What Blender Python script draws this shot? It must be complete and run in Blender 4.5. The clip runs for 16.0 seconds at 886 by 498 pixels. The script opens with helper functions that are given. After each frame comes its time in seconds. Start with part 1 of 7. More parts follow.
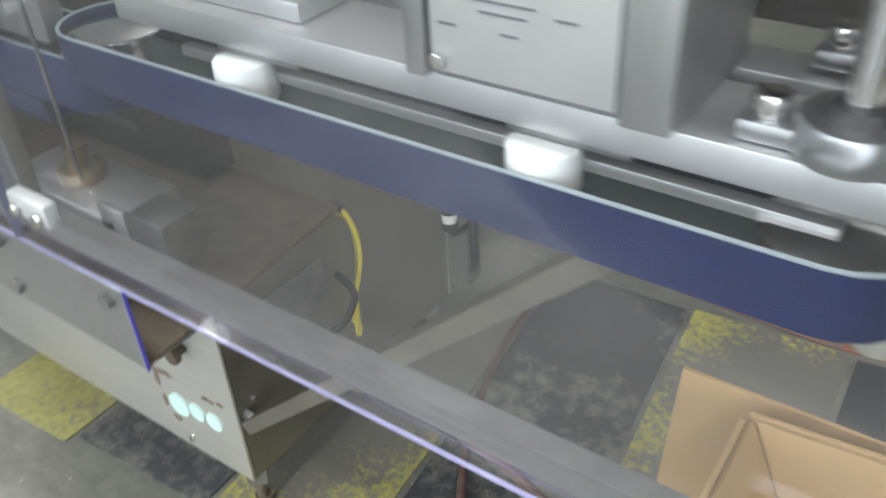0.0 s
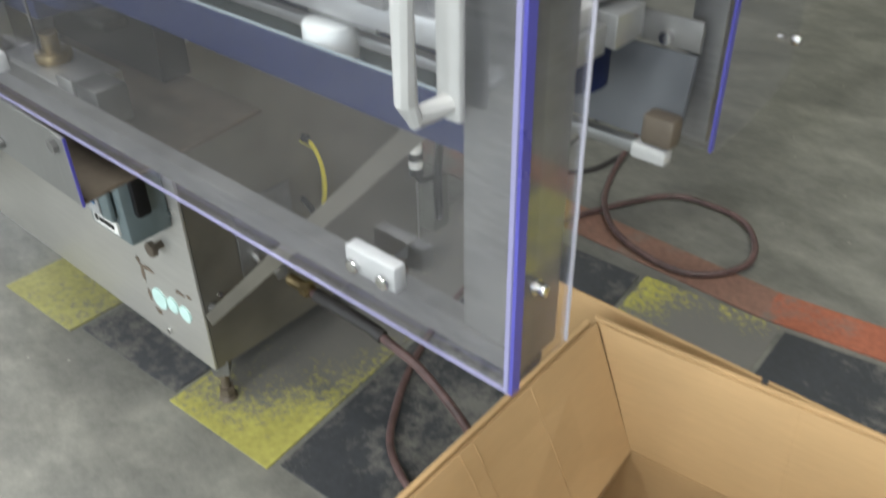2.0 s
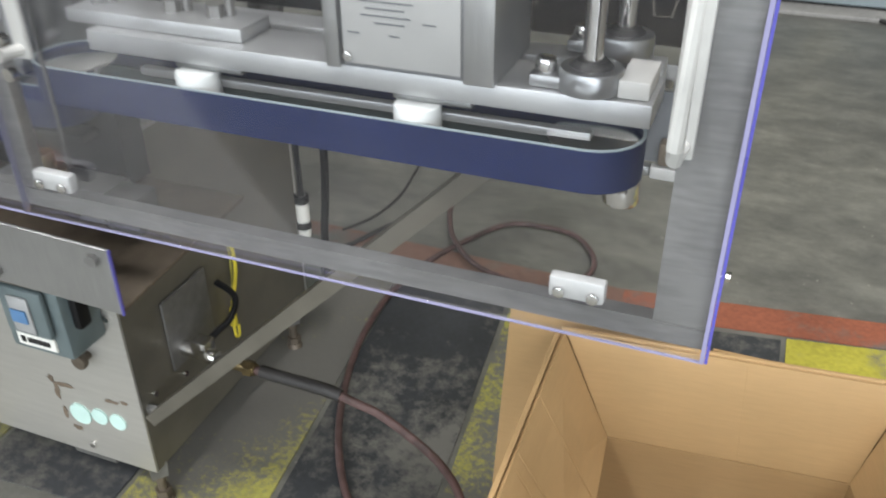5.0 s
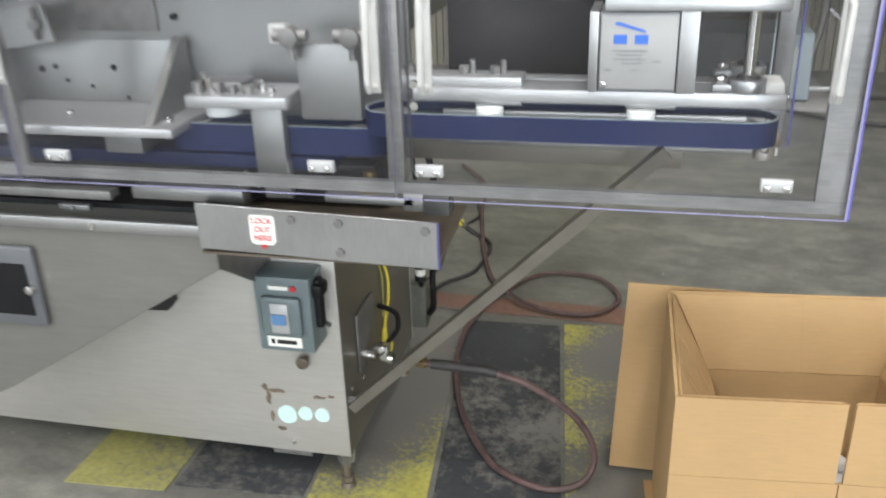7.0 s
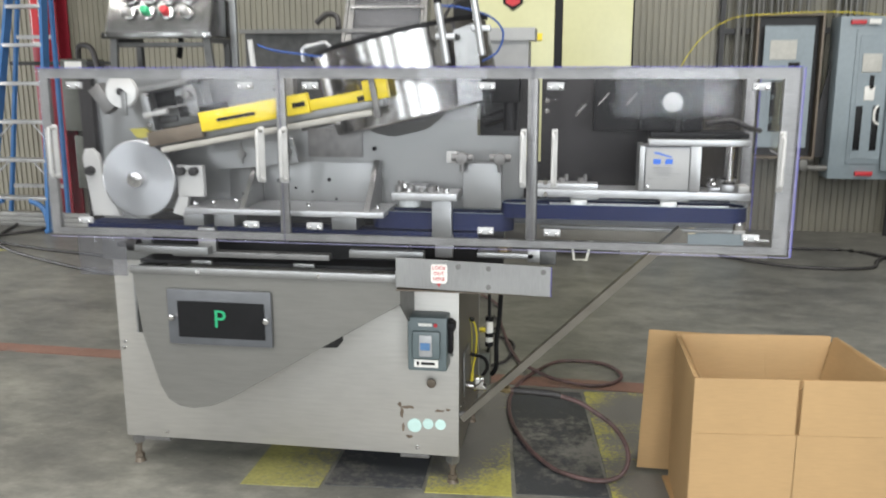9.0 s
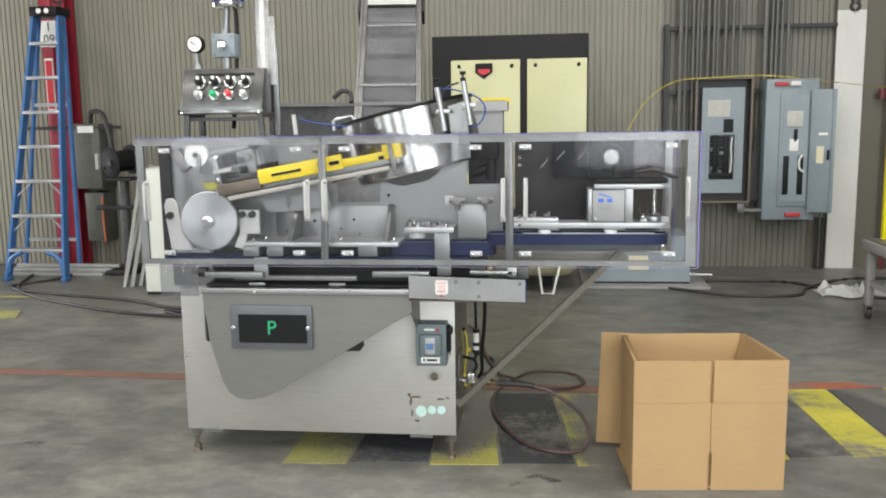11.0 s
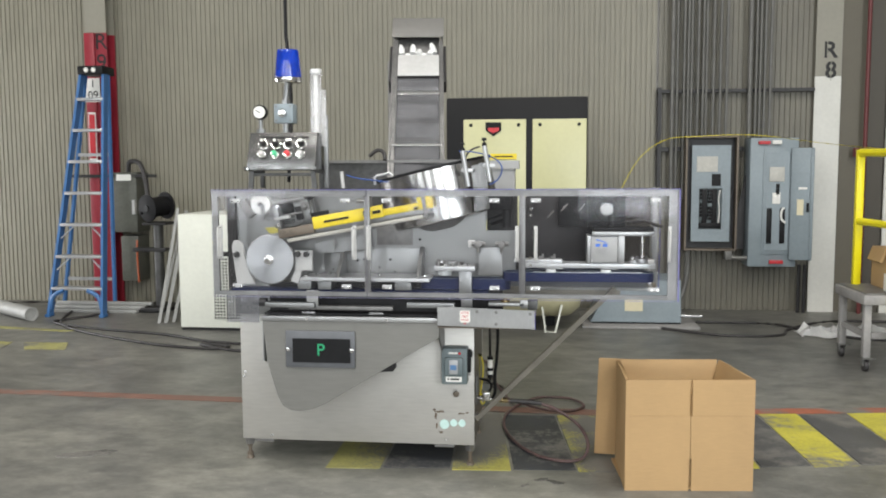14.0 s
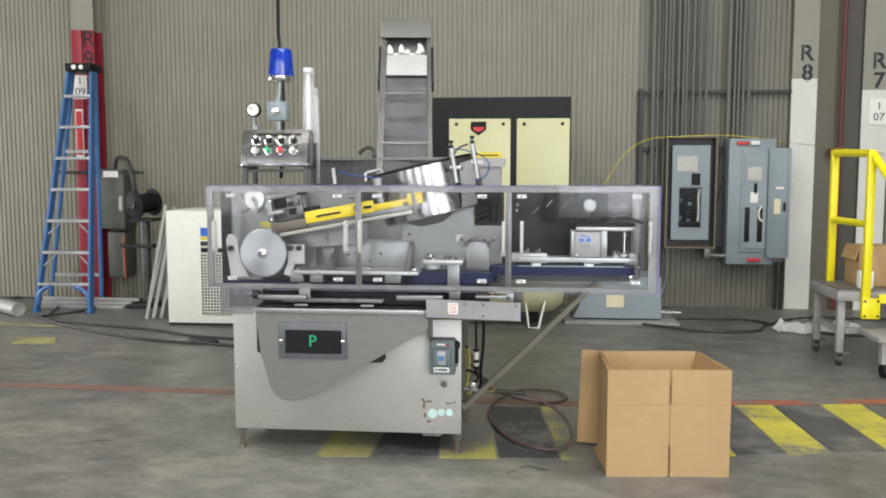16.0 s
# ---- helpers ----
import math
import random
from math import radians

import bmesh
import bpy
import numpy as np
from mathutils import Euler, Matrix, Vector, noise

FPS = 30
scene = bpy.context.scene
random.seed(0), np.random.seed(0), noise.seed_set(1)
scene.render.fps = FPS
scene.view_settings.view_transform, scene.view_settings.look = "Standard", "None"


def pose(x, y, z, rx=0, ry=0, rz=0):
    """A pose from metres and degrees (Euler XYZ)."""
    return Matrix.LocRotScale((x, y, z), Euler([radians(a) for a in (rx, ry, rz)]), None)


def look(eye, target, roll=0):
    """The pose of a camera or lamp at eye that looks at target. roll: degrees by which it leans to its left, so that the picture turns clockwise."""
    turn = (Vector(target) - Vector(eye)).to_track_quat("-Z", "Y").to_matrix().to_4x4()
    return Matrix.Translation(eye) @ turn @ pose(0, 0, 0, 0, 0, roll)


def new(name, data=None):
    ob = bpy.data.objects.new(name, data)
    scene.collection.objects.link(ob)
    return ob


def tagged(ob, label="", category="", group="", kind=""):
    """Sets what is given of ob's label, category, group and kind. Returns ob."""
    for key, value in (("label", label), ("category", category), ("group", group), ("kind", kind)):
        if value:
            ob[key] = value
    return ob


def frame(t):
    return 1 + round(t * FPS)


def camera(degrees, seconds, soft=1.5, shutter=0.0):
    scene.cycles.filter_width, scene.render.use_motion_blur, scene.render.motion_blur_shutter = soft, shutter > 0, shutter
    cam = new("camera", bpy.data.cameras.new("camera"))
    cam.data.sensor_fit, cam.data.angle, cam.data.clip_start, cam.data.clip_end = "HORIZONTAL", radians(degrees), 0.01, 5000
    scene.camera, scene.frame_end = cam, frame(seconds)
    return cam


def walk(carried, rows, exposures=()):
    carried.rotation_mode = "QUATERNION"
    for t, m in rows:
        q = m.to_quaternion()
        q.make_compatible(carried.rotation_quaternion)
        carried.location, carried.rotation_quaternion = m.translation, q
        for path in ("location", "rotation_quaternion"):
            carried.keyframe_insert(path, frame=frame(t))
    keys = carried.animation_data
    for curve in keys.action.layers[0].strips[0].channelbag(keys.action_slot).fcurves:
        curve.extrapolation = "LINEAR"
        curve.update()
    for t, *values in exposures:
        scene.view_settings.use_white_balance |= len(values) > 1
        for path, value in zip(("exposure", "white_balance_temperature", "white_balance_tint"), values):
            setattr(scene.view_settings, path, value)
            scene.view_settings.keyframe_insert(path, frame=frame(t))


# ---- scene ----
cam = camera(54.5, 16.0, soft=1.9, shutter=0.8)
PATH = [
    (0, (0.034, -0.002, 1.157), (-0.927, 1.296, -0.023), -3.3),
    (0.5, (0.176, -0.022, 1.163), (-0.939, 1.201, 0.041), -2.5),
    (1, (0.258, -0.022, 1.170), (-0.913, 1.180, 0.082), -2.3),
    (1.5, (0.299, -0.041, 1.173), (-0.849, 1.180, 0.082), -1.2),
    (2, (0.318, -0.052, 1.165), (-0.763, 1.157, -0.004), -1.1),
    (2.5, (0.341, -0.065, 1.154), (-0.668, 1.130, -0.093), -0.5),
    (3, (0.359, -0.078, 1.147), (-0.557, 1.114, -0.172), -0.6),
    (3.5, (0.318, -0.106, 1.159), (-0.520, 1.156, -0.146), -0.2),
    (4, (0.226, -0.155, 1.192), (-0.493, 1.244, -0.043), -0.3),
    (4.2, (0.187, -0.177, 1.198), (-0.479, 1.274, -0.006), 0.3),
    (6.3, (0.011, -0.624, 1.246), (-0.550, 1.071, 0.345), -1.1),
    (6.5, (-0.039, -0.700, 1.245), (-0.562, 1.015, 0.359), -1.2),
    (7, (-0.165, -0.935, 1.262), (-0.591, 0.846, 0.459), -1.9),
    (7.5, (-0.168, -1.123, 1.268), (-0.655, 0.696, 0.594), -1.8),
    (8, (-0.225, -1.410, 1.267), (-0.632, 0.442, 0.631), -1.2),
    (8.5, (-0.330, -1.644, 1.274), (-0.673, 0.246, 0.718), -1.3),
    (9, (-0.402, -1.913, 1.275), (-0.703, 0.019, 0.857), -0.1),
    (11.3, (-0.398, -2.771, 1.32), (-0.626, -0.805, 1.029), -0.9),
    (11.5, (-0.382, -2.833, 1.319), (-0.624, -0.869, 1.034), -0.6),
    (12, (-0.354, -2.983, 1.324), (-0.59, -1.014, 1.065), -0.8),
    (12.5, (-0.374, -3.073, 1.329), (-0.601, -1.101, 1.081), 0.0),
    (13, (-0.403, -3.187, 1.349), (-0.601, -1.209, 1.133), 0.1),
    (13.5, (-0.4, -3.244, 1.353), (-0.588, -1.263, 1.158), -0.2),
    (14, (-0.429, -3.293, 1.359), (-0.659, -1.315, 1.171), -0.3),
    (14.5, (-0.45, -3.35, 1.349), (-0.668, -1.37, 1.177), -0.0),
    (15, (-0.446, -3.398, 1.351), (-0.641, -1.415, 1.183), -0.2),
    (15.5, (-0.454, -3.422, 1.351), (-0.65, -1.44, 1.168), 0.3),
    (16, (-0.446, -3.416, 1.347), (-0.634, -1.433, 1.158), 0.0),
]
walk(cam, [(t, look(eye, target, roll)) for t, eye, target, roll in PATH], exposures=((0.0, 0.31, 6280, 6.5), (1.0, 0.32, 6280, 6.5), (2.0, 0.21, 6300, 6.5), (3.0, 0.07, 6300, 7), (4.0, 0.10, 6350, 8), (6.5, 0.27, 6450, 9), (8.0, 0.19, 6500, 10), (9.0, 0.08, 6550, 10), (11.5, -0.05, 6600, 10), (16.0, -0.07, 6600, 10)))

# ---- light ----
world = bpy.data.worlds.new("hall_air")
scene.world = world
world.use_nodes = True
world.node_tree.nodes["Background"].inputs[0].default_value = (0.75, 0.78, 0.8, 1)
world.node_tree.nodes["Background"].inputs[1].default_value = 0.06
scene.view_settings.exposure = 0.0
LAMPS = [(x, y) for x in (-6.2, -2.7, 0.7, 3.9) for y in (-6.0, -3.2, -0.4)]
LAMP_Z, LAMP_W = 6.6, 108.0
DAY_W = 158.0
BAY_W = 230.0


# ---- building helpers ----
class Mesh:
    """A bmesh with shorthand for solids; everything in world metres."""

    def __init__(self):
        self.bm = bmesh.new()

    def box(self, x0, x1, y0, y1, z0, z1, bevel=0.0, m=None):
        g = bmesh.ops.create_cube(self.bm, size=1)
        vs = g["verts"]
        bmesh.ops.scale(self.bm, vec=(abs(x1 - x0), abs(y1 - y0), abs(z1 - z0)), verts=vs)
        bmesh.ops.translate(self.bm, vec=((x0 + x1) / 2, (y0 + y1) / 2, (z0 + z1) / 2), verts=vs)
        if bevel:
            es = {e for v in vs for e in v.link_edges}
            r = bmesh.ops.bevel(self.bm, geom=list(es), offset=bevel, segments=2, profile=0.5, affect="EDGES")
            vs = list({v for f in r["faces"] for v in f.verts} | {v for v in vs if v.is_valid})
        if m is not None:
            bmesh.ops.transform(self.bm, matrix=m, verts=vs)
        return self

    def cyl(self, p0, p1, r, r2=None, seg=20, bevel=0.0):
        p0, p1 = Vector(p0), Vector(p1)
        d = p1 - p0
        g = bmesh.ops.create_cone(self.bm, cap_ends=True, segments=seg, radius1=r, radius2=r if r2 is None else r2, depth=d.length)
        vs = g["verts"]
        m = Matrix.Translation((p0 + p1) / 2) @ d.to_track_quat("Z", "Y").to_matrix().to_4x4()
        if bevel:
            es = {e for v in vs for e in v.link_edges if len([f for f in e.link_faces if len(f.verts) > 4]) == 1}
            res = bmesh.ops.bevel(self.bm, geom=list(es), offset=bevel, segments=2, profile=0.5, affect="EDGES")
            vs = list({v for f in res["faces"] for v in f.verts} | {v for v in vs if v.is_valid})
        bmesh.ops.transform(self.bm, matrix=m, verts=vs)
        return self

    def turn(self, prof, m=None, seg=20):
        """A lathe: prof is a list of (radius, height)."""
        rings = []
        for r, h in prof:
            rings.append([self.bm.verts.new((r * math.cos(2 * math.pi * i / seg), r * math.sin(2 * math.pi * i / seg), h)) for i in range(seg)])
        for a, b in zip(rings, rings[1:]):
            for i in range(seg):
                self.bm.faces.new((a[i], a[(i + 1) % seg], b[(i + 1) % seg], b[i]))
        self.bm.faces.new(list(reversed(rings[0])))
        self.bm.faces.new(rings[-1])
        if m is not None:
            bmesh.ops.transform(self.bm, matrix=m, verts=[v for ring in rings for v in ring])
        return self

    def tube(self, pts, r, seg=10, smooth=True, closed=False):
        """A hose along points, rounded by a spline."""
        ps = [Vector(p) for p in pts]
        if smooth and len(ps) > 2:
            fine = []
            n = len(ps)
            for i in range(n if closed else n - 1):
                a = ps[(i - 1) % n] if closed or i else ps[0]
                b, c = ps[i], ps[(i + 1) % n]
                d = ps[(i + 2) % n] if closed or i + 2 < n else ps[-1]
                for k in range(6):
                    u = k / 6
                    fine.append(0.5 * (2 * b + (c - a) * u + (2 * a - 5 * b + 4 * c - d) * u * u + (3 * b - a - 3 * c + d) * u ** 3))
            if not closed:
                fine.append(ps[-1])
            ps = fine
        rings, n = [], len(ps)
        for i, p in enumerate(ps):
            d = (ps[(i + 1) % n] - ps[i - 1]) if closed else (ps[min(i + 1, n - 1)] - ps[max(i - 1, 0)])
            q = d.to_track_quat("Z", "Y")
            rings.append([self.bm.verts.new(p + q @ Vector((r * math.cos(2 * math.pi * k / seg), r * math.sin(2 * math.pi * k / seg), 0))) for k in range(seg)])
        pairs = list(zip(rings, rings[1:])) + ([(rings[-1], rings[0])] if closed else [])
        for a, b in pairs:
            off = min(range(seg), key=lambda o: (a[0].co - b[o].co).length)
            for k in range(seg):
                self.bm.faces.new((a[k], a[(k + 1) % seg], b[(k + 1 + off) % seg], b[(k + off) % seg]))
        if not closed:
            self.bm.faces.new(list(reversed(rings[0])))
            self.bm.faces.new(rings[-1])
        return self

    def slab(self, outline, axis, a, b, bevel=0.0):
        """A plate: an outline in the plane across axis, from a to b along it."""
        def at(p, d):
            return {"x": (d, p[0], p[1]), "y": (p[0], d, p[1]), "z": (p[0], p[1], d)}[axis]
        v0 = [self.bm.verts.new(at(p, a)) for p in outline]
        v1 = [self.bm.verts.new(at(p, b)) for p in outline]
        fs = [self.bm.faces.new(v0), self.bm.faces.new(list(reversed(v1)))]
        n = len(outline)
        for i in range(n):
            fs.append(self.bm.faces.new((v0[i], v1[i], v1[(i + 1) % n], v0[(i + 1) % n])))
        bmesh.ops.recalc_face_normals(self.bm, faces=fs)
        if bevel:
            es = list({e for f in fs[:2] for e in f.edges})
            bmesh.ops.bevel(self.bm, geom=es, offset=bevel, segments=1, affect="EDGES")
        return self

    def ring(self, outer, inner, axis, a, b):
        """A frame between two outlines with as many corners."""
        def at(p, d):
            return {"x": (d, p[0], p[1]), "y": (p[0], d, p[1]), "z": (p[0], p[1], d)}[axis]
        o0, o1, i0, i1 = ([self.bm.verts.new(at(p, d)) for p in s] for s, d in ((outer, a), (outer, b), (inner, a), (inner, b)))
        n, fs = len(outer), []
        for k in range(n):
            j = (k + 1) % n
            for q in ((o0[k], o0[j], i0[j], i0[k]), (o1[k], i1[k], i1[j], o1[j]), (o0[k], o1[k], o1[j], o0[j]), (i0[k], i0[j], i1[j], i1[k])):
                fs.append(self.bm.faces.new(q))
        bmesh.ops.recalc_face_normals(self.bm, faces=fs)
        return self


def thing(name, at, label, category, group="", kind=""):
    """A thing: an empty at its base, to parent the parts."""
    ob = new(name)
    ob.empty_display_size = 0.05
    ob.location = at
    return tagged(ob, label, category, group, kind)


def part(name, b, material, parent=None, label=""):
    """Links a mesh as one object, under a thing or part."""
    me = bpy.data.meshes.new(name)
    bmesh.ops.recalc_face_normals(b.bm, faces=b.bm.faces)
    b.bm.to_mesh(me)
    b.bm.free()
    me.materials.append(material)
    me.polygons.foreach_set("use_smooth", [True] * len(me.polygons))
    me.set_sharp_from_angle(angle=radians(32))
    ob = new(name, me)
    if parent is not None:
        ob.parent = parent
        root = parent
        while root.parent is not None:
            root = root.parent
        if parent is root:
            ob.matrix_parent_inverse = Matrix.Translation(root.location).inverted()
    if material in (CLEAR, SMOKED, MILKY, FLIGHT_COVER, BROWN_SHEET):
        ob.visible_shadow = False
    return tagged(ob, label)


def whole(name, b, material, label, category, group="", kind=""):
    """A thing made of one mesh."""
    return tagged(part(name, b, material), label, category, group, kind)


def words(name, text, size, m, material, parent, depth=0.0006, label="", bold=0.0):
    cu = bpy.data.curves.new(name, "FONT")
    cu.offset = bold
    cu.body, cu.size, cu.extrude, cu.align_x, cu.align_y = text, size, depth, "CENTER", "CENTER"
    tmp = new("lettering_curve", cu)
    bpy.context.view_layer.update()
    me = bpy.data.meshes.new_from_object(tmp.evaluated_get(bpy.context.evaluated_depsgraph_get()))
    bpy.data.objects.remove(tmp)
    me.transform(m)
    me.materials.clear()
    me.materials.append(material)
    ob = new(name, me)
    ob.parent = parent
    if parent.parent is None:
        ob.matrix_parent_inverse = Matrix.Translation(parent.location).inverted()
    return tagged(ob, label)


FACE = Euler((radians(90), 0, 0)).to_matrix().to_4x4()      # lettering that faces -y


# ---- materials ----
def material(name, color, rough=0.5, metal=0.0, dark=0.75, grain=60.0, blotch=4.0, bump=0.05, stretch=(1, 1, 1), rough_var=0.12, spec=0.5, coat=0.0, rand=0.0):
    """Paint, plastic or metal, with a fine grain and larger blotches of wear."""
    mt = bpy.data.materials.new(name)
    mt.use_nodes = True
    nt = mt.node_tree
    n, l = nt.nodes, nt.links
    p = n["Principled BSDF"]
    tc = n.new("ShaderNodeTexCoord")
    mp = n.new("ShaderNodeMapping")
    mp.inputs["Scale"].default_value = stretch
    l.new(tc.outputs["Object"], mp.inputs["Vector"])
    fine, big = n.new("ShaderNodeTexNoise"), n.new("ShaderNodeTexNoise")
    fine.inputs["Scale"].default_value, fine.inputs["Detail"].default_value = grain, 4
    big.inputs["Scale"].default_value, big.inputs["Detail"].default_value, big.inputs["Roughness"].default_value = blotch, 6, 0.65
    l.new(mp.outputs["Vector"], fine.inputs["Vector"])
    l.new(tc.outputs["Object"], big.inputs["Vector"])
    add = n.new("ShaderNodeMath")
    add.operation = "MULTIPLY_ADD"
    l.new(fine.outputs["Fac"], add.inputs[0])
    add.inputs[1].default_value = 0.4
    sc = n.new("ShaderNodeMath")
    sc.operation = "MULTIPLY"
    l.new(big.outputs["Fac"], sc.inputs[0])
    sc.inputs[1].default_value = 0.6
    l.new(sc.outputs[0], add.inputs[2])
    ramp = n.new("ShaderNodeValToRGB")
    ramp.color_ramp.elements[0].position, ramp.color_ramp.elements[1].position = 0.33, 0.62
    ramp.color_ramp.elements[0].color = (*[c * dark for c in color], 1)
    ramp.color_ramp.elements[1].color = (*color, 1)
    l.new(add.outputs[0], ramp.inputs[0])
    out = ramp.outputs[0]
    if rand:
        oi = n.new("ShaderNodeObjectInfo")
        hs = n.new("ShaderNodeHueSaturation")
        mr = n.new("ShaderNodeMapRange")
        mr.inputs["To Min"].default_value, mr.inputs["To Max"].default_value = 1 - rand, 1 + rand
        l.new(oi.outputs["Random"], mr.inputs["Value"])
        l.new(mr.outputs[0], hs.inputs["Value"])
        l.new(out, hs.inputs["Color"])
        out = hs.outputs[0]
    l.new(out, p.inputs["Base Color"])
    rr = n.new("ShaderNodeMapRange")
    rr.inputs["To Min"].default_value, rr.inputs["To Max"].default_value = max(0.03, rough - rough_var), min(1, rough + rough_var)
    l.new(add.outputs[0], rr.inputs["Value"])
    l.new(rr.outputs[0], p.inputs["Roughness"])
    p.inputs["Metallic"].default_value = metal
    p.inputs["Specular IOR Level"].default_value = spec
    p.inputs["Coat Weight"].default_value = coat
    if bump:
        bp = n.new("ShaderNodeBump")
        bp.inputs["Strength"].default_value, bp.inputs["Distance"].default_value = bump, 0.01
        l.new(fine.outputs["Fac"], bp.inputs["Height"])
        l.new(bp.outputs[0], p.inputs["Normal"])
    return mt


def worn_paint(name, color, cover, grain=9.0, seed=0.0, edge=None):
    """Floor paint, scuffed through to the concrete; better kept along one side and the front, if edge gives them."""
    mt = material(name, color, 0.6, dark=0.6, grain=80, blotch=5, bump=0.08)
    nt = mt.node_tree
    n, l = nt.nodes, nt.links
    p = n["Principled BSDF"]
    tc = n.new("ShaderNodeTexCoord")
    mp = n.new("ShaderNodeMapping")
    mp.inputs["Location"].default_value = (seed, seed * 2, 0)
    l.new(tc.outputs["Object"], mp.inputs["Vector"])
    a, b = n.new("ShaderNodeTexNoise"), n.new("ShaderNodeTexNoise")
    a.inputs["Scale"].default_value, a.inputs["Detail"].default_value, a.inputs["Roughness"].default_value = grain, 9, 0.75
    b.inputs["Scale"].default_value, b.inputs["Detail"].default_value = 2.2, 3
    l.new(mp.outputs[0], a.inputs["Vector"])
    l.new(mp.outputs[0], b.inputs["Vector"])
    mx = n.new("ShaderNodeMath")
    mx.operation = "MULTIPLY_ADD"
    mx.inputs[1].default_value = 0.55
    l.new(b.outputs["Fac"], mx.inputs[0])
    sc = n.new("ShaderNodeMath")
    sc.operation = "MULTIPLY"
    sc.inputs[1].default_value = 0.45
    l.new(a.outputs["Fac"], sc.inputs[0])
    l.new(sc.outputs[0], mx.inputs[2])
    ramp = n.new("ShaderNodeValToRGB")
    ramp.color_ramp.elements[0].position, ramp.color_ramp.elements[1].position = cover - 0.045, cover + 0.045
    kept = mx.outputs[0]
    if edge:
        xs, side, ys = edge
        sep = n.new("ShaderNodeSeparateXYZ")
        l.new(tc.outputs["Object"], sep.inputs[0])
        steps = []
        for src, k, c in ((sep.outputs[0], side, -xs * side), (sep.outputs[1], 0.094 * side, -0.044 * side)):
            q = n.new("ShaderNodeMath")
            q.operation = "MULTIPLY_ADD"
            l.new(src, q.inputs[0])
            q.inputs[1].default_value, q.inputs[2].default_value = k, c
            steps.append(q)
        dx, dy, near, rng, put = (n.new("ShaderNodeMath") for _ in range(5))
        dx.operation, dy.operation, near.operation, rng.operation, put.operation = "ADD", "SUBTRACT", "MINIMUM", "MULTIPLY_ADD", "ADD"
        rng.use_clamp = False
        l.new(steps[0].outputs[0], dx.inputs[0])
        l.new(steps[1].outputs[0], dx.inputs[1])
        l.new(sep.outputs[1], dy.inputs[0])
        dy.inputs[1].default_value = ys
        l.new(dx.outputs[0], near.inputs[0])
        l.new(dy.outputs[0], near.inputs[1])
        cap = n.new("ShaderNodeMath")
        cap.operation = "MINIMUM"
        cap.inputs[1].default_value = 0.13
        l.new(near.outputs[0], cap.inputs[0])
        l.new(cap.outputs[0], rng.inputs[0])
        rng.inputs[1].default_value, rng.inputs[2].default_value = 0.6, -0.052
        l.new(kept, put.inputs[0])
        l.new(rng.outputs[0], put.inputs[1])
        kept = put.outputs[0]
    l.new(kept, ramp.inputs[0])
    mix = n.new("ShaderNodeMix")
    mix.data_type = "RGBA"
    old = p.inputs["Base Color"].links[0].from_socket
    l.new(ramp.outputs[0], mix.inputs[0])
    l.new(old, mix.inputs[6])
    mix.inputs[7].default_value = (0.14, 0.134, 0.122, 1)
    l.new(mix.outputs[2], p.inputs["Base Color"])
    return mt


def clear_plastic(name, tint, gloss=0.05, haze=0.007, dust=(0.7, 0.7, 0.74)):
    """Polycarbonate sheet: see-through, with a mirror gloss and a scuffed haze."""
    mt = bpy.data.materials.new(name)
    mt.use_nodes = True
    nt = mt.node_tree
    n, l = nt.nodes, nt.links
    for q in list(n):
        n.remove(q)
    out = n.new("ShaderNodeOutputMaterial")
    tr, gl, df = n.new("ShaderNodeBsdfTransparent"), n.new("ShaderNodeBsdfGlossy"), n.new("ShaderNodeBsdfDiffuse")
    tr.inputs[0].default_value = (*tint, 1)
    gl.inputs["Color"].default_value = (0.95, 0.95, 1, 1)
    gl.inputs["Roughness"].default_value = 0.06
    df.inputs[0].default_value = (*dust, 1)
    tc, ns = n.new("ShaderNodeTexCoord"), n.new("ShaderNodeTexNoise")
    ns.inputs["Scale"].default_value, ns.inputs["Detail"].default_value = 7, 6
    l.new(tc.outputs["Object"], ns.inputs["Vector"])
    mr = n.new("ShaderNodeMapRange")
    mr.inputs["From Min"].default_value, mr.inputs["From Max"].default_value = 0.3, 0.75
    mr.inputs["To Min"].default_value, mr.inputs["To Max"].default_value = haze * 0.5, haze * 1.5
    l.new(ns.outputs["Fac"], mr.inputs["Value"])
    m1, m2 = n.new("ShaderNodeMixShader"), n.new("ShaderNodeMixShader")
    l.new(mr.outputs[0], m1.inputs[0])
    l.new(tr.outputs[0], m1.inputs[1])
    l.new(df.outputs[0], m1.inputs[2])
    fr = n.new("ShaderNodeFresnel")
    fr.inputs["IOR"].default_value = 1.45
    ad = n.new("ShaderNodeMath")
    ad.operation = "MULTIPLY_ADD"
    ad.inputs[1].default_value, ad.inputs[2].default_value = 0.20, gloss * 0.06
    l.new(fr.outputs[0], ad.inputs[0])
    l.new(ad.outputs[0], m2.inputs[0])
    l.new(m1.outputs[0], m2.inputs[1])
    l.new(gl.outputs[0], m2.inputs[2])
    l.new(m2.outputs[0], out.inputs[0])
    return mt


def glowing(name, color, strength):
    mt = bpy.data.materials.new(name)
    mt.use_nodes = True
    p = mt.node_tree.nodes["Principled BSDF"]
    p.inputs["Base Color"].default_value = (*color, 1)
    p.inputs["Emission Color"].default_value = (*color, 1)
    p.inputs["Emission Strength"].default_value = strength
    return mt


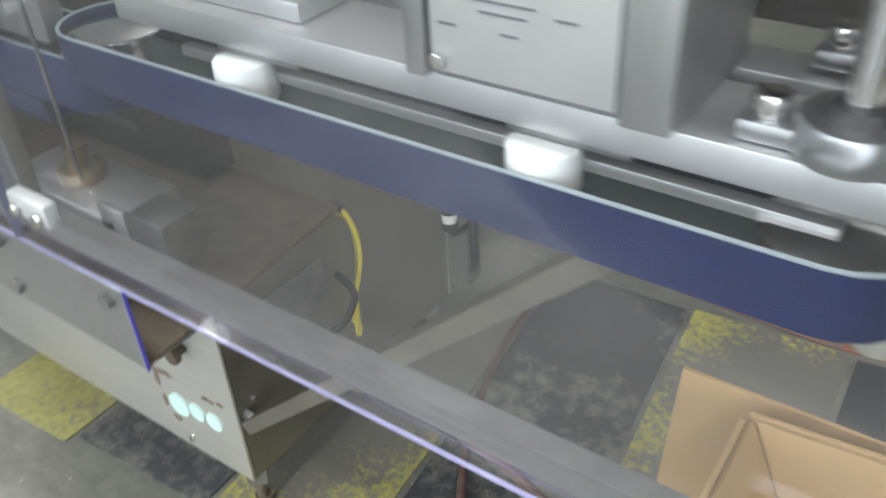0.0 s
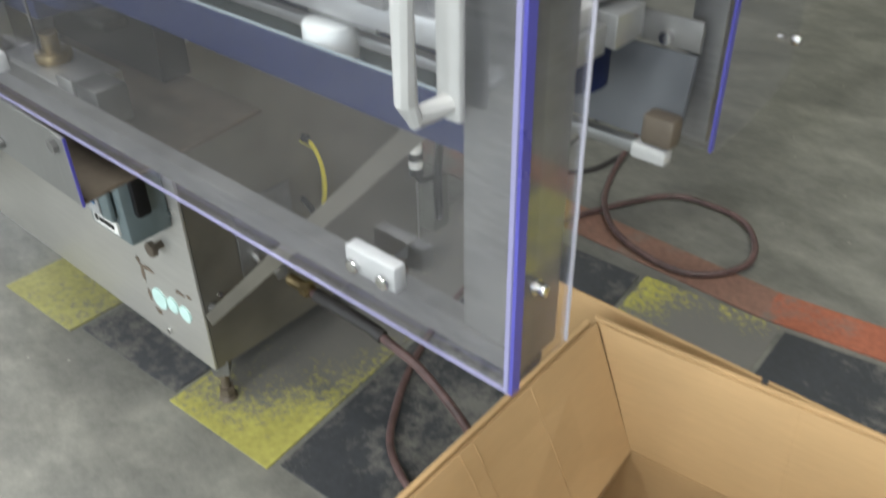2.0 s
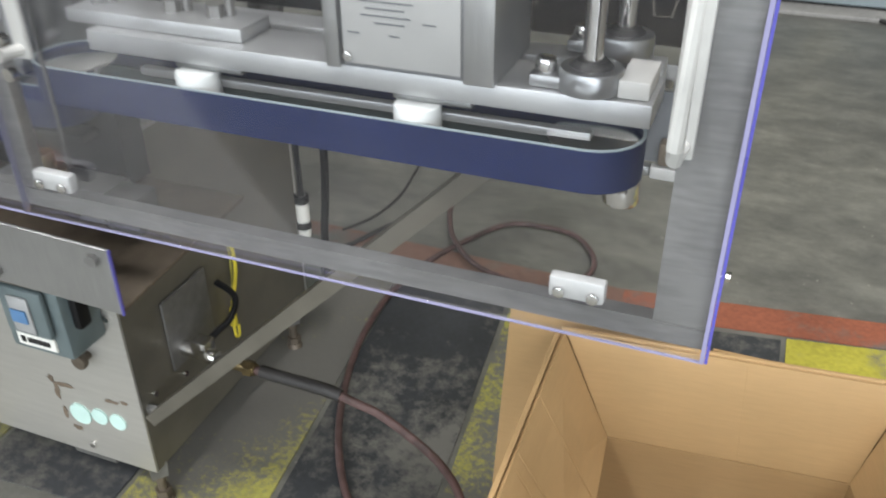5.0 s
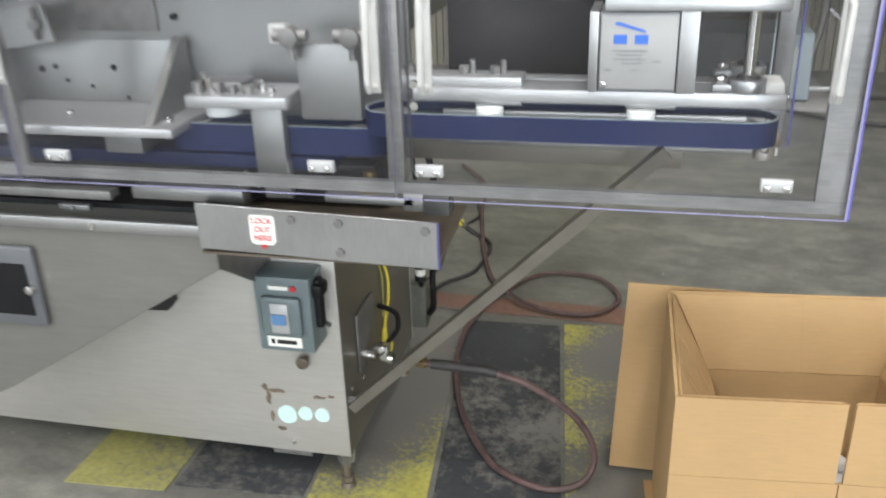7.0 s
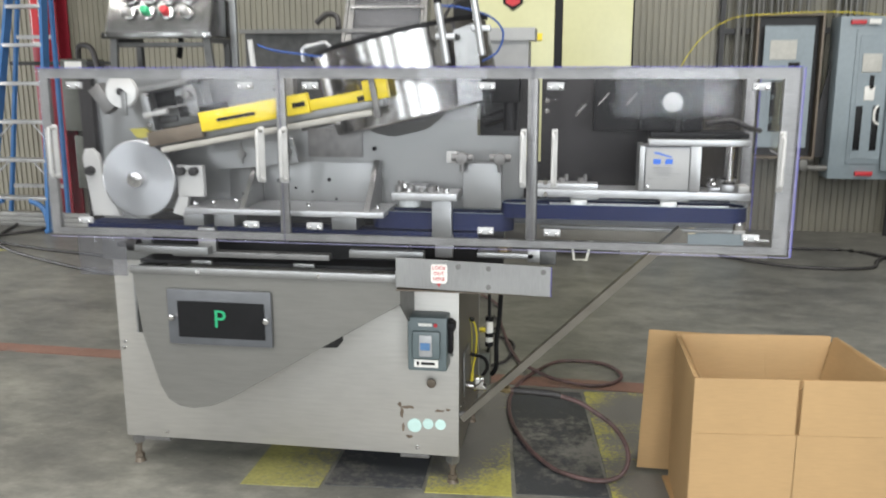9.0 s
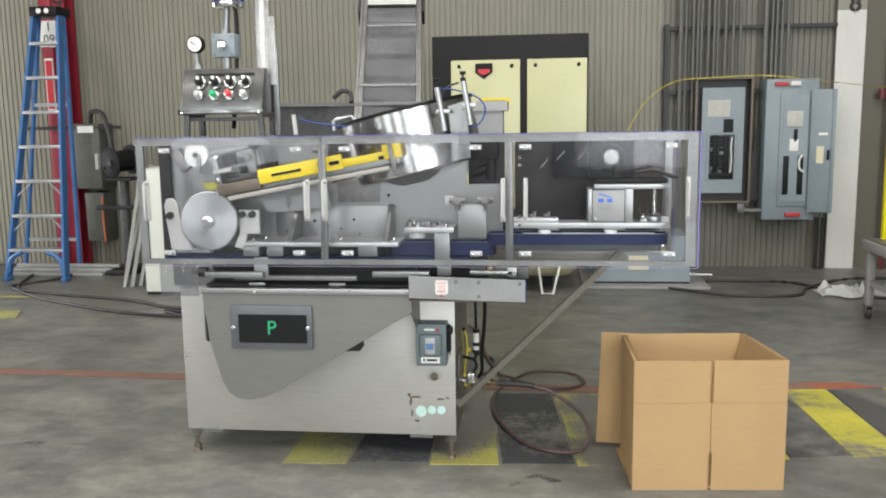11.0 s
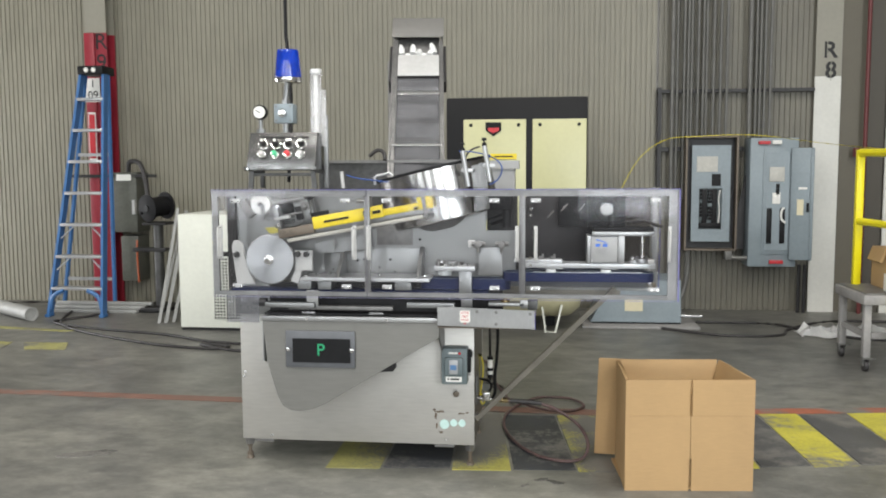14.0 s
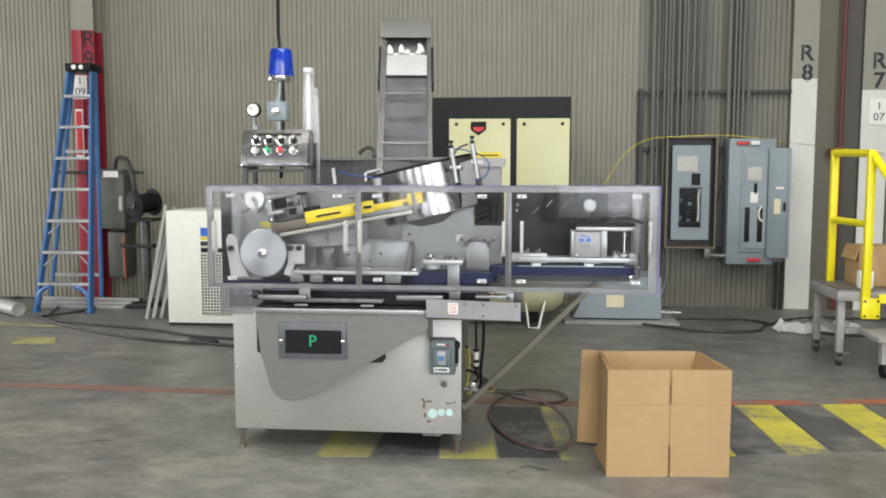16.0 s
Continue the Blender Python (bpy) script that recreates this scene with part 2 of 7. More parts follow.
def concrete_floor():
    mt = material("worn_concrete", (0.182, 0.181, 0.167), 0.42, dark=0.8, grain=45, blotch=1.3, bump=0.10, rough_var=0.16)
    nt = mt.node_tree
    n, l = nt.nodes, nt.links
    p = n["Principled BSDF"]
    tc, mp = n.new("ShaderNodeTexCoord"), n.new("ShaderNodeMapping")
    mp.inputs["Scale"].default_value = (0.8, 1.3, 1)
    mp.inputs["Rotation"].default_value = (0, 0, 0.25)
    l.new(tc.outputs["Object"], mp.inputs[0])
    st, wv = n.new("ShaderNodeTexNoise"), n.new("ShaderNodeTexNoise")
    st.inputs["Scale"].default_value, st.inputs["Detail"].default_value, st.inputs["Roughness"].default_value = 4.2, 7, 0.62
    wv.inputs["Scale"].default_value, wv.inputs["Detail"].default_value = 0.6, 3
    l.new(mp.outputs[0], st.inputs["Vector"])
    l.new(tc.outputs["Object"], wv.inputs["Vector"])
    ramp = n.new("ShaderNodeValToRGB")
    ramp.color_ramp.elements[0].position, ramp.color_ramp.elements[1].position = 0.38, 0.62
    ramp.color_ramp.elements[0].color, ramp.color_ramp.elements[1].color = (0.72, 0.72, 0.72, 1), (1.14, 1.13, 1.10, 1)
    l.new(st.outputs["Fac"], ramp.inputs[0])
    r2 = n.new("ShaderNodeValToRGB")
    r2.color_ramp.elements[0].position, r2.color_ramp.elements[1].position = 0.35, 0.65
    r2.color_ramp.elements[0].color, r2.color_ramp.elements[1].color = (0.74, 0.74, 0.75, 1), (1.12, 1.11, 1.08, 1)
    l.new(wv.outputs["Fac"], r2.inputs[0])
    old = p.inputs["Base Color"].links[0].from_socket
    m1, m2 = n.new("ShaderNodeMix"), n.new("ShaderNodeMix")
    for m in (m1, m2):
        m.data_type, m.blend_type = "RGBA", "MULTIPLY"
        m.inputs[0].default_value = 1
    l.new(old, m1.inputs[6])
    l.new(ramp.outputs[0], m1.inputs[7])
    l.new(m1.outputs[2], m2.inputs[6])
    l.new(r2.outputs[0], m2.inputs[7])
    vo, sp, m3 = n.new("ShaderNodeTexVoronoi"), n.new("ShaderNodeMapRange"), n.new("ShaderNodeMix")
    vo.inputs["Scale"].default_value = 16.0
    l.new(tc.outputs["Object"], vo.inputs["Vector"])
    sp.inputs["From Min"].default_value, sp.inputs["From Max"].default_value = 0.035, 0.06
    sp.inputs["To Min"].default_value, sp.inputs["To Max"].default_value = 0.55, 0.0
    l.new(vo.outputs["Distance"], sp.inputs["Value"])
    m3.data_type = "RGBA"
    m3.inputs[7].default_value = (0.42, 0.40, 0.36, 1)
    l.new(sp.outputs[0], m3.inputs[0])
    sc2, m4, r4 = n.new("ShaderNodeTexNoise"), n.new("ShaderNodeMix"), n.new("ShaderNodeValToRGB")
    sc2.inputs["Scale"].default_value, sc2.inputs["Detail"].default_value, sc2.inputs["Roughness"].default_value = 11, 10, 0.75
    l.new(mp.outputs[0], sc2.inputs["Vector"])
    r4.color_ramp.elements[0].position, r4.color_ramp.elements[1].position = 0.36, 0.64
    r4.color_ramp.elements[0].color, r4.color_ramp.elements[1].color = (0.73, 0.73, 0.73, 1), (1.18, 1.18, 1.17, 1)
    l.new(sc2.outputs["Fac"], r4.inputs[0])
    m4.data_type, m4.blend_type = "RGBA", "MULTIPLY"
    m4.inputs[0].default_value = 1
    l.new(m2.outputs[2], m4.inputs[6])
    l.new(r4.outputs[0], m4.inputs[7])
    l.new(m4.outputs[2], m3.inputs[6])
    l.new(m3.outputs[2], p.inputs["Base Color"])
    return mt


CONCRETE = concrete_floor()
YELLOW_FLOOR = worn_paint("worn_yellow_floor_paint", (0.50, 0.45, 0.06), 0.545, grain=20)
YELLOW_FOOT = worn_paint("scuffed_yellow_paint_by_foot", (0.41, 0.38, 0.095), 0.455, grain=80, seed=9.0, edge=(-0.562, -1, 0.462))
YELLOW_SIDE = worn_paint("scuffed_yellow_paint_by_box", (0.44, 0.405, 0.085), 0.456, grain=80, seed=4.0, edge=(-0.27, 1, 0.2))
YELLOW_FADED = worn_paint("faded_yellow_floor_mark", (0.38, 0.36, 0.13), 0.55, grain=30, seed=6.0)
YELLOW_THIN = worn_paint("scuffed_yellow_floor_paint", (0.34, 0.32, 0.11), 0.495, grain=60, seed=3.0)
BLACK_THIN = worn_paint("faded_black_floor_paint", (0.075, 0.075, 0.075), 0.53, seed=11.0)
STAIN = worn_paint("old_grease_stain", (0.045, 0.043, 0.04), 0.50, grain=30, seed=2.0)
ORANGE_THIN = worn_paint("faded_orange_floor_paint", (0.22, 0.12, 0.09), 0.56, seed=13.0)
BLACK_WORN = worn_paint("scuffed_black_floor_paint", (0.05, 0.053, 0.06), 0.51, grain=26, seed=7.0)
BLACK_FLOOR = worn_paint("worn_black_floor_paint", (0.040, 0.043, 0.049), 0.562, grain=26, seed=7.0)
ORANGE_FLOOR = worn_paint("worn_orange_floor_paint", (0.34, 0.11, 0.062), 0.56, seed=5.0)
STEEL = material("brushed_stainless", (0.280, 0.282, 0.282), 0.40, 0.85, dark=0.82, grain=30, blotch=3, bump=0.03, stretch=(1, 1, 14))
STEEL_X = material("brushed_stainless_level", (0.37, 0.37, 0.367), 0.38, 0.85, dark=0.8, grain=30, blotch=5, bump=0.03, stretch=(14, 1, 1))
STEEL_BRIGHT = material("polished_stainless", (0.72, 0.71, 0.70), 0.14, 1.0, dark=0.85, grain=20, blotch=4, bump=0.01, rough_var=0.06)
DRUM = material("mirror_polished_drum", (0.42, 0.412, 0.40), 0.2, 1.0, dark=0.9, grain=20, blotch=4, bump=0.0, rough_var=0.04)
STEEL_DULL = material("dull_grey_steel", (0.235, 0.23, 0.225), 0.5, 0.6, dark=0.6, grain=40, blotch=8)
ALU = material("mill_aluminium", (0.47, 0.475, 0.48), 0.40, 0.75, dark=0.82, grain=50, blotch=9, bump=0.03, stretch=(10, 1, 1))
ALU_POST = material("brushed_aluminium_post", (0.262, 0.259, 0.256), 0.42, 0.7, dark=0.62, grain=40, blotch=14, bump=0.05, stretch=(1, 1, 8))
ALU_DISC = material("turned_aluminium", (0.42, 0.428, 0.44), 0.36, 0.95, dark=0.9, grain=90, blotch=6, bump=0.02, rough_var=0.05)
tang = ALU_DISC.node_tree.nodes.new("ShaderNodeTangent")
tang.direction_type, tang.axis = "RADIAL", "Y"
ALU_DISC.node_tree.links.new(tang.outputs[0], ALU_DISC.node_tree.nodes["Principled BSDF"].inputs["Tangent"])
ALU_DISC.node_tree.nodes["Principled BSDF"].inputs["Anisotropic"].default_value = 0.75
WHITE_METAL = material("white_enamel", (0.45, 0.447, 0.438), 0.4, dark=0.85, grain=40, blotch=6)
WHITE_PLASTIC = material("white_plastic", (0.68, 0.68, 0.67), 0.35, dark=0.92, grain=30, blotch=5, bump=0.01)
CLEAR = clear_plastic("clear_polycarbonate", (0.965, 0.965, 0.97))
MILKY = clear_plastic("milky_clear_tube", (0.9, 0.9, 0.9), 0.4, 0.32, (0.8, 0.8, 0.8))
FLIGHT_COVER = clear_plastic("dusty_clear_cover", (0.55, 0.55, 0.56), 0.3, 0.22, (0.26, 0.26, 0.27))
SMOKED = clear_plastic("smoked_polycarbonate", (0.72, 0.72, 0.74), 0.05, 0.12, (0.4, 0.4, 0.42))
BROWN_SHEET = clear_plastic("smoked_brown_sheet", (0.40, 0.38, 0.365), 0.05, 0.08, (0.20, 0.19, 0.18))
BLUE_EDGE = material("blue_plastic_edge", (0.085, 0.08, 0.37), 0.3, dark=0.8, grain=20, blotch=12, bump=0.0)
BELT = material("blue_rubber_belt", (0.012, 0.019, 0.066), 0.55, dark=0.75, grain=120, blotch=10, bump=0.03, spec=0.14)
BELT_DARK = material("dark_green_belt_back", (0.03, 0.045, 0.045), 0.6, dark=0.7, grain=90, blotch=10)
BLACK = material("black_plastic", (0.010, 0.010, 0.011), 0.5, dark=0.7, grain=50, blotch=10, spec=0.2)
RUBBER = material("black_rubber_hose", (0.035, 0.032, 0.032), 0.55, dark=0.6, grain=60, blotch=14)
BRASS = material("dull_brass", (0.25, 0.19, 0.10), 0.35, 0.9, dark=0.6, grain=40, blotch=20)
RED_HOSE = material("red_rubber_hose", (0.115, 0.066, 0.062), 0.55, dark=0.3, grain=40, blotch=9)
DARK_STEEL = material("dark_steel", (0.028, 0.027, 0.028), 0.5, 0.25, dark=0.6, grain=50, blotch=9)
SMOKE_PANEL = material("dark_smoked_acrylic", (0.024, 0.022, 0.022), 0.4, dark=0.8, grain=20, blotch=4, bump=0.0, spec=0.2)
GUNMETAL = material("dark_machined_steel", (0.10, 0.10, 0.098), 0.42, 0.55, dark=0.6, grain=40, blotch=10)
HEAD = material("grey_bead_blasted_steel", (0.26, 0.265, 0.28), 0.45, 0.6, dark=0.85, grain=60, blotch=8)
PALE_STEEL = material("pale_worn_steel", (0.43, 0.433, 0.44), 0.45, 0.3, dark=0.78, grain=40, blotch=30)
BIN_GREY = material("light_grey_bin_steel", (0.34, 0.34, 0.335), 0.5, 0.2, dark=0.88, grain=30, blotch=4)
OLD_BOX = material("dusty_olive_grey_enamel", (0.105, 0.108, 0.09), 0.5, dark=0.65, grain=40, blotch=6)
BAR_GREY = material("pale_primed_steel", (0.36, 0.36, 0.345), 0.5, 0.2, dark=0.75, grain=30, blotch=7)
SLATE = material("slate_grey_panel", (0.11, 0.115, 0.125), 0.35, dark=0.75, grain=20, blotch=4)
YELLOW = material("yellow_acetal_plastic", (0.78, 0.60, 0.025), 0.4, dark=0.9, grain=30, blotch=8, bump=0.01)
YELLOW_PAINT = material("safety_yellow_paint", (0.80, 0.70, 0.01), 0.35, dark=0.88, grain=40, blotch=6, bump=0.02)
CARD = material("brown_corrugated_card", (0.415, 0.268, 0.126), 0.72, dark=0.86, grain=26, blotch=3.5, bump=0.05, stretch=(1, 1, 10))
CARD_EDGE = material("raw_card_edge", (0.33, 0.20, 0.09), 0.85, dark=0.6, grain=220, blotch=20)
WALL = material("beige_corrugated_sheet", (0.24, 0.226, 0.178), 0.5, dark=0.82, grain=14, blotch=1.1, bump=0.02, stretch=(1, 1, 0.15))
WALL_BAY = material("dark_beige_corrugated_sheet", (0.160, 0.150, 0.118), 0.5, dark=0.72, grain=14, blotch=1.6, bump=0.02, stretch=(1, 1, 0.15))
PIPE_RED = material("dark_red_pipe_paint", (0.12, 0.022, 0.022), 0.5, dark=0.75, blotch=5)
WALL_FAR = material("dark_hall_wall", (0.15, 0.145, 0.135), 0.6, dark=0.8, grain=14, blotch=1.1, bump=0.02)
PANEL_TAN = material("tan_wall_panel", (0.115, 0.103, 0.078), 0.6, dark=0.85, blotch=1.5)
PANEL_GREY = material("grey_wall_panel", (0.068, 0.060, 0.047), 0.6, dark=0.85, blotch=1.5)
CREAM_TANK = material("cream_tank_paint", (0.50, 0.47, 0.30), 0.4, dark=0.85, grain=30, blotch=3, bump=0.01)
CREAM = material("cream_enamel", (0.53, 0.52, 0.295), 0.35, dark=0.92, grain=30, blotch=3, bump=0.01)
OFF_WHITE = material("off_white_enamel", (0.74, 0.755, 0.68), 0.4, dark=0.9, grain=30, blotch=3)
GREY_BLUE = material("grey_blue_enamel", (0.23, 0.275, 0.30), 0.42, dark=0.84, grain=40, blotch=4)
GREY_GREEN = material("dark_grey_green_enamel", (0.135, 0.17, 0.178), 0.4, dark=0.8, grain=40, blotch=8)
GALV = material("galvanised_conduit", (0.165, 0.163, 0.152), 0.5, 0.45, dark=0.7, grain=30, blotch=7)
GREY_PAINT = material("grey_painted_steel", (0.30, 0.29, 0.28), 0.55, dark=0.7, grain=40, blotch=6)
COLUMN_WHITE = material("white_column_paint", (0.62, 0.615, 0.57), 0.5, dark=0.88, grain=30, blotch=2.5)
ORANGE_PLASTIC = material("orange_plastic", (0.45, 0.11, 0.04), 0.5, dark=0.8)
COLUMN_RED = material("red_column_paint", (0.29, 0.02, 0.035), 0.45, dark=0.75, grain=30, blotch=3)
COLUMN_TAN = material("tan_column_paint", (0.25, 0.238, 0.195), 0.5, dark=0.88, grain=30, blotch=2.5)
FIBREGLASS = material("blue_fibreglass", (0.045, 0.15, 0.36), 0.45, dark=0.75, grain=30, blotch=7)
BLUE_LENS = material("blue_beacon_lens", (0.003, 0.040, 0.42), 0.12, dark=0.5, grain=30, blotch=20, bump=0.0, coat=0.6)
MINT = material("pale_mint_plastic", (0.50, 0.68, 0.64), 0.5, dark=0.92, grain=40, blotch=20, bump=0.0)
SCREEN_BLUE = material("pale_blue_switch_face", (0.10, 0.22, 0.42), 0.4, dark=0.8)
BLUE_MARK = material("blue_marking", (0.03, 0.13, 0.55), 0.5, dark=0.9)
RED = material("red_marking", (0.55, 0.03, 0.04), 0.45, dark=0.8)
GREEN = material("green_marking", (0.02, 0.36, 0.16), 0.45, dark=0.9)
INK = material("black_ink", (0.012, 0.012, 0.012), 0.6)
PAPER = material("white_paper_label", (0.75, 0.74, 0.70), 0.6, dark=0.93, blotch=10)
WORN_CARD = material("grimy_white_card", (0.50, 0.49, 0.45), 0.6, dark=0.8, blotch=20)
BUFF = material("buff_paper_label", (0.66, 0.60, 0.42), 0.6, dark=0.9, blotch=10)
BLUE_HOSE = material("blue_air_hose", (0.02, 0.07, 0.28), 0.35)
YELLOW_CORD = material("yellow_cord", (0.70, 0.58, 0.05), 0.45)
ROLLER = material("white_nylon_roller", (0.60, 0.62, 0.62), 0.4, dark=0.9, bump=0.01)
CLOTH = material("white_cloth", (0.85, 0.85, 0.84), 0.9, dark=0.85, grain=90, blotch=12)
CABINET = material("satin_stainless_sheet", (0.52, 0.505, 0.475), 0.42, 0.6, dark=0.84, grain=12, blotch=2.0, bump=0.015, stretch=(1, 1, 9))
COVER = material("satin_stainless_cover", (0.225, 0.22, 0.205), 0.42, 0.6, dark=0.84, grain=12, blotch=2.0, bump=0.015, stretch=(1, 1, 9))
SIDE_SHEET = material("brownish_side_sheet", (0.20, 0.185, 0.155), 0.42, 0.5, dark=0.75, grain=12, blotch=3.0, bump=0.01)
WEAR_STRIP = material("greyed_wear_strip", (0.40, 0.385, 0.345), 0.5, dark=0.75, grain=40, blotch=14)
OLIVE = material("olive_yellow_plastic", (0.36, 0.32, 0.06), 0.5, dark=0.75, grain=40, blotch=20)
RUST = material("brown_rust", (0.17, 0.13, 0.095), 0.8, dark=0.45, grain=160, blotch=60)
BROWN_STEEL = material("brown_stained_steel", (0.16, 0.13, 0.10), 0.5, 0.4, dark=0.6, blotch=7)
CEILING = material("grey_roof_deck", (0.14, 0.14, 0.14), 0.7, dark=0.8, blotch=1.0)
LAMP_GLOW = glowing("lamp_diffuser", (1.0, 0.97, 0.90), 6.0)
CLEAR_EDGE = material("frosted_plastic_edge", (0.55, 0.54, 0.62), 0.3, dark=0.9, bump=0.0)
DIM_EDGE = material("dull_grey_blue_edge", (0.13, 0.13, 0.19), 0.5, dark=0.85, bump=0.0)
LAVENDER = material("lavender_plastic_edge", (0.24, 0.23, 0.38), 0.55, dark=0.9, bump=0.0)
ELEV_HOOD = material("grey_hood_sheet", (0.17, 0.165, 0.155), 0.55, 0.2, dark=0.85, grain=30, blotch=4)
CONSOLE = material("mirror_grey_stainless", (0.22, 0.218, 0.216), 0.22, 1.0, dark=0.62, grain=30, blotch=16, bump=0.01, rough_var=0.08)


# ---- the hall ----
def corrugated(x0, x1, y, z0, z1, pitch=0.048, depth=0.011):
    b = Mesh()
    xs, n = [], int((x1 - x0) / pitch)
    for i in range(n):
        a = x0 + i * pitch
        xs += [(a, y), (a + pitch * 0.62, y), (a + pitch * 0.70, y + depth), (a + pitch * 0.92, y + depth)]
    low = [b.bm.verts.new((x, yy, z0)) for x, yy in xs]
    high = [b.bm.verts.new((x, yy, z1)) for x, yy in xs]
    for i in range(len(xs) - 1):
        b.bm.faces.new((low[i], low[i + 1], high[i + 1], high[i]))
    return b


X0, X1, Y0, Y1, ZC = -9.5, 6.5, -8.0, 5.06, 7.6
part("floor", Mesh().box(X0, X1, Y0, Y1 + 0.3, -0.2, 0.0), CONCRETE)
tagged(bpy.data.objects["floor"], "grey-brown worn concrete factory floor", "floor", kind="structure")
whole("wall_north", corrugated(X0, 0.64, Y1, 0, ZC), WALL, "beige vertical corrugated metal wall sheeting", "wall", kind="structure")
# the bay behind the conduits has a darker tone of the wall's beige
whole("wall_north_bay", corrugated(0.64, X1, Y1, 0, ZC), WALL_BAY, "darker beige corrugated wall sheeting behind conduits", "wall", kind="structure")
whole("wall_north_backing", Mesh().box(X0, X1, Y1 + 0.03, Y1 + 0.2, 0, ZC), GREY_PAINT, "plain backing of the metal wall", "wall", kind="structure")
DAYS = ((-7.9, 0.0, 0.40), (-4.7, 0.7, 0.65), (-1.9, 0.7, 0.4), (0.7, 0.7, 0.65), (4.3, 0.0, 1.70))      # tall windows and doors in the south wall: middle, sill, half width
DZ1 = 5.0
south = Mesh().box(X0, X1, Y0 - 0.2, Y0, DZ1, ZC)
edges = [X0] + [v for x, z, w in DAYS for v in (x - w, x + w)] + [X1]
for a, c in zip(edges[::2], edges[1::2]):
    south.box(a, c, Y0 - 0.2, Y0, 0, DZ1)
for x, z, w in DAYS:
    if z:
        south.box(x - w, x + w, Y0 - 0.2, Y0, 0, z)
whole("wall_south", south, WALL_FAR, "plain dark far wall of the hall with tall windows", "wall", kind="structure")
WD = (1.9, 4.5, 2.3)      # open bay door in the west wall: from, to, height
whole("wall_west", Mesh().box(X0 - 0.2, X0, Y0, WD[0], 0, ZC).box(X0 - 0.2, X0, WD[1], Y1 + 0.2, 0, ZC).box(X0 - 0.2, X0, WD[0], WD[1], WD[2], ZC), WALL_FAR, "plain side wall of the hall with an open bay door", "wall", kind="structure")
ld = bpy.data.lights.new("daylight", "AREA")
ld.shape, ld.size, ld.size_y, ld.energy, ld.color = "RECTANGLE", WD[1] - WD[0], WD[2], BAY_W, (0.95, 0.97, 1.0)
new("door_daylight", ld).matrix_basis = look((X0 - 0.12, (WD[0] + WD[1]) / 2, WD[2] / 2), (0, (WD[0] + WD[1]) / 2, WD[2] / 2))
whole("wall_east", Mesh().box(X1, X1 + 0.2, Y0, Y1 + 0.2, 0, ZC), WALL_FAR, "plain beige side wall of the hall", "wall", kind="structure")
whole("ceiling", Mesh().box(X0 - 0.2, X1 + 0.2, Y0 - 0.2, Y1 + 0.2, ZC, ZC + 0.2), CEILING, "grey roof deck high over the hall", "ceiling", kind="structure")
for x, z, w in DAYS:
    ld = bpy.data.lights.new("daylight", "AREA")
    ld.shape, ld.size, ld.size_y, ld.energy, ld.color = "RECTANGLE", 2 * w, DZ1 - z, DAY_W * (DZ1 - z) * w / 2.8, (0.90, 0.96, 1.0)
    new("window_daylight", ld).matrix_basis = look((x, Y0 - 0.12, (z + DZ1) / 2), (x, 0, (z + DZ1) / 2))
for i, (x, y) in enumerate(LAMPS):
    lamp = thing("ceiling_light", (x, y, LAMP_Z), "long white fluorescent high-bay lamp under the roof", "ceiling lamp", "ceiling lamps")
    part("housing", Mesh().box(x - 0.17, x + 0.17, y - 0.62, y + 0.62, LAMP_Z + 0.03, LAMP_Z + 0.11, 0.01), WHITE_METAL, lamp)
    part("diffuser", Mesh().box(x - 0.14, x + 0.14, y - 0.58, y + 0.58, LAMP_Z + 0.012, LAMP_Z + 0.029), LAMP_GLOW, lamp)
    for s in (-0.4, 0.4):
        part("hanger", Mesh().cyl((x, y + s, LAMP_Z + 0.11), (x, y + s, ZC), 0.006, seg=8), GALV, lamp)
    ld = bpy.data.lights.new("lamp", "AREA")
    ld.shape, ld.size, ld.size_y, ld.energy, ld.color = "RECTANGLE", 0.3, 1.2, LAMP_W, (1.0, 0.985, 0.95)
    lo = new("lamp_light", ld)
    lo.location = (x, y, LAMP_Z)
    lo.parent = lamp
    lo.matrix_parent_inverse = Matrix.Translation(lamp.location).inverted()


# ---- floor paint ----
def paint(name, quad, mat, label, z=0.0035):
    b = Mesh()
    vs = [b.bm.verts.new((x, y, z)) for x, y in quad]
    lo = [b.bm.verts.new((x, y, 0.0005)) for x, y in quad]
    b.bm.faces.new(vs)
    for i in range(4):
        b.bm.faces.new((lo[i], lo[(i + 1) % 4], vs[(i + 1) % 4], vs[i]))
    return whole(name, b, mat, label, "floor marking", "hazard stripes", kind="structure")


def front(x):
    return 0.47 + 0.055 * (x + 0.6) + (0.11 * (x + 0.2) if x > -0.2 else 0)


def rear(x):
    return 1.36 + 0.03 * (x + 0.3) + (0.10 * (x + 0.2) if x > -0.2 else 0)


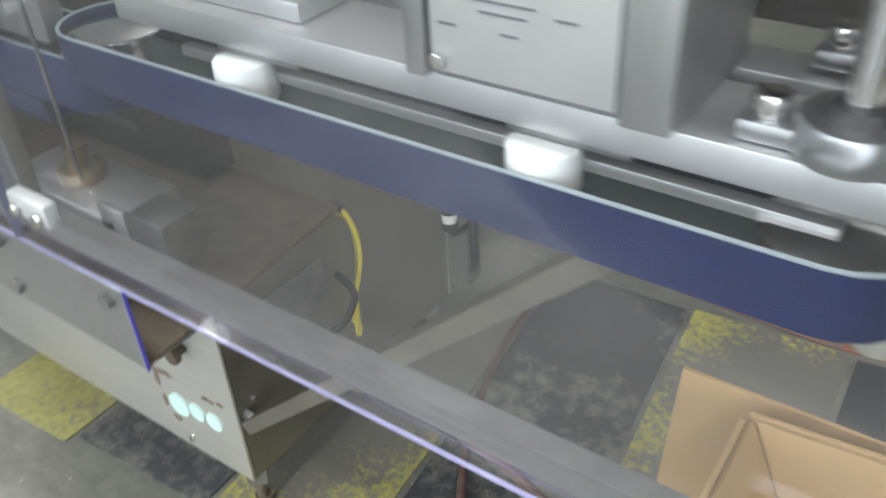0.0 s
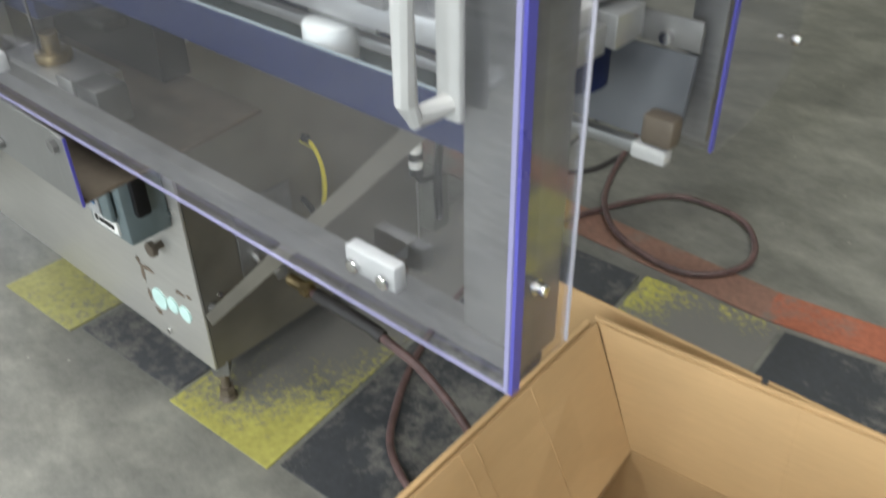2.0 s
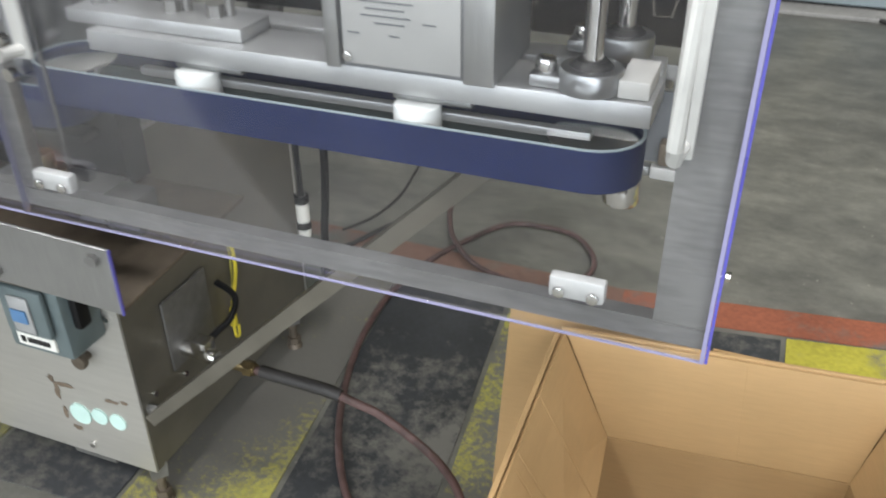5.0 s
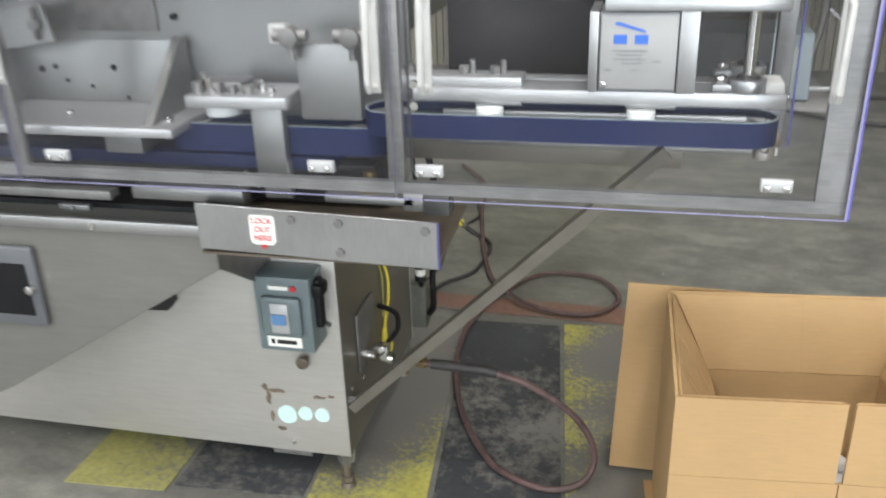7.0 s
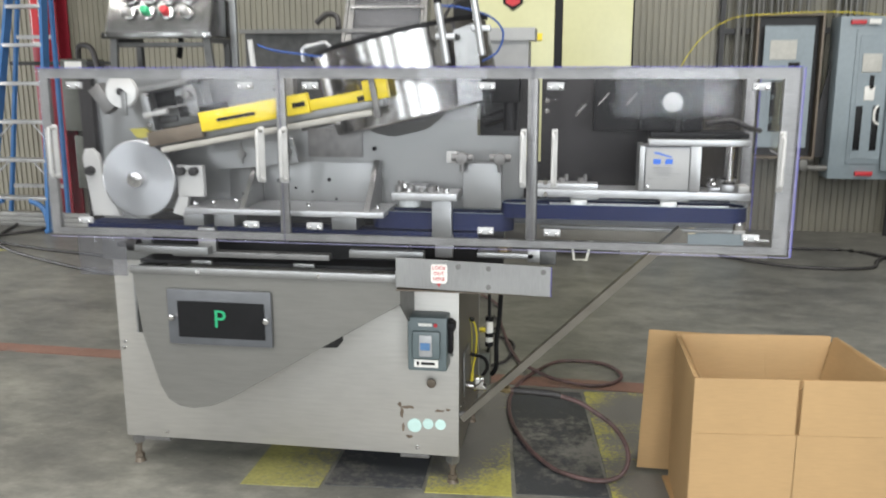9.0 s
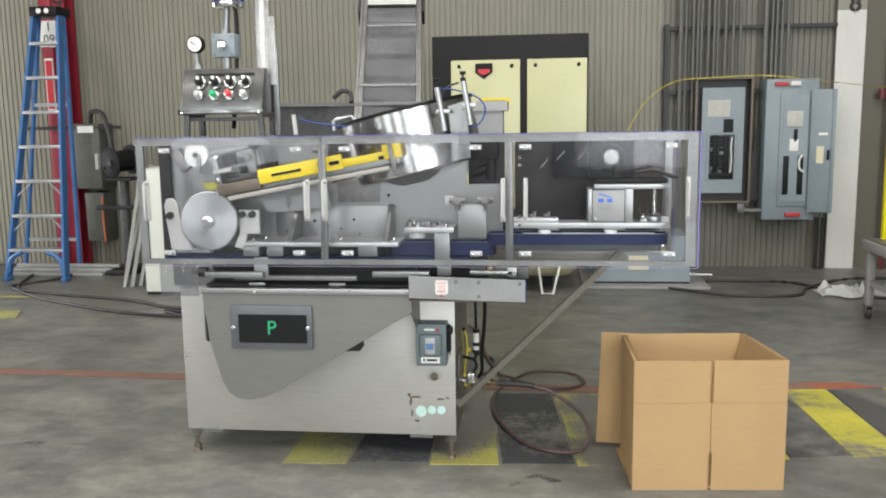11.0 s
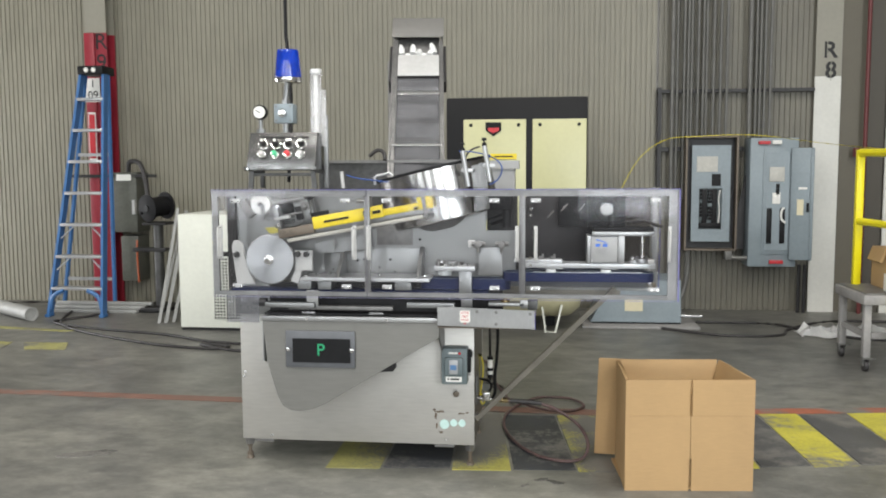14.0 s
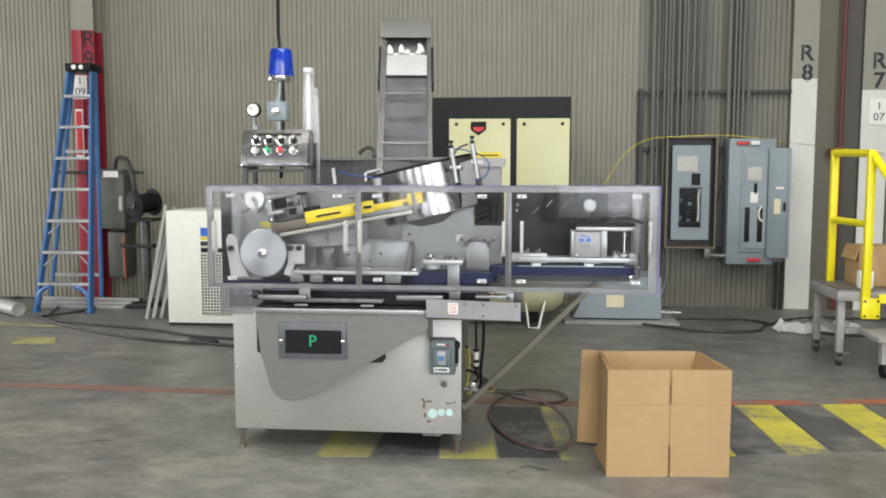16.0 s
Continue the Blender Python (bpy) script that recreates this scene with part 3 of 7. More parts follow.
STRIPES = [-1.405, -1.158, -0.83, -0.565, -0.262, -0.02, 0.28, 0.55, 0.80, 1.01, 1.29, 1.52, 1.80, 2.06, 2.34]
for i, (a, c) in enumerate(zip(STRIPES, STRIPES[1:])):
    la, lc = (-0.085 if -0.7 < v < -0.2 else (-0.05 if v > 0.5 else (-0.03 if -0.9 < v < 0.1 else 0.0)) for v in (a, c))
    q = [(a, front(a)), (c, front(c)), (c + lc, rear(c)), (a + la, rear(a))]
    if i % 2 == 1:
        g = 0.012
        q = [(q[0][0] + g, q[0][1] + 0.02), (q[1][0] - g, q[1][1] + 0.02), (q[2][0] - g, q[2][1] - 0.01), (q[3][0] + g, q[3][1] - 0.01)]
        paint("floor_stripe_black", q, BLACK_WORN if a < -1.0 else BLACK_FLOOR if a < 0.4 else BLACK_THIN, "scuffed black hazard stripe painted on concrete")
        continue
    mt = YELLOW_FLOOR if a > 0.2 else YELLOW_THIN if a < -1.0 else (YELLOW_FOOT if a < -0.5 else YELLOW_SIDE)
    paint("floor_stripe_yellow", q, mt, "scuffed yellow hazard stripe painted on concrete")
paint("floor_line_orange", [(-6.5, 1.60), (-0.1, rear(-0.1) + 0.012), (-0.1, rear(-0.1) + 0.115), (-6.5, 1.69)], ORANGE_THIN, "faded orange line painted on concrete")
paint("floor_line_orange", [(-0.1, rear(-0.1) + 0.012), (3.5, rear(3.5) + 0.012), (3.5, rear(3.5) + 0.10), (-0.1, rear(-0.1) + 0.115)], ORANGE_FLOOR, "faded orange line painted on concrete")
for q in ([(-6.2, 3.72), (-4.45, 3.44), (-4.35, 3.49), (-6.2, 3.82)], [(-6.0, 2.92), (-4.55, 2.80), (-4.60, 2.99), (-6.0, 3.10)], [(-4.34, 2.74), (-4.02, 2.76), (-4.14, 3.0), (-4.50, 2.98)], [(-5.9, 1.98), (-4.3, 2.1), (-4.25, 2.3), (-5.9, 2.25)]):
    paint("floor_mark_yellow", q, YELLOW_FADED, "faded yellow floor marking on concrete")


def stain(x, y, a, c, turn, seed):
    """A thin ragged patch of old grease."""
    b, n = Mesh(), 40
    ring = []
    for k in range(n):
        u = 2 * math.pi * k / n
        r = 0.55 + 0.75 * abs(noise.noise((2.2 * math.cos(u) + seed, 2.2 * math.sin(u), seed)))
        ring.append(Vector((a * r * math.cos(u), c * r * math.sin(u), 0)))
    m = Matrix.Translation((x, y, 0)) @ Euler((0, 0, turn)).to_matrix().to_4x4()
    top = [b.bm.verts.new(m @ (v + Vector((0, 0, 0.003)))) for v in ring]
    low = [b.bm.verts.new(m @ (v * 1.02 + Vector((0, 0, 0.0004)))) for v in ring]
    b.bm.faces.new(top)
    for k in range(n):
        b.bm.faces.new((low[k], low[(k + 1) % n], top[(k + 1) % n], top[k]))
    whole("floor_stain", b, STAIN, "dark ragged grease stain on the concrete", "stain", "floor stains", kind="structure")


for s in ((-0.43, 0.378, 0.040, 0.016, 0.5, 1.7), (-0.375, 0.36, 0.055, 0.016, -0.5, 4.1), (-0.353, 0.342, 0.035, 0.012, 0.3, 5.2), (-0.50, 0.30, 0.03, 0.01, 0.8, 6.3), (2.9, 0.62, 0.12, 0.03, 0.2, 8.0), (-2.6, 0.5, 0.2, 0.06, 0.4, 3.0), (-3.6, 0.1, 0.3, 0.07, -0.2, 9.0)):
    stain(*s)


# ---- columns, conduits and panels on the wall ----
def h_column(name, x0, x1, y0, z_paint, lower, upper, label):
    t = thing(name, ((x0 + x1) / 2, y0, 0), label, "column", kind="structure")
    for nm, z0, z1, mt in (("shaft", 0.0, z_paint, lower), ("upper_shaft", z_paint, ZC, upper)):
        b = Mesh()
        b.box(x0, x1, y0, y0 + 0.018, z0, z1).box(x0, x1, y0 + 0.16, y0 + 0.178, z0, z1)
        b.box((x0 + x1) / 2 - 0.009, (x0 + x1) / 2 + 0.009, y0 + 0.018, y0 + 0.16, z0, z1)
        part(nm, b, mt, t)
    return t


red = h_column("column_red", -4.90, -4.68, 4.84, 2.69, COLUMN_RED, COLUMN_TAN, "red painted steel column with cream upper part")
part("cover_plate", Mesh().box(-4.90, -4.795, 4.815, 4.838, 0.0, 2.69, 0.004), COLUMN_RED, red)
words("letter", "R", 0.22, Matrix.Translation((-4.735, 4.836, 2.60)) @ FACE, INK, red)
words("number", "9", 0.22, Matrix.Translation((-4.735, 4.836, 2.40)) @ FACE, INK, red)
sign = part("sign", Mesh().box(-4.91, -4.75, 4.806, 4.813, 2.02, 2.25), PAPER, red, "white paper sign")
words("sign_lettering", "I\n09", 0.11, Matrix.Translation((-4.82, 4.804, 2.14)) @ FACE, INK, sign)
part("red_label", Mesh().box(-4.885, -4.805, 4.808, 4.813, 1.45, 1.92), PAPER, red, "white label with red border")
part("red_label_field", Mesh().box(-4.875, -4.815, 4.803, 4.807, 1.47, 1.90), RED, red)
white = h_column("column_white", 2.03, 2.26, 5.0, 2.17, COLUMN_WHITE, COLUMN_TAN, "white painted steel column, tan above")
words("letter", "R", 0.20, Matrix.Translation((2.155, 4.996, 2.40)) @ FACE, INK, white, bold=0.005)
words("number", "8", 0.20, Matrix.Translation((2.165, 4.996, 2.22)) @ FACE, INK, white, bold=0.005)
white2 = h_column("column_white", 2.66, 2.90, 4.98, 2.06, COLUMN_WHITE, COLUMN_TAN, "white painted steel column, tan above")
words("letter", "R", 0.20, Matrix.Translation((2.795, 4.976, 2.32)) @ FACE, INK, white2, bold=0.005)
words("number", "7", 0.20, Matrix.Translation((2.80, 4.976, 2.14)) @ FACE, INK, white2, bold=0.005)
sg = part("sign", Mesh().box(2.72, 2.90, 4.967, 4.975, 1.74, 1.98), PAPER, white2, "white paper sign")
words("sign_lettering", "I\n07", 0.10, Matrix.Translation((2.81, 4.965, 1.86)) @ FACE, INK, sg)
for col, y, marks in ((white, 4.9935, ((2.128, 2.40), (2.165, 2.22))), (white2, 4.9735, ((2.768, 2.32),))):
    for x, z in marks:
        part("stencil_gap", Mesh().box(x - 0.003, x + 0.003, y - 0.0008, y, z - 0.085, z + 0.085), COLUMN_TAN, col)
whole("wall_panel", Mesh().box(2.262, 2.50, 5.035, 5.055, 0, ZC), PANEL_TAN, "smooth tan wall panel between two columns", "wall panel", kind="structure")
whole("wall_panel", Mesh().box(2.503, 2.658, 5.02, 5.055, 0, ZC), PANEL_GREY, "smooth grey wall panel beside a column", "wall panel", kind="structure")
pipe = thing("red_pipe", (2.47, 4.95, 0), "thin dark red vertical sprinkler pipe with a side valve", "pipe", kind="structure")
part("tube", Mesh().cyl((2.47, 4.95, 0.0), (2.47, 4.95, ZC), 0.019, seg=12), PIPE_RED, pipe)
part("branch", Mesh().cyl((2.451, 4.95, 1.48), (2.40, 4.95, 1.48), 0.016, seg=10), PIPE_RED, pipe)
part("valve", Mesh().cyl((2.40, 4.95, 1.44), (2.40, 4.95, 1.52), 0.03, seg=10), PIPE_RED, pipe)

for x, r, low in ((0.757, 0.019, 0.25), (0.799, 0.013, 1.05), (0.861, 0.013, 1.05), (0.897, 0.013, 1.64), (0.928, 0.013, 1.64), (0.985, 0.014, 1.64), (1.031, 0.013, 1.64), (1.062, 0.013, 1.64), (1.125, 0.014, 1.64), (1.187, 0.014, 1.64), (1.244, 0.014, 1.64), (1.450, 0.021, 1.62), (1.502, 0.013, 1.62), (1.538, 0.013, 1.62), (1.580, 0.014, 1.62), (1.630, 0.014, 1.62)):
    whole("conduit", Mesh().cyl((x, 4.96, low), (x, 4.96, ZC), r, seg=10), GALV, "grey galvanised electrical conduit up the wall", "conduit", "wall conduits", kind="structure")
for x in (1.93, 1.98):
    whole("conduit", Mesh().cyl((x, 4.95, 0.0), (x, 4.95, 0.45), 0.016, seg=10), DARK_STEEL, "short dark pipe standing beside a white column", "conduit", "wall conduits", kind="structure")
whole("strut_channel", Mesh().box(0.62, 2.03, 4.985, 5.03, 2.04, 2.07).box(0.630, 0.664, 4.975, 5.03, 1.12, 2.09).box(0.62, 1.42, 4.99, 5.03, 1.50, 1.54), DARK_STEEL, "dark steel strut channel frame on the wall", "bracket", kind="structure")

open_panel = thing("breaker_panel", (1.1, 4.9, 0.57), "open grey breaker panel in a dark recessed frame", "electrical panel", "electrical panels")
part("frame", Mesh().ring([(0.872, 0.585), (1.340, 0.585), (1.340, 1.637), (0.872, 1.637)], [(0.888, 0.602), (1.324, 0.602), (1.324, 1.620), (0.888, 1.620)], "y", 4.84, 5.04), BROWN_STEEL, open_panel)
part("back", Mesh().box(0.888, 1.324, 4.93, 5.04, 0.602, 1.620), DARK_STEEL, open_panel)
# dark slab cut to the shape of the shadow between the two panels
part("side_shadow", Mesh().slab([(1.345, 0.60), (1.43, 0.59), (1.43, 1.30), (1.365, 0.98)], "y", 4.93, 4.94), DARK_STEEL, open_panel, "dark slab shaped as the shadow beside the panel")
plate = part("plate", Mesh().ring([(0.932, 0.668), (1.278, 0.668), (1.278, 1.552), (0.932, 1.552)], [(1.0, 0.78), (1.205, 0.78), (1.205, 1.16), (1.0, 1.16)], "y", 4.86, 4.875), GREY_BLUE, open_panel)
part("plate_rim", Mesh().ring([(0.975, 0.755), (1.23, 0.755), (1.23, 1.185), (0.975, 1.185)], [(0.983, 0.763), (1.222, 0.763), (1.222, 1.177), (0.983, 1.177)], "y", 4.854, 4.8595), GREY_BLUE, open_panel)
for k in range(9):
    for x in (1.012, 1.085):
        part("breaker", Mesh().box(x, x + 0.06, 4.872, 4.90, 0.865 + 0.032 * k, 0.890 + 0.032 * k, 0.002), BLACK if (k * 3 + int(x * 40)) % 5 else GREY_GREEN, open_panel)
part("white_wire", Mesh().tube([(1.178, 4.866, 0.84), (1.185, 4.864, 0.95), (1.178, 4.866, 1.06), (1.19, 4.868, 1.14)], 0.006, seg=6), PAPER, open_panel)
for x in (1.03, 1.12):
    part("breaker_strip", Mesh().box(x, x + 0.045, 4.87, 4.90, 0.80, 1.15, 0.003), BLACK, open_panel)
part("breaker_strip", Mesh().box(1.0, 1.20, 4.865, 4.89, 0.79, 0.84, 0.003), BLACK, open_panel)
part("breaker_backing", Mesh().box(0.99, 1.22, 4.905, 4.915, 0.77, 1.17), GREY_GREEN, open_panel)
part("directory_card", Mesh().box(0.975, 1.16, 4.852, 4.858, 1.31, 1.45), WORN_CARD, open_panel, "grey-white circuit directory card")
part("nameplate", Mesh().box(1.11, 1.19, 4.852, 4.858, 1.18, 1.29), BLACK, open_panel)
shut = thing("breaker_panel", (1.64, 4.9, 0.44), "tall grey-blue breaker panel with its narrow door swung open", "electrical panel", "electrical panels")
part("body", Mesh().box(1.434, 1.855, 4.80, 5.04, 0.445, 1.612, 0.006), GREY_BLUE, shut)
part("trim", Mesh().box(1.55, 1.80, 4.788, 4.798, 0.56, 1.52, 0.003), GREY_BLUE, shut)
part("deadfront", Mesh().box(1.575, 1.775, 4.781, 4.786, 0.60, 1.48), GREY_BLUE, shut)
for x0, x1, z0, z1, mt, nm in ((1.585, 1.63, 0.66, 0.98, BLACK, "breaker_strip"), (1.70, 1.745, 0.66, 0.98, BLACK, "breaker_strip"), (1.66, 1.69, 1.10, 1.20, BLACK, "main_breaker"), (1.60, 1.73, 1.22, 1.35, WORN_CARD, "card"), (1.63, 1.70, 1.02, 1.12, PAPER, "card"), (1.50, 1.60, 1.555, 1.585, RED, "warning_strip"), (1.62, 1.70, 1.555, 1.59, PAPER, "card"), (1.62, 1.74, 0.475, 0.505, RED, "warning_strip")):
    part(nm, Mesh().box(x0, x1, 4.772, 4.7795 if 0.5 < z0 < 1.5 else 4.798, z0, z1, 0.002), mt, shut)
SWUNG = Matrix.Translation((1.79, 4.772, 0)) @ Euler((0, 0, radians(-22))).to_matrix().to_4x4()
door = part("door", Mesh().box(0.0, 0.19, -0.018, 0.0, 0.515, 1.52, 0.004, SWUNG), GREY_BLUE, shut)
part("door_fold", Mesh().box(0.165, 0.19, -0.030, -0.0185, 0.515, 1.52, 0.002, SWUNG), GREY_BLUE, door)
part("door_card", Mesh().box(0.055, 0.110, -0.024, -0.0185, 0.92, 1.06, 0, SWUNG), BUFF, door)
part("door_strip", Mesh().box(0.065, 0.135, -0.024, -0.0185, 1.15, 1.17, 0, SWUNG), PAPER, door)
part("latch", Mesh().box(0.135, 0.155, -0.034, -0.0185, 0.95, 1.03, 0.002, SWUNG), BLACK, door)
for z in (0.6, 1.0, 1.4):
    part("hinge", Mesh().cyl((1.792, 4.766, z - 0.03), (1.792, 4.766, z + 0.03), 0.007, seg=8), STEEL_DULL, shut)
part("seal_wire", Mesh().tube([(1.735, 4.775, 0.985), (1.71, 4.765, 0.95), (1.712, 4.765, 0.88), (1.745, 4.768, 0.85)], 0.009, seg=6), PAPER, shut)
whole("junction_elbow", Mesh().tube([(1.28, 4.86, 0.55), (1.32, 4.85, 0.52), (1.44, 4.84, 0.52)], 0.022).box(1.24, 1.30, 4.83, 4.90, 0.50, 0.58, 0.004), GALV, "grey conduit elbow under a breaker panel", "conduit")
whole("wall_hose", Mesh().tube([(0.915, 4.90, 0.60), (0.912, 4.90, 0.40), (0.90, 4.90, 0.28), (0.86, 4.88, 0.15), (0.80, 4.86, 0.05)], 0.025), GALV, "grey flexible conduit from a breaker panel to the floor", "conduit")
whole("extension_cord", Mesh().tube([(0.25, 4.93, 1.05), (0.45, 4.93, 1.42), (0.68, 4.90, 1.60), (0.95, 4.78, 1.63), (1.45, 4.72, 1.635), (2.0, 4.5, 1.55), (2.3, 3.6, 1.46), (1.93, 2.79, 1.40)], 0.004, seg=8), YELLOW_CORD, "yellow extension cord strung along the wall", "cord")


# ---- things along the wall ----
def step_ladder():
    x, y = -4.72, 4.2
    t = thing("step_ladder", (x, y, 0), "blue fibreglass step ladder with aluminium treads", "ladder")
    top = (2.30, 4.56)
    def rail(s, z):
        k = z / 2.3
        return (-4.72 + s * (0.265 - 0.155 * k) + 0.065 * k, 4.15 + (top[1] - 4.15) * k - 0.03 * k)
    for s in (-1, 1):
        b = Mesh()
        (xa, ya), (xb, yb) = rail(s, 0), rail(s, 2.28)
        for x0, x1, y0, y1 in ((-0.012, 0.012, -0.04, 0.04),):
            lo = [b.bm.verts.new((xa + u, ya + v, 0.0)) for u, v in ((x0, y0), (x1, y0), (x1, y1), (x0, y1))]
            hi = [b.bm.verts.new((xb + u, yb + v, 2.28)) for u, v in ((x0, y0), (x1, y0), (x1, y1), (x0, y1))]
            b.bm.faces.new(list(reversed(lo)))
            b.bm.faces.new(hi)
            for i in range(4):
                b.bm.faces.new((lo[i], lo[(i + 1) % 4], hi[(i + 1) % 4], hi[i]))
        part("front_rail", b, FIBREGLASS, t)
        b = Mesh()
        b.cyl((xa - 0.11, 4.58, 0.0), (xb - 0.01, 4.60, 2.26), 0.022, seg=6)
        part("rear_rail", b, FIBREGLASS, t)
        part("foot", Mesh().box(xa - 0.022, xa + 0.022, ya - 0.048, ya + 0.048, 0, 0.03, 0.006), FIBREGLASS, t)
        part("foot_brace", Mesh().tube([(xa - s * 0.012, ya, 0.07), (xa - s * 0.03, ya, 0.16), (xa - s * 0.075, ya, 0.215), (xa - s * 0.15, ya, 0.245)], 0.020, seg=6), FIBREGLASS, t)
    for i in range(7):
        z = 0.275 + 0.293 * i
        (xa, ya), (xb, yb) = rail(-1, z), rail(1, z)
        part("tread", Mesh().box(xa, xb, ya - 0.045, ya + 0.045, z - 0.028, z, 0.003), ALU, t)
        if i < 3:
            for s in (-1, 1):
                xe = rail(s, z - 0.14)[0]
                part("brace", Mesh().cyl((xe, ya - 0.03, z - 0.15), (xe - s * 0.14, ya, z - 0.02), 0.007, seg=6), ALU, t)
    (xa, ya), (xb, yb) = rail(-1, 2.28), rail(1, 2.28)
    part("top_cap", Mesh().box(xa - 0.016, xb + 0.016, ya - 0.07, ya + 0.16, 2.25, 2.33, 0.012), BLACK, t, "black moulded top cap")
    for x in (xa + 0.075, xb - 0.075):
        part("badge", Mesh().cyl((x, ya - 0.07, 2.29), (x, ya - 0.075, 2.29), 0.022, seg=14), PAPER, t)
    for z in (0.3, 1.5):
        k = z / 2.3
        part("rear_brace", Mesh().box(rail(-1, z)[0] - 0.11 * (1 - k), rail(1, z)[0] - 0.11 * (1 - k), 4.575, 4.60, z - 0.015, z + 0.015), ALU, t)


step_ladder()

reel = thing("hose_reel", (-4.2, 4.66, 0), "black cable reel on a grey post with a round base", "reel")
part("base", Mesh().cyl((-4.15, 4.60, 0), (-4.15, 4.60, 0.05), 0.20, seg=24, bevel=0.01), DARK_STEEL, reel)
part("post", Mesh().cyl((-4.105, 4.60, 0.05), (-4.105, 4.60, 0.83), 0.046, seg=16), GUNMETAL, reel)
part("bracket", Mesh().box(-4.35, -4.02, 4.55, 4.65, 0.57, 0.605, 0.004), DARK_STEEL, reel)
part("top_plate", Mesh().box(-4.21, -3.98, 4.48, 4.72, 0.83, 0.855, 0.004), DARK_STEEL, reel)
part("drum", Mesh().cyl((-4.15, 4.50, 0.99), (-4.06, 4.66, 1.01), 0.095, seg=24), BLACK, reel)
for a, c in (((-4.155, 4.48, 0.99), (-4.148, 4.493, 0.991)), ((-4.055, 4.66, 1.01), (-4.048, 4.673, 1.011))):
    part("flange", Mesh().cyl(a, c, 0.132, seg=32, bevel=0.003), BLACK, reel)
    part("flange_hub", Mesh().cyl((a[0] - 0.006, a[1] - 0.012, a[2]), a, 0.03, seg=16), DARK_STEEL, reel)
part("handle", Mesh().cyl((-4.21, 4.45, 0.94), (-4.20, 4.475, 0.945), 0.014, seg=10), DARK_STEEL, reel)
disc_box = thing("disconnect_box", (-4.54, 4.85, 0.7), "grey-green electrical disconnect box by a red column", "electrical box")
part("body", Mesh().box(-4.645, -4.40, 4.78, 5.05, 0.74, 1.33, 0.008), OLD_BOX, disc_box)
part("label", Mesh().box(-4.60, -4.45, 4.772, 4.779, 1.25, 1.31), PAPER, disc_box)
part("lever", Mesh().box(-4.43, -4.40, 4.73, 4.78, 0.92, 1.06, 0.004), WHITE_METAL, disc_box)
part("lower_box", Mesh().box(-4.60, -4.42, 4.82, 5.05, 0.25, 0.70, 0.006), OLD_BOX, disc_box)
whole("black_conduit_loop", Mesh().tube([(-4.50, 4.83, 1.33), (-4.47, 4.80, 1.43), (-4.36, 4.78, 1.42), (-4.29, 4.74, 1.28), (-4.24, 4.70, 1.06)], 0.022), RUBBER, "black corrugated conduit arching over a reel", "conduit")
whole("orange_strap", Mesh().tube([(-4.43, 4.812, 0.66), (-4.432, 4.812, 0.50), (-4.428, 4.811, 0.36), (-4.424, 4.812, 0.24)], 0.010, seg=8), ORANGE_PLASTIC, "orange strap hanging below an electrical box", "strap")
whole("wall_bar", Mesh().box(-5.1, -4.2, 4.78, 4.81, 1.28, 1.31), DARK_STEEL, "dark steel bar bolted across the wall", "bracket", kind="structure")
for i, (dx, w) in enumerate(((0.0, 0.03), (0.04, 0.035), (0.09, 0.03), (-0.03, 0.025))):
    b = Mesh()
    x, y = -3.82 + 1.2 * dx, 3.90 + 0.03 * i
    m = Matrix.Translation((x, y, 0.0)) @ Euler((radians(-11), radians(7 + 1.2 * i), 0)).to_matrix().to_4x4()
    b.box(0, w, 0, 0.004, 0, 1.04 - 0.02 * i, m=m).box(0, 0.004, 0, w, 0, 1.04 - 0.02 * i, m=m)
    whole("angle_bar", b, BAR_GREY, "pale grey steel angle bar leaning on a cabinet", "metal bar", "leaning angle bars")
for i in range(3):
    whole("plank", Mesh().box(-5.14 + 0.02 * i, -4.25 + 0.06 * i, 4.38 + 0.04 * i, 4.50, 0.032 * i, 0.032 * i + 0.03, 0.003), BAR_GREY, "grey plank stacked on the floor behind a ladder", "plank", "stacked planks")
pipe = Mesh().turn([(0.062, 0), (0.062, 0.9), (0.052, 0.9), (0.052, 0.88)], Matrix.Translation((-5.745, 4.42, 0.062)) @ Euler((0, radians(90), radians(-35))).to_matrix().to_4x4(), 24)
whole("grey_pipe", pipe, BAR_GREY, "short grey plastic pipe lying on the floor", "pipe")

chiller = thing("chiller_cabinet", (-3.1, 3.9, 0), "off-white sheet metal chiller with a perforated front", "cabinet")
part("body", Mesh().box(-3.47, -2.55, 3.60, 4.25, 0.025, 0.982, 0.008), OFF_WHITE, chiller)
part("plinth", Mesh().box(-3.47, -2.56, 3.62, 4.24, 0.0, 0.028), DARK_STEEL, chiller)
part("grille_backing", Mesh().box(-3.17, -2.65, 3.592, 3.5985, 0.10, 0.62), OFF_WHITE, chiller)
b = Mesh()
for i in range(20):
    for j in range(20):
        x, z = -3.165 + i * 0.026, 0.105 + j * 0.026
        b.box(x, x + 0.016, 3.588, 3.5915, z, z + 0.016)
tagged(part("grille_hole", b, BLACK, chiller, "dark square perforations"), kind="stuff")
part("badge", Mesh().box(-3.165, -3.08, 3.592, 3.598, 0.77, 0.84), BLUE_MARK, chiller)
part("badge", Mesh().box(-3.165, -3.08, 3.592, 3.598, 0.74, 0.765), YELLOW, chiller)
part("badge", Mesh().box(-3.165, -3.08, 3.592, 3.598, 0.68, 0.735), PAPER, chiller)
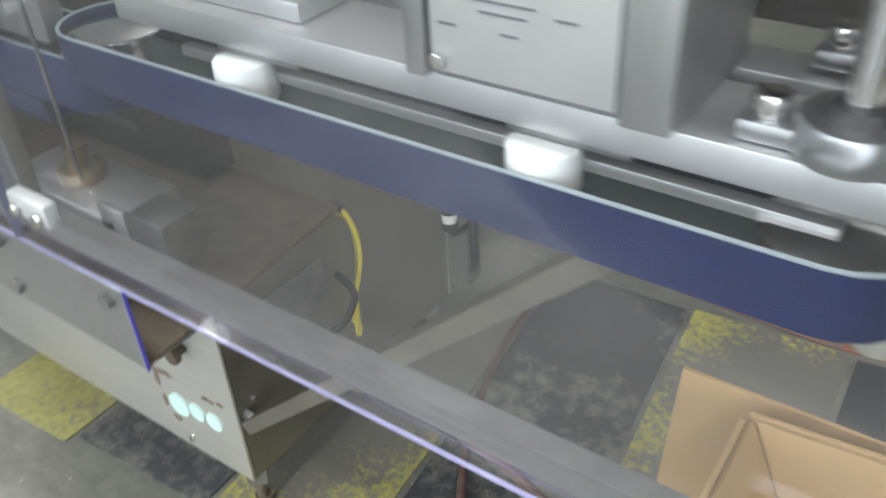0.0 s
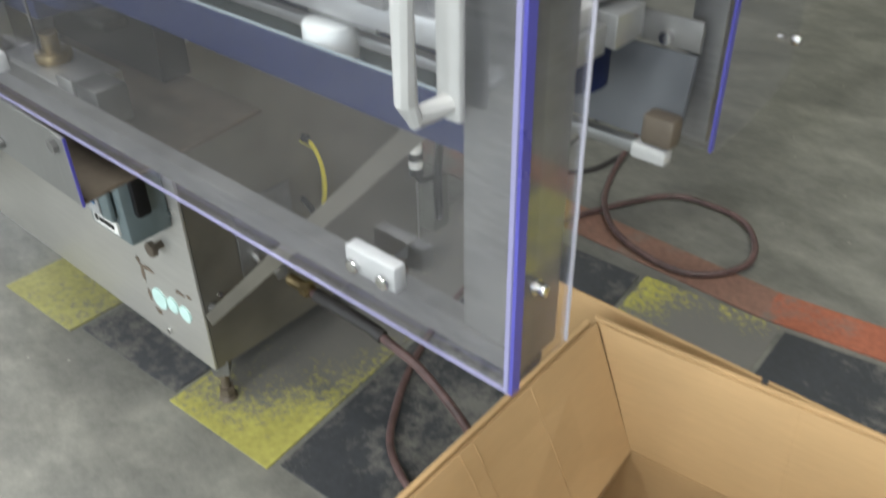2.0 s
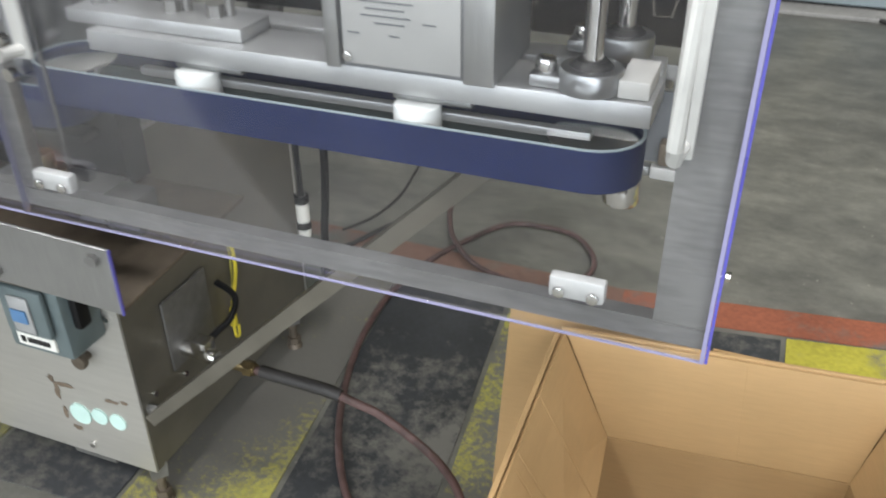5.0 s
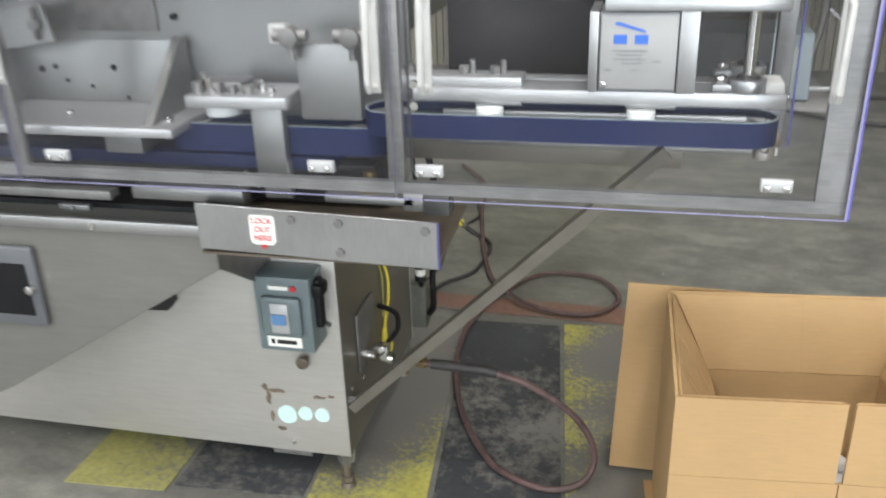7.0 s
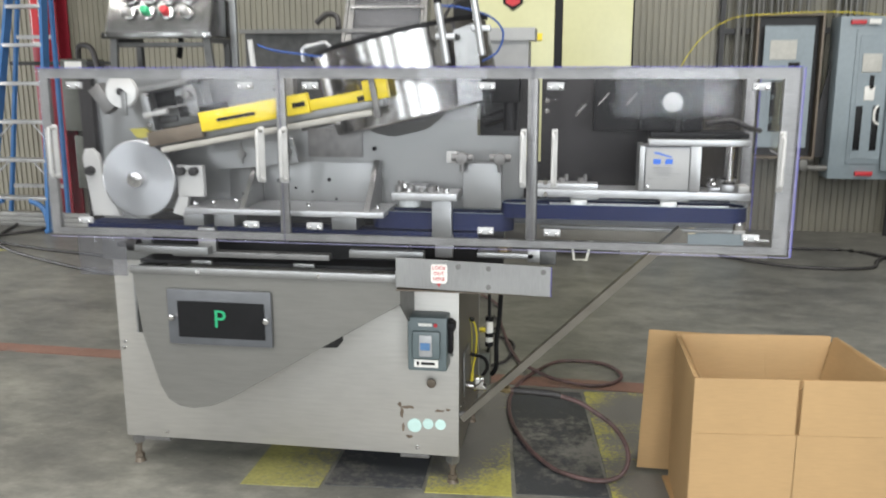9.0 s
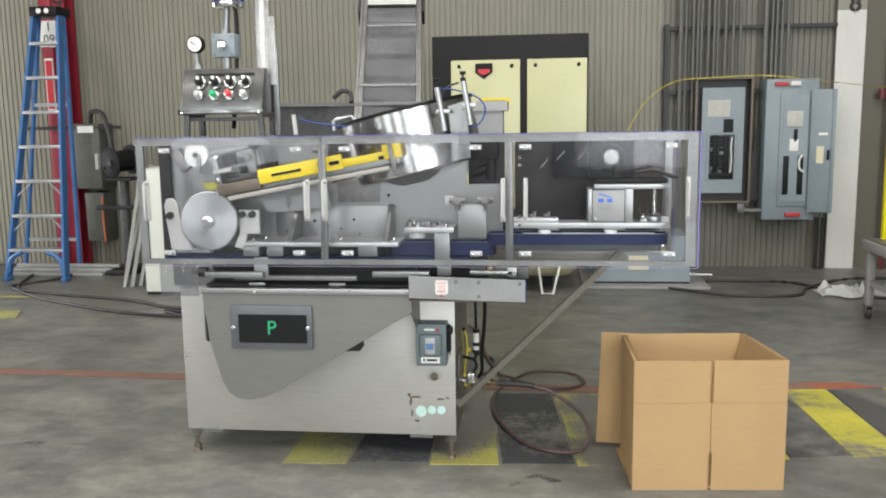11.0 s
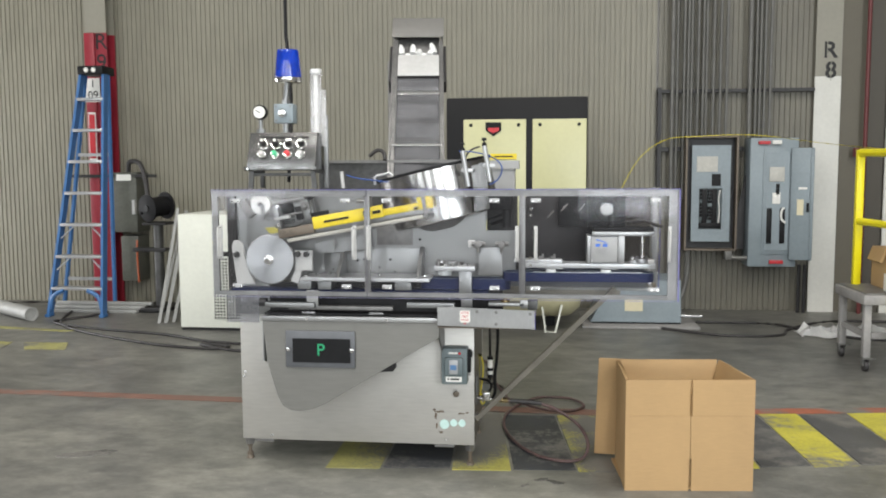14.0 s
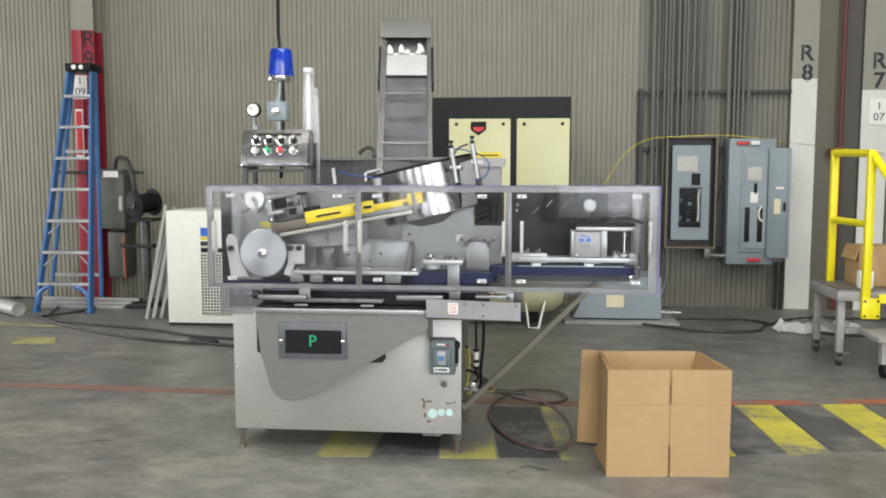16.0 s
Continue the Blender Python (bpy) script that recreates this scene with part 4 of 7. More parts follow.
part("badge", Mesh().box(-3.165, -3.10, 3.587, 3.5915, 0.69, 0.725), INK, chiller)
part("inlet", Mesh().box(-3.165, -2.9, 3.592, 3.598, 0.632, 0.67), BLACK, chiller)

comp = thing("air_compressor", (-0.6, 4.0, 0), "cream and black air compressor standing on a tank", "compressor")
part("housing", Mesh().box(-1.21, -0.075, 3.72, 4.45, 0.62, 1.92, 0.01), BLACK, comp)
for x0, x1 in ((-1.07, -0.565), (-0.515, -0.085)):
    d = part("door", Mesh().box(x0, x1, 3.70, 3.7185, 0.66, 1.745, 0.006), CREAM, comp)
    for x in (x0 + 0.06, x1 - 0.06):
        part("latch", Mesh().cyl((x, 3.70, 1.70), (x, 3.692, 1.70), 0.014, seg=12), BLACK, d)
part("badge", Mesh().slab([(-0.89, 1.72), (-0.765, 1.72), (-0.765, 1.655), (-0.828, 1.61), (-0.89, 1.655)], "y", 3.69, 3.698), BLACK, comp)
part("badge_field", Mesh().slab([(-0.872, 1.678), (-0.783, 1.678), (-0.783, 1.655), (-0.828, 1.635), (-0.872, 1.655)], "y", 3.684, 3.6895), RED, comp)
part("name_strip", Mesh().box(-0.85, -0.64, 3.692, 3.699, 1.425, 1.47), YELLOW, comp)
part("name_bars", Mesh().box(-0.82, -0.67, 3.687, 3.6915, 1.443, 1.452), INK, comp)
part("tank", Mesh().turn([(0.02, -1.15), (0.16, -1.12), (0.225, -1.02), (0.235, -0.95), (0.235, -0.28), (0.225, -0.20), (0.16, -0.12), (0.02, -0.09)], Matrix.Translation((0, 3.95, 0.345)) @ Euler((0, radians(90), 0)).to_matrix().to_4x4(), 32), CREAM_TANK, comp)
for x in (-1.0, -0.36):
    part("tank_leg", Mesh().tube([(x - 0.07, 3.72, 0.22), (x - 0.04, 3.72, 0.012), (x + 0.04, 3.72, 0.012), (x + 0.09, 3.72, 0.24)], 0.010, seg=6, smooth=False), OFF_WHITE, comp)
    part("rear_leg", Mesh().box(x - 0.04, x + 0.04, 4.10, 4.14, 0.0, 0.2), BLACK, comp)
    part("stay", Mesh().box(x - 0.05, x + 0.05, 3.8, 4.1, 0.5, 0.62), BLACK, comp)
part("base_frame", Mesh().box(-1.20, -0.085, 3.70, 3.718, 0.405, 0.64, 0.004), BLACK, comp)
part("tape", Mesh().box(-0.25, -0.12, 3.755, 3.765, 0.36, 0.44), PAPER, comp)

skid = thing("blue_skid_box", (0.35, 4.2, 0), "grey-blue steel box with sloping sides on a base plate", "machine box")
part("base_plate", Mesh().box(-0.09, 0.88, 3.98, 4.75, 0.0, 0.022, 0.004), GREY_PAINT, skid)
part("body", Mesh().slab([(-0.02, 0.035), (0.745, 0.035), (0.735, 0.40), (0.16, 0.40)], "y", 4.1, 4.6, 0.006), GREY_BLUE, skid)
part("plinth", Mesh().box(-0.0, 0.74, 4.12, 4.58, 0.022, 0.035), BLACK, skid)
part("label", Mesh().box(0.27, 0.42, 4.092, 4.0985, 0.135, 0.245), BUFF, skid, "buff data plate")
part("shaft", Mesh().cyl((0.74, 4.2, 0.08), (0.93, 4.2, 0.08), 0.012, seg=10), ALU, skid)

cart = thing("rolling_platform", (2.0, 2.5, 0), "grey steel rolling platform with yellow guard rails", "platform")
part("deck", Mesh().box(1.66, 2.88, 2.55, 3.12, 0.45, 0.515, 0.004), GREY_PAINT, cart)
part("deck_plate", Mesh().box(1.68, 2.86, 2.57, 3.10, 0.517, 0.523), STEEL_DULL, cart)
for x, y in ((1.70, 2.60), (1.70, 3.06), (2.83, 2.60), (2.83, 3.06)):
    part("leg", Mesh().box(x - 0.023, x + 0.023, y - 0.023, y + 0.023, 0.094, 0.45, 0.004), GREY_PAINT, cart)
    w = part("caster", Mesh().cyl((x - 0.014, y, 0.038), (x + 0.014, y, 0.038), 0.038, seg=18, bevel=0.006), RUBBER, cart)
    part("fork", Mesh().box(x - 0.022, x - 0.016, y - 0.02, y + 0.02, 0.038, 0.086).box(x + 0.016, x + 0.022, y - 0.02, y + 0.02, 0.038, 0.086).box(x - 0.03, x + 0.06, y - 0.03, y + 0.03, 0.086, 0.0935), GALV, w)
part("brace", Mesh().box(1.73, 2.80, 2.59, 2.62, 0.22, 0.26), GREY_PAINT, cart)
part("brace", Mesh().box(1.69, 1.72, 2.63, 3.03, 0.22, 0.26), GREY_PAINT, cart)
part("step", Mesh().box(1.80, 2.73, 2.20, 2.54, 0.235, 0.27, 0.004), GREY_PAINT, cart)
for x in (1.86, 2.68):
    leg = part("step_leg", Mesh().box(x - 0.025, x + 0.025, 2.23, 2.28, 0.09, 0.235), GREY_PAINT, cart)
    part("step_wheel", Mesh().cyl((x - 0.015, 2.255, 0.045), (x + 0.015, 2.255, 0.045), 0.045, seg=16), BLACK, leg)
for x, y, z0, z1 in ((1.78, 3.06, 0.515, 1.47), (1.83, 2.525, 0.34, 1.46), (2.81, 3.05, 0.515, 1.47), (2.81, 2.6, 0.515, 1.40)):
    part("rail_post", Mesh().box(x - 0.025, x + 0.025, y - 0.022, y + 0.022, z0, z1, 0.004), YELLOW_PAINT, cart)
part("top_rail", Mesh().cyl((1.78, 3.06, 1.45), (1.83, 2.525, 1.44), 0.027, seg=8), YELLOW_PAINT, cart)
part("mid_rail", Mesh().cyl((1.78, 3.06, 0.97), (1.83, 2.525, 0.97), 0.025, seg=8), YELLOW_PAINT, cart)
part("slope_rail", Mesh().tube([(1.835, 2.525, 1.44), (1.90, 2.30, 1.22), (1.96, 2.16, 1.05), (1.96, 2.16, 0.40)], 0.026, seg=8, smooth=False), YELLOW_PAINT, cart)
toe = part("toe_plate", Mesh().box(1.80, 1.915, 2.49, 2.502, 0.34, 0.48, 0.003), YELLOW_PAINT, cart)
for x in (1.815, 1.90):
    for z in (0.36, 0.46):
        part("bolt", Mesh().cyl((x, 2.49, z), (x, 2.483, z), 0.008, seg=6), BLACK, toe)
part("toe_rail", Mesh().box(1.92, 2.83, 2.535, 2.549, 0.44, 0.50), YELLOW_PAINT, cart)
carton = thing("carton", (2.12, 2.9, 0.523), "small brown cardboard carton on the platform", "box")
part("body", Mesh().box(1.87, 2.42, 2.76, 3.03, 0.524, 0.80, 0.004), CARD, carton)
part("flap", Mesh().slab([(1.865, 0.80), (1.88, 0.80), (1.85, 0.70), (1.835, 0.71)], "y", 2.78, 3.01), CARD, carton)
whole("paper_pad", Mesh().box(1.84, 1.93, 2.66, 2.72, 0.524, 0.64, 0.002), PAPER, "white paper pad standing against a carton", "paper")
b = Mesh()
rg = random.Random(4)
n = 18
grid = [[b.bm.verts.new((1.62 + 0.68 * i / n + rg.uniform(-.01, .01), 3.70 + 0.24 * j / 6 + 0.06 * math.sin(i * 0.9) + rg.uniform(-.01, .01), 0.012 + 0.14 * abs(noise.noise((i * 0.45, j * 0.7, 2))) * (1 if 0 < j < 6 and 0 < i < n else 0.1))) for j in range(7)] for i in range(n + 1)]
for i in range(n):
    for j in range(6):
        b.bm.faces.new((grid[i][j], grid[i + 1][j], grid[i + 1][j + 1], grid[i][j + 1]))
bmesh.ops.solidify(b.bm, geom=b.bm.faces[:], thickness=0.01)
whole("rag", b, CLOTH, "crumpled white cloth lying on the floor", "cloth")
for pts in ([(0.55, 4.0, 0.012), (1.0, 3.72, 0.012), (1.45, 3.75, 0.012), (1.62, 4.05, 0.012), (2.1, 4.45, 0.012), (2.9, 4.4, 0.012)], [(0.9, 4.3, 0.012), (1.5, 4.28, 0.012), (1.75, 3.95, 0.012), (2.2, 3.62, 0.012), (3.0, 3.9, 0.012)], [(-4.55, 4.75, 0.012), (-4.55, 4.2, 0.012), (-4.75, 3.82, 0.012), (-4.2, 3.55, 0.012), (-3.5, 3.35, 0.012), (-3.0, 3.1, 0.012), (-2.4, 3.0, 0.012)], [(-6.5, 4.7, 0.012), (-5.2, 4.85, 0.012), (-4.6, 3.7, 0.012), (-3.6, 3.05, 0.012), (-2.95, 2.85, 0.012), (-2.8, 2.95, 0.012), (-3.05, 3.0, 0.012), (-2.7, 2.8, 0.012), (-2.3, 2.78, 0.012)]):
    whole("floor_cable", Mesh().tube(pts, 0.011, seg=8), RUBBER, "black cable lying across the concrete floor", "cable", "floor cables")


# ---- the machine ----
GX0, GX1, GY, GZ0, GZ1 = -1.832, 0.112, 0.238, 0.820, 1.268     # guard: ends, front, bottom, top
mach = thing("bottle_machine", (-1.27, 0.78, 0), "stainless bottle handling machine behind clear hinged guards", "machine")

# base cabinet
CX0, CX1, CY0, CY1, CZ0, CZ1 = -1.82, -0.732, 0.51, 1.05, 0.10, 0.70
cabinet = part("cabinet", Mesh().box(CX0, CX1, CY0, CY0 + 0.006, CZ0, CZ1, 0.002), CABINET, mach, "satin stainless base cabinet")
part("side_panel", Mesh().box(CX0, CX0 + 0.006, CY0 + 0.0065, CY1, CZ0, CZ1), CABINET, cabinet)
part("back_panel", Mesh().box(CX0 + 0.0065, CX1, CY1 - 0.006, CY1, CZ0, CZ1), CABINET, cabinet)
part("bottom_panel", Mesh().box(CX0 + 0.0065, CX1 - 0.02, CY0 + 0.0065, CY1 - 0.0065, CZ0, CZ0 + 0.006), CABINET, cabinet)
# right panel is a darker, browner sheet than the other cabinet sides
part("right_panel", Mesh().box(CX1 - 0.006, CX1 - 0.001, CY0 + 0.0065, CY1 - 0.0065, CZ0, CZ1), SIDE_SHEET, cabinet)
for y, z in ((CY0 + 0.04, 0.665), (CY0 + 0.04, 0.25), (CY0 + 0.12, 0.23), (CY1 - 0.06, 0.665)):
    part("rivet", Mesh().cyl((CX1 - 0.001, y, z), (CX1 + 0.002, y, z), 0.005, seg=10), STEEL_BRIGHT, cabinet)
part("neck", Mesh().box(CX0 + 0.004, -1.655, CY0 - 0.06, CY0 + 0.3, CZ1, 0.86, 0.003), STEEL, mach)
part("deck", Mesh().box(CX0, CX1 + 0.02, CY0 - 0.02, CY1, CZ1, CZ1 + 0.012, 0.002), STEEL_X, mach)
for x in (CX0 + 0.024, CX1 - 0.022):
    for y in (CY0 + 0.026, CY1 - 0.04):
        leg = part("leg", Mesh().cyl((x, y, 0.068), (x, y, CZ0 + 0.004), 0.020, 0.024, seg=4), STEEL_DULL, mach)
        part("foot", Mesh().cyl((x, y, 0.012), (x, y, 0.07), 0.0085, seg=12).cyl((x, y, 0.0), (x, y, 0.014), 0.019, 0.014, seg=16).cyl((x, y, 0.016), (x, y, 0.030), 0.015, seg=6).cyl((x, y, 0.058), (x, y, 0.068), 0.013, seg=6), BROWN_STEEL, leg)
for x in (-1.72, -0.87):
    part("skid_plate", Mesh().box(x - 0.045, x + 0.045, CY0 + 0.004, CY0 + 0.03, CZ0 - 0.014, CZ0 - 0.002, 0.001), STEEL_DULL, mach)
for x, z in ((-1.80, 0.42), (-0.86, 0.125), (-1.68, 0.12), (-0.752, 0.43), (-0.752, 0.52), (-1.805, 0.40)):
    part("screw", Mesh().cyl((x, CY0, z), (x, CY0 - 0.005, z), 0.006, seg=10), STEEL_BRIGHT, cabinet)
for x, z, r in ((-0.868, 0.196, 0.022), (-0.826, 0.203, 0.0165), (-0.788, 0.203, 0.0165)):
    part("hole_cap", Mesh().cyl((x, CY0, z), (x, CY0 - 0.003, z), r, seg=24), MINT, cabinet, "pale mint round hole cap")
b = Mesh().cyl((-0.812, CY0 - 0.014, 0.342), (-0.812, CY0 - 0.026, 0.342), 0.014, seg=16, bevel=0.003).cyl((-0.812, CY0, 0.342), (-0.812, CY0 - 0.014, 0.342), 0.007, seg=12)
part("lock_knob", b, BROWN_STEEL, cabinet)
rs = random.Random(31)
for x, z, w, hgt in ((-0.888, 0.254, 0.030, 0.006), (-0.792, 0.247, 0.018, 0.005), (-0.908, 0.236, 0.006, 0.022), (-0.903, 0.190, 0.005, 0.016), (-0.885, 0.158, 0.012, 0.006), (-0.915, 0.262, 0.008, 0.008), (-0.765, 0.252, 0.010, 0.004)):
    ring = []
    for k in range(14):
        u = 2 * math.pi * k / 14
        r = rs.uniform(0.55, 1.1)
        ring.append((x + w * r * math.cos(u), z + hgt * r * math.sin(u)))
    part("rust_smear", Mesh().slab(ring, "y", CY0 - 0.0012, CY0 - 0.0003), RUST, cabinet, "brown rust smear")

# sloped cover with a number display on the front
PY = 0.305
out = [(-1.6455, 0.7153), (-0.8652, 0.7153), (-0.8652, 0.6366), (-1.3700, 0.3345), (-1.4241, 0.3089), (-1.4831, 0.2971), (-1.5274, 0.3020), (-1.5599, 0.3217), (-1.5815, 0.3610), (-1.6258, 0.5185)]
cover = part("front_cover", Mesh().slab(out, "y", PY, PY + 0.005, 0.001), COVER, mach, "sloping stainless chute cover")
part("cover_side", Mesh().slab([(PY + 0.005, 0.715), (CY0, 0.715), (CY0, 0.50), (PY + 0.005, 0.636)], "x", -0.871, -0.8655), STEEL_DULL, cover)
part("cover_underside", Mesh().slab([(-0.868, 0.635), (-1.365, 0.337), (-1.363, 0.343), (-0.868, 0.642)], "y", PY + 0.006, CY0 - 0.002), STEEL_DULL, cover)
part("cover_left_side", Mesh().slab([(PY + 0.005, 0.714), (CY0, 0.714), (CY0, 0.45), (PY + 0.005, 0.52)], "x", -1.645, -1.64), STEEL, cover)
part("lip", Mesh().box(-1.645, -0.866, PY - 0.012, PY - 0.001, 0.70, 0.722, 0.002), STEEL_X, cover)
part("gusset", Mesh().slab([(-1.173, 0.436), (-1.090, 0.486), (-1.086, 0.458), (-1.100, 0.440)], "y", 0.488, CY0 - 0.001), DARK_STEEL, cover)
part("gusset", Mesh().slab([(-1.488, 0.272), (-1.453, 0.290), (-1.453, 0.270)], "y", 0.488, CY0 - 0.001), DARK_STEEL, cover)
for x in (-1.44, -1.09):
    part("screw", Mesh().cyl((x, PY - 0.012, 0.711), (x, PY - 0.018, 0.711), 0.006, seg=10), STEEL_BRIGHT, cover)
disp = part("display", Mesh().box(-1.5392, -1.2302, PY - 0.014, PY - 0.0015, 0.4958, 0.6592, 0.006), SLATE, mach, "slate display surround with a dark window")
part("window", Mesh().box(-1.5058, -1.2499, PY - 0.017, PY - 0.0145, 0.5204, 0.6257), BLACK, disp)
words("display_letter", "P", 0.074, Matrix.Translation((-1.3808, PY - 0.019, 0.5746)) @ FACE, GREEN, disp, label="green display letter")
for x in (-1.5225, -1.243):
    part("thumb_screw", Mesh().cyl((x, PY - 0.014, 0.5775), (x, PY - 0.028, 0.5775), 0.009, seg=14, bevel=0.002), STEEL_BRIGHT, disp)

# power switch box
sw = part("switch_box", Mesh().box(-0.873, -0.757, CY0 - 0.075, CY0 - 0.001, 0.40, 0.563, 0.006), GREY_GREEN, mach, "grey-green rotary power switch box")
part("switch_cover", Mesh().box(-0.858, -0.775, CY0 - 0.088, CY0 - 0.0755, 0.44, 0.525, 0.008), GREY_GREEN, sw)
part("window", Mesh().box(-0.836, -0.798, CY0 - 0.092, CY0 - 0.0885, 0.450, 0.514, 0.003), PALE_STEEL, sw)
part("window_mark", Mesh().box(-0.832, -0.804, CY0 - 0.0945, CY0 - 0.0925, 0.470, 0.492), SCREEN_BLUE, sw)
part("label", Mesh().box(-0.853, -0.782, CY0 - 0.079, CY0 - 0.0755, 0.413, 0.436), PAPER, sw)
part("label_bars", Mesh().box(-0.845, -0.838, CY0 - 0.081, CY0 - 0.0793, 0.420, 0.430).box(-0.832, -0.792, CY0 - 0.081, CY0 - 0.0793, 0.421, 0.429), INK, sw)
part("top_label", Mesh().box(-0.84, -0.80, CY0 - 0.079, CY0 - 0.0755, 0.538, 0.546), PAPER, sw)
part("red_mark", Mesh().cyl((-0.79, CY0 - 0.075, 0.541), (-0.79, CY0 - 0.079, 0.541), 0.006, seg=8), RED, sw)
part("handle", Mesh().box(-0.757, -0.742, CY0 - 0.06, CY0 - 0.035, 0.45, 0.555, 0.005).box(-0.757, -0.735, CY0 - 0.07, CY0 - 0.03, 0.52, 0.548, 0.006), BLACK, sw)

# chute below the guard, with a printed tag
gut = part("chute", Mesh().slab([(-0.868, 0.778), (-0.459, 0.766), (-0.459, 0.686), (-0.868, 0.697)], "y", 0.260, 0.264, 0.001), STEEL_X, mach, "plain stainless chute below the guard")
part("chute_floor", Mesh().slab([(0.264, 0.686), (0.264, 0.69), (0.50, 0.705), (0.50, 0.701)], "x", -0.868, -0.461), BROWN_STEEL, gut)
part("chute_edge", Mesh().box(-0.4585, -0.4570, 0.2595, 0.2625, 0.686, 0.766), BLUE_EDGE, gut)
part("chute_side", Mesh().slab([(0.265, 0.697), (0.265, 0.77), (0.50, 0.77), (0.50, 0.706)], "x", -0.868, -0.864), STEEL_DULL, gut)
for x, z in ((-0.70, 0.759), (-0.62, 0.757), (-0.62, 0.707), (-0.478, 0.752)):
    part("screw", Mesh().cyl((x, 0.260, z), (x, 0.254, z), 0.007, seg=10), STEEL_DULL, gut)
part("end_block", Mesh().box(-0.490, -0.448, 0.300, 0.335, 0.762, 0.803, 0.002), GUNMETAL, gut)
part("end_bracket", Mesh().box(-0.522, -0.4905, 0.298, 0.304, 0.768, 0.803, 0.001), STEEL_X, gut)
tag = part("warning_tag", Mesh().slab([(-0.770, 0.763), (-0.732, 0.763), (-0.729, 0.758), (-0.729, 0.718), (-0.735, 0.712), (-0.767, 0.712), (-0.773, 0.718), (-0.773, 0.758)], "y", 0.2575, 0.2595), PAPER, gut, "white warning tag with red print")
for text, z in (("LOCK", 0.7535), ("OUT", 0.7385), ("HERE", 0.7235)):
    words("tag_lettering", text, 0.0135, Matrix.Translation((-0.751, 0.2568, z)) @ FACE, RED, tag)
part("red_arrow", Mesh().slab([(-0.757, 0.7115), (-0.745, 0.7115), (-0.751, 0.703)], "y", 0.2575, 0.2595), RED, gut)

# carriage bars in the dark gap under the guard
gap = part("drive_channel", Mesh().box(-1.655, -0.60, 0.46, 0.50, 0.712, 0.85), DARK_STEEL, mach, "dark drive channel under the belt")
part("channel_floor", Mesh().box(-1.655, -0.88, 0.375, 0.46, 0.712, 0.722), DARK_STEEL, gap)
for x0, x1, y, z0, z1, mt in ((-1.63, -1.41, 0.30, 0.758, 0.780, STEEL), (-1.53, -1.07, 0.33, 0.745, 0.762, STEEL_DULL), (-1.005, -0.80, 0.30, 0.764, 0.786, STEEL), (-1.66, -0.60, 0.40, 0.796, 0.806, DARK_STEEL)):
    part("slide_bar", Mesh().box(x0, x1, y, y + 0.03, z0, z1, 0.002), mt, mach)
for x0, x1, z0 in ((-1.452, -1.400, 0.757), (-0.774, -0.726, 0.765)):
    part("bar_bracket", Mesh().box(x0, x1, 0.333, 0.350, z0, 0.83, 0.002), STEEL_X, mach)
for x in (-1.44, -1.14):
    part("bar_clamp", Mesh().box(x - 0.03, x + 0.03, 0.318, 0.329, 0.727, 0.738, 0.001).cyl((x, 0.318, 0.7325), (x, 0.312, 0.7325), 0.004, seg=8), STEEL, mach)
dp = part("drive_plate", Mesh().box(-0.655, -0.505, 0.298, 0.362, 0.776, 0.790, 0.002), STEEL_X, mach, "pale steel plate under the belt")
part("plate_boss", Mesh().cyl((-0.585, 0.330, 0.7902), (-0.585, 0.330, 0.802), 0.020, seg=20, bevel=0.002).cyl((-0.585, 0.330, 0.802), (-0.585, 0.330, 0.822), 0.010, seg=14), BRASS, dp, "dull brass boss")
part("rod_end", Mesh().cyl((-1.66, 0.33, 0.775), (-1.63, 0.33, 0.775), 0.018, seg=14).cyl((-1.69, 0.33, 0.775), (-1.66, 0.33, 0.775), 0.009, seg=10), DARK_STEEL, mach)
part("skirt", Mesh().box(-1.80, -1.655, 0.300, 0.304, 0.69, 0.815, 0.001), SMOKED, mach, "smoked plastic skirt")

# guard frame, doors and clear panels
frame_t = 0.026
gf = part("guard_frame", Mesh().ring([(GX0, GZ0), (GX1, GZ0), (GX1, GZ1), (GX0, GZ1)], [(GX0 + frame_t, GZ0 + 0.018), (GX1 - 0.038, GZ0 + 0.018), (GX1 - 0.038, GZ1 - frame_t), (GX0 + frame_t, GZ1 - frame_t)], "y", GY, GY + 0.014), ALU_POST, mach, "brushed aluminium guard frame")
DIV = (-1.160, -0.513)
for x in DIV:
    part("mullion", Mesh().box(x - 0.0125, x + 0.0125, GY, GY + 0.014, GZ0 + 0.0182, GZ1 - frame_t, 0.002), ALU_POST, gf)
part("mitre_line", Mesh().box(GX1 - 0.038, GX1, GY - 0.0012, GY - 0.0004, GZ0 + 0.0168, GZ0 + 0.018), STEEL_DULL, gf)
part("top_sheet", Mesh().box(GX0, GX1 - 0.01, GY + 0.0145, 0.57, GZ1 - 0.008, GZ1 - 0.003), CLEAR, gf)
part("top_edge", Mesh().box(GX0, GX1, GY - 0.011, GY - 0.003, GZ1 + 0.001, GZ1 + 0.003), BLUE_EDGE, gf)
part("end_post", Mesh().box(GX1 - 0.024, GX1 - 0.0003, GY + 0.0145, GY + 0.04, GZ0, GZ1, 0.002), ALU_POST, gf)
spans = ((GX0 + 0.002, DIV[0] - 0.001), (DIV[0] + 0.001, DIV[1] - 0.001), (DIV[1] + 0.001, GX1 + 0.003))
HANDLES = ((-1.79, -1.21), (-1.148, -0.533), (-0.457, 0.077))
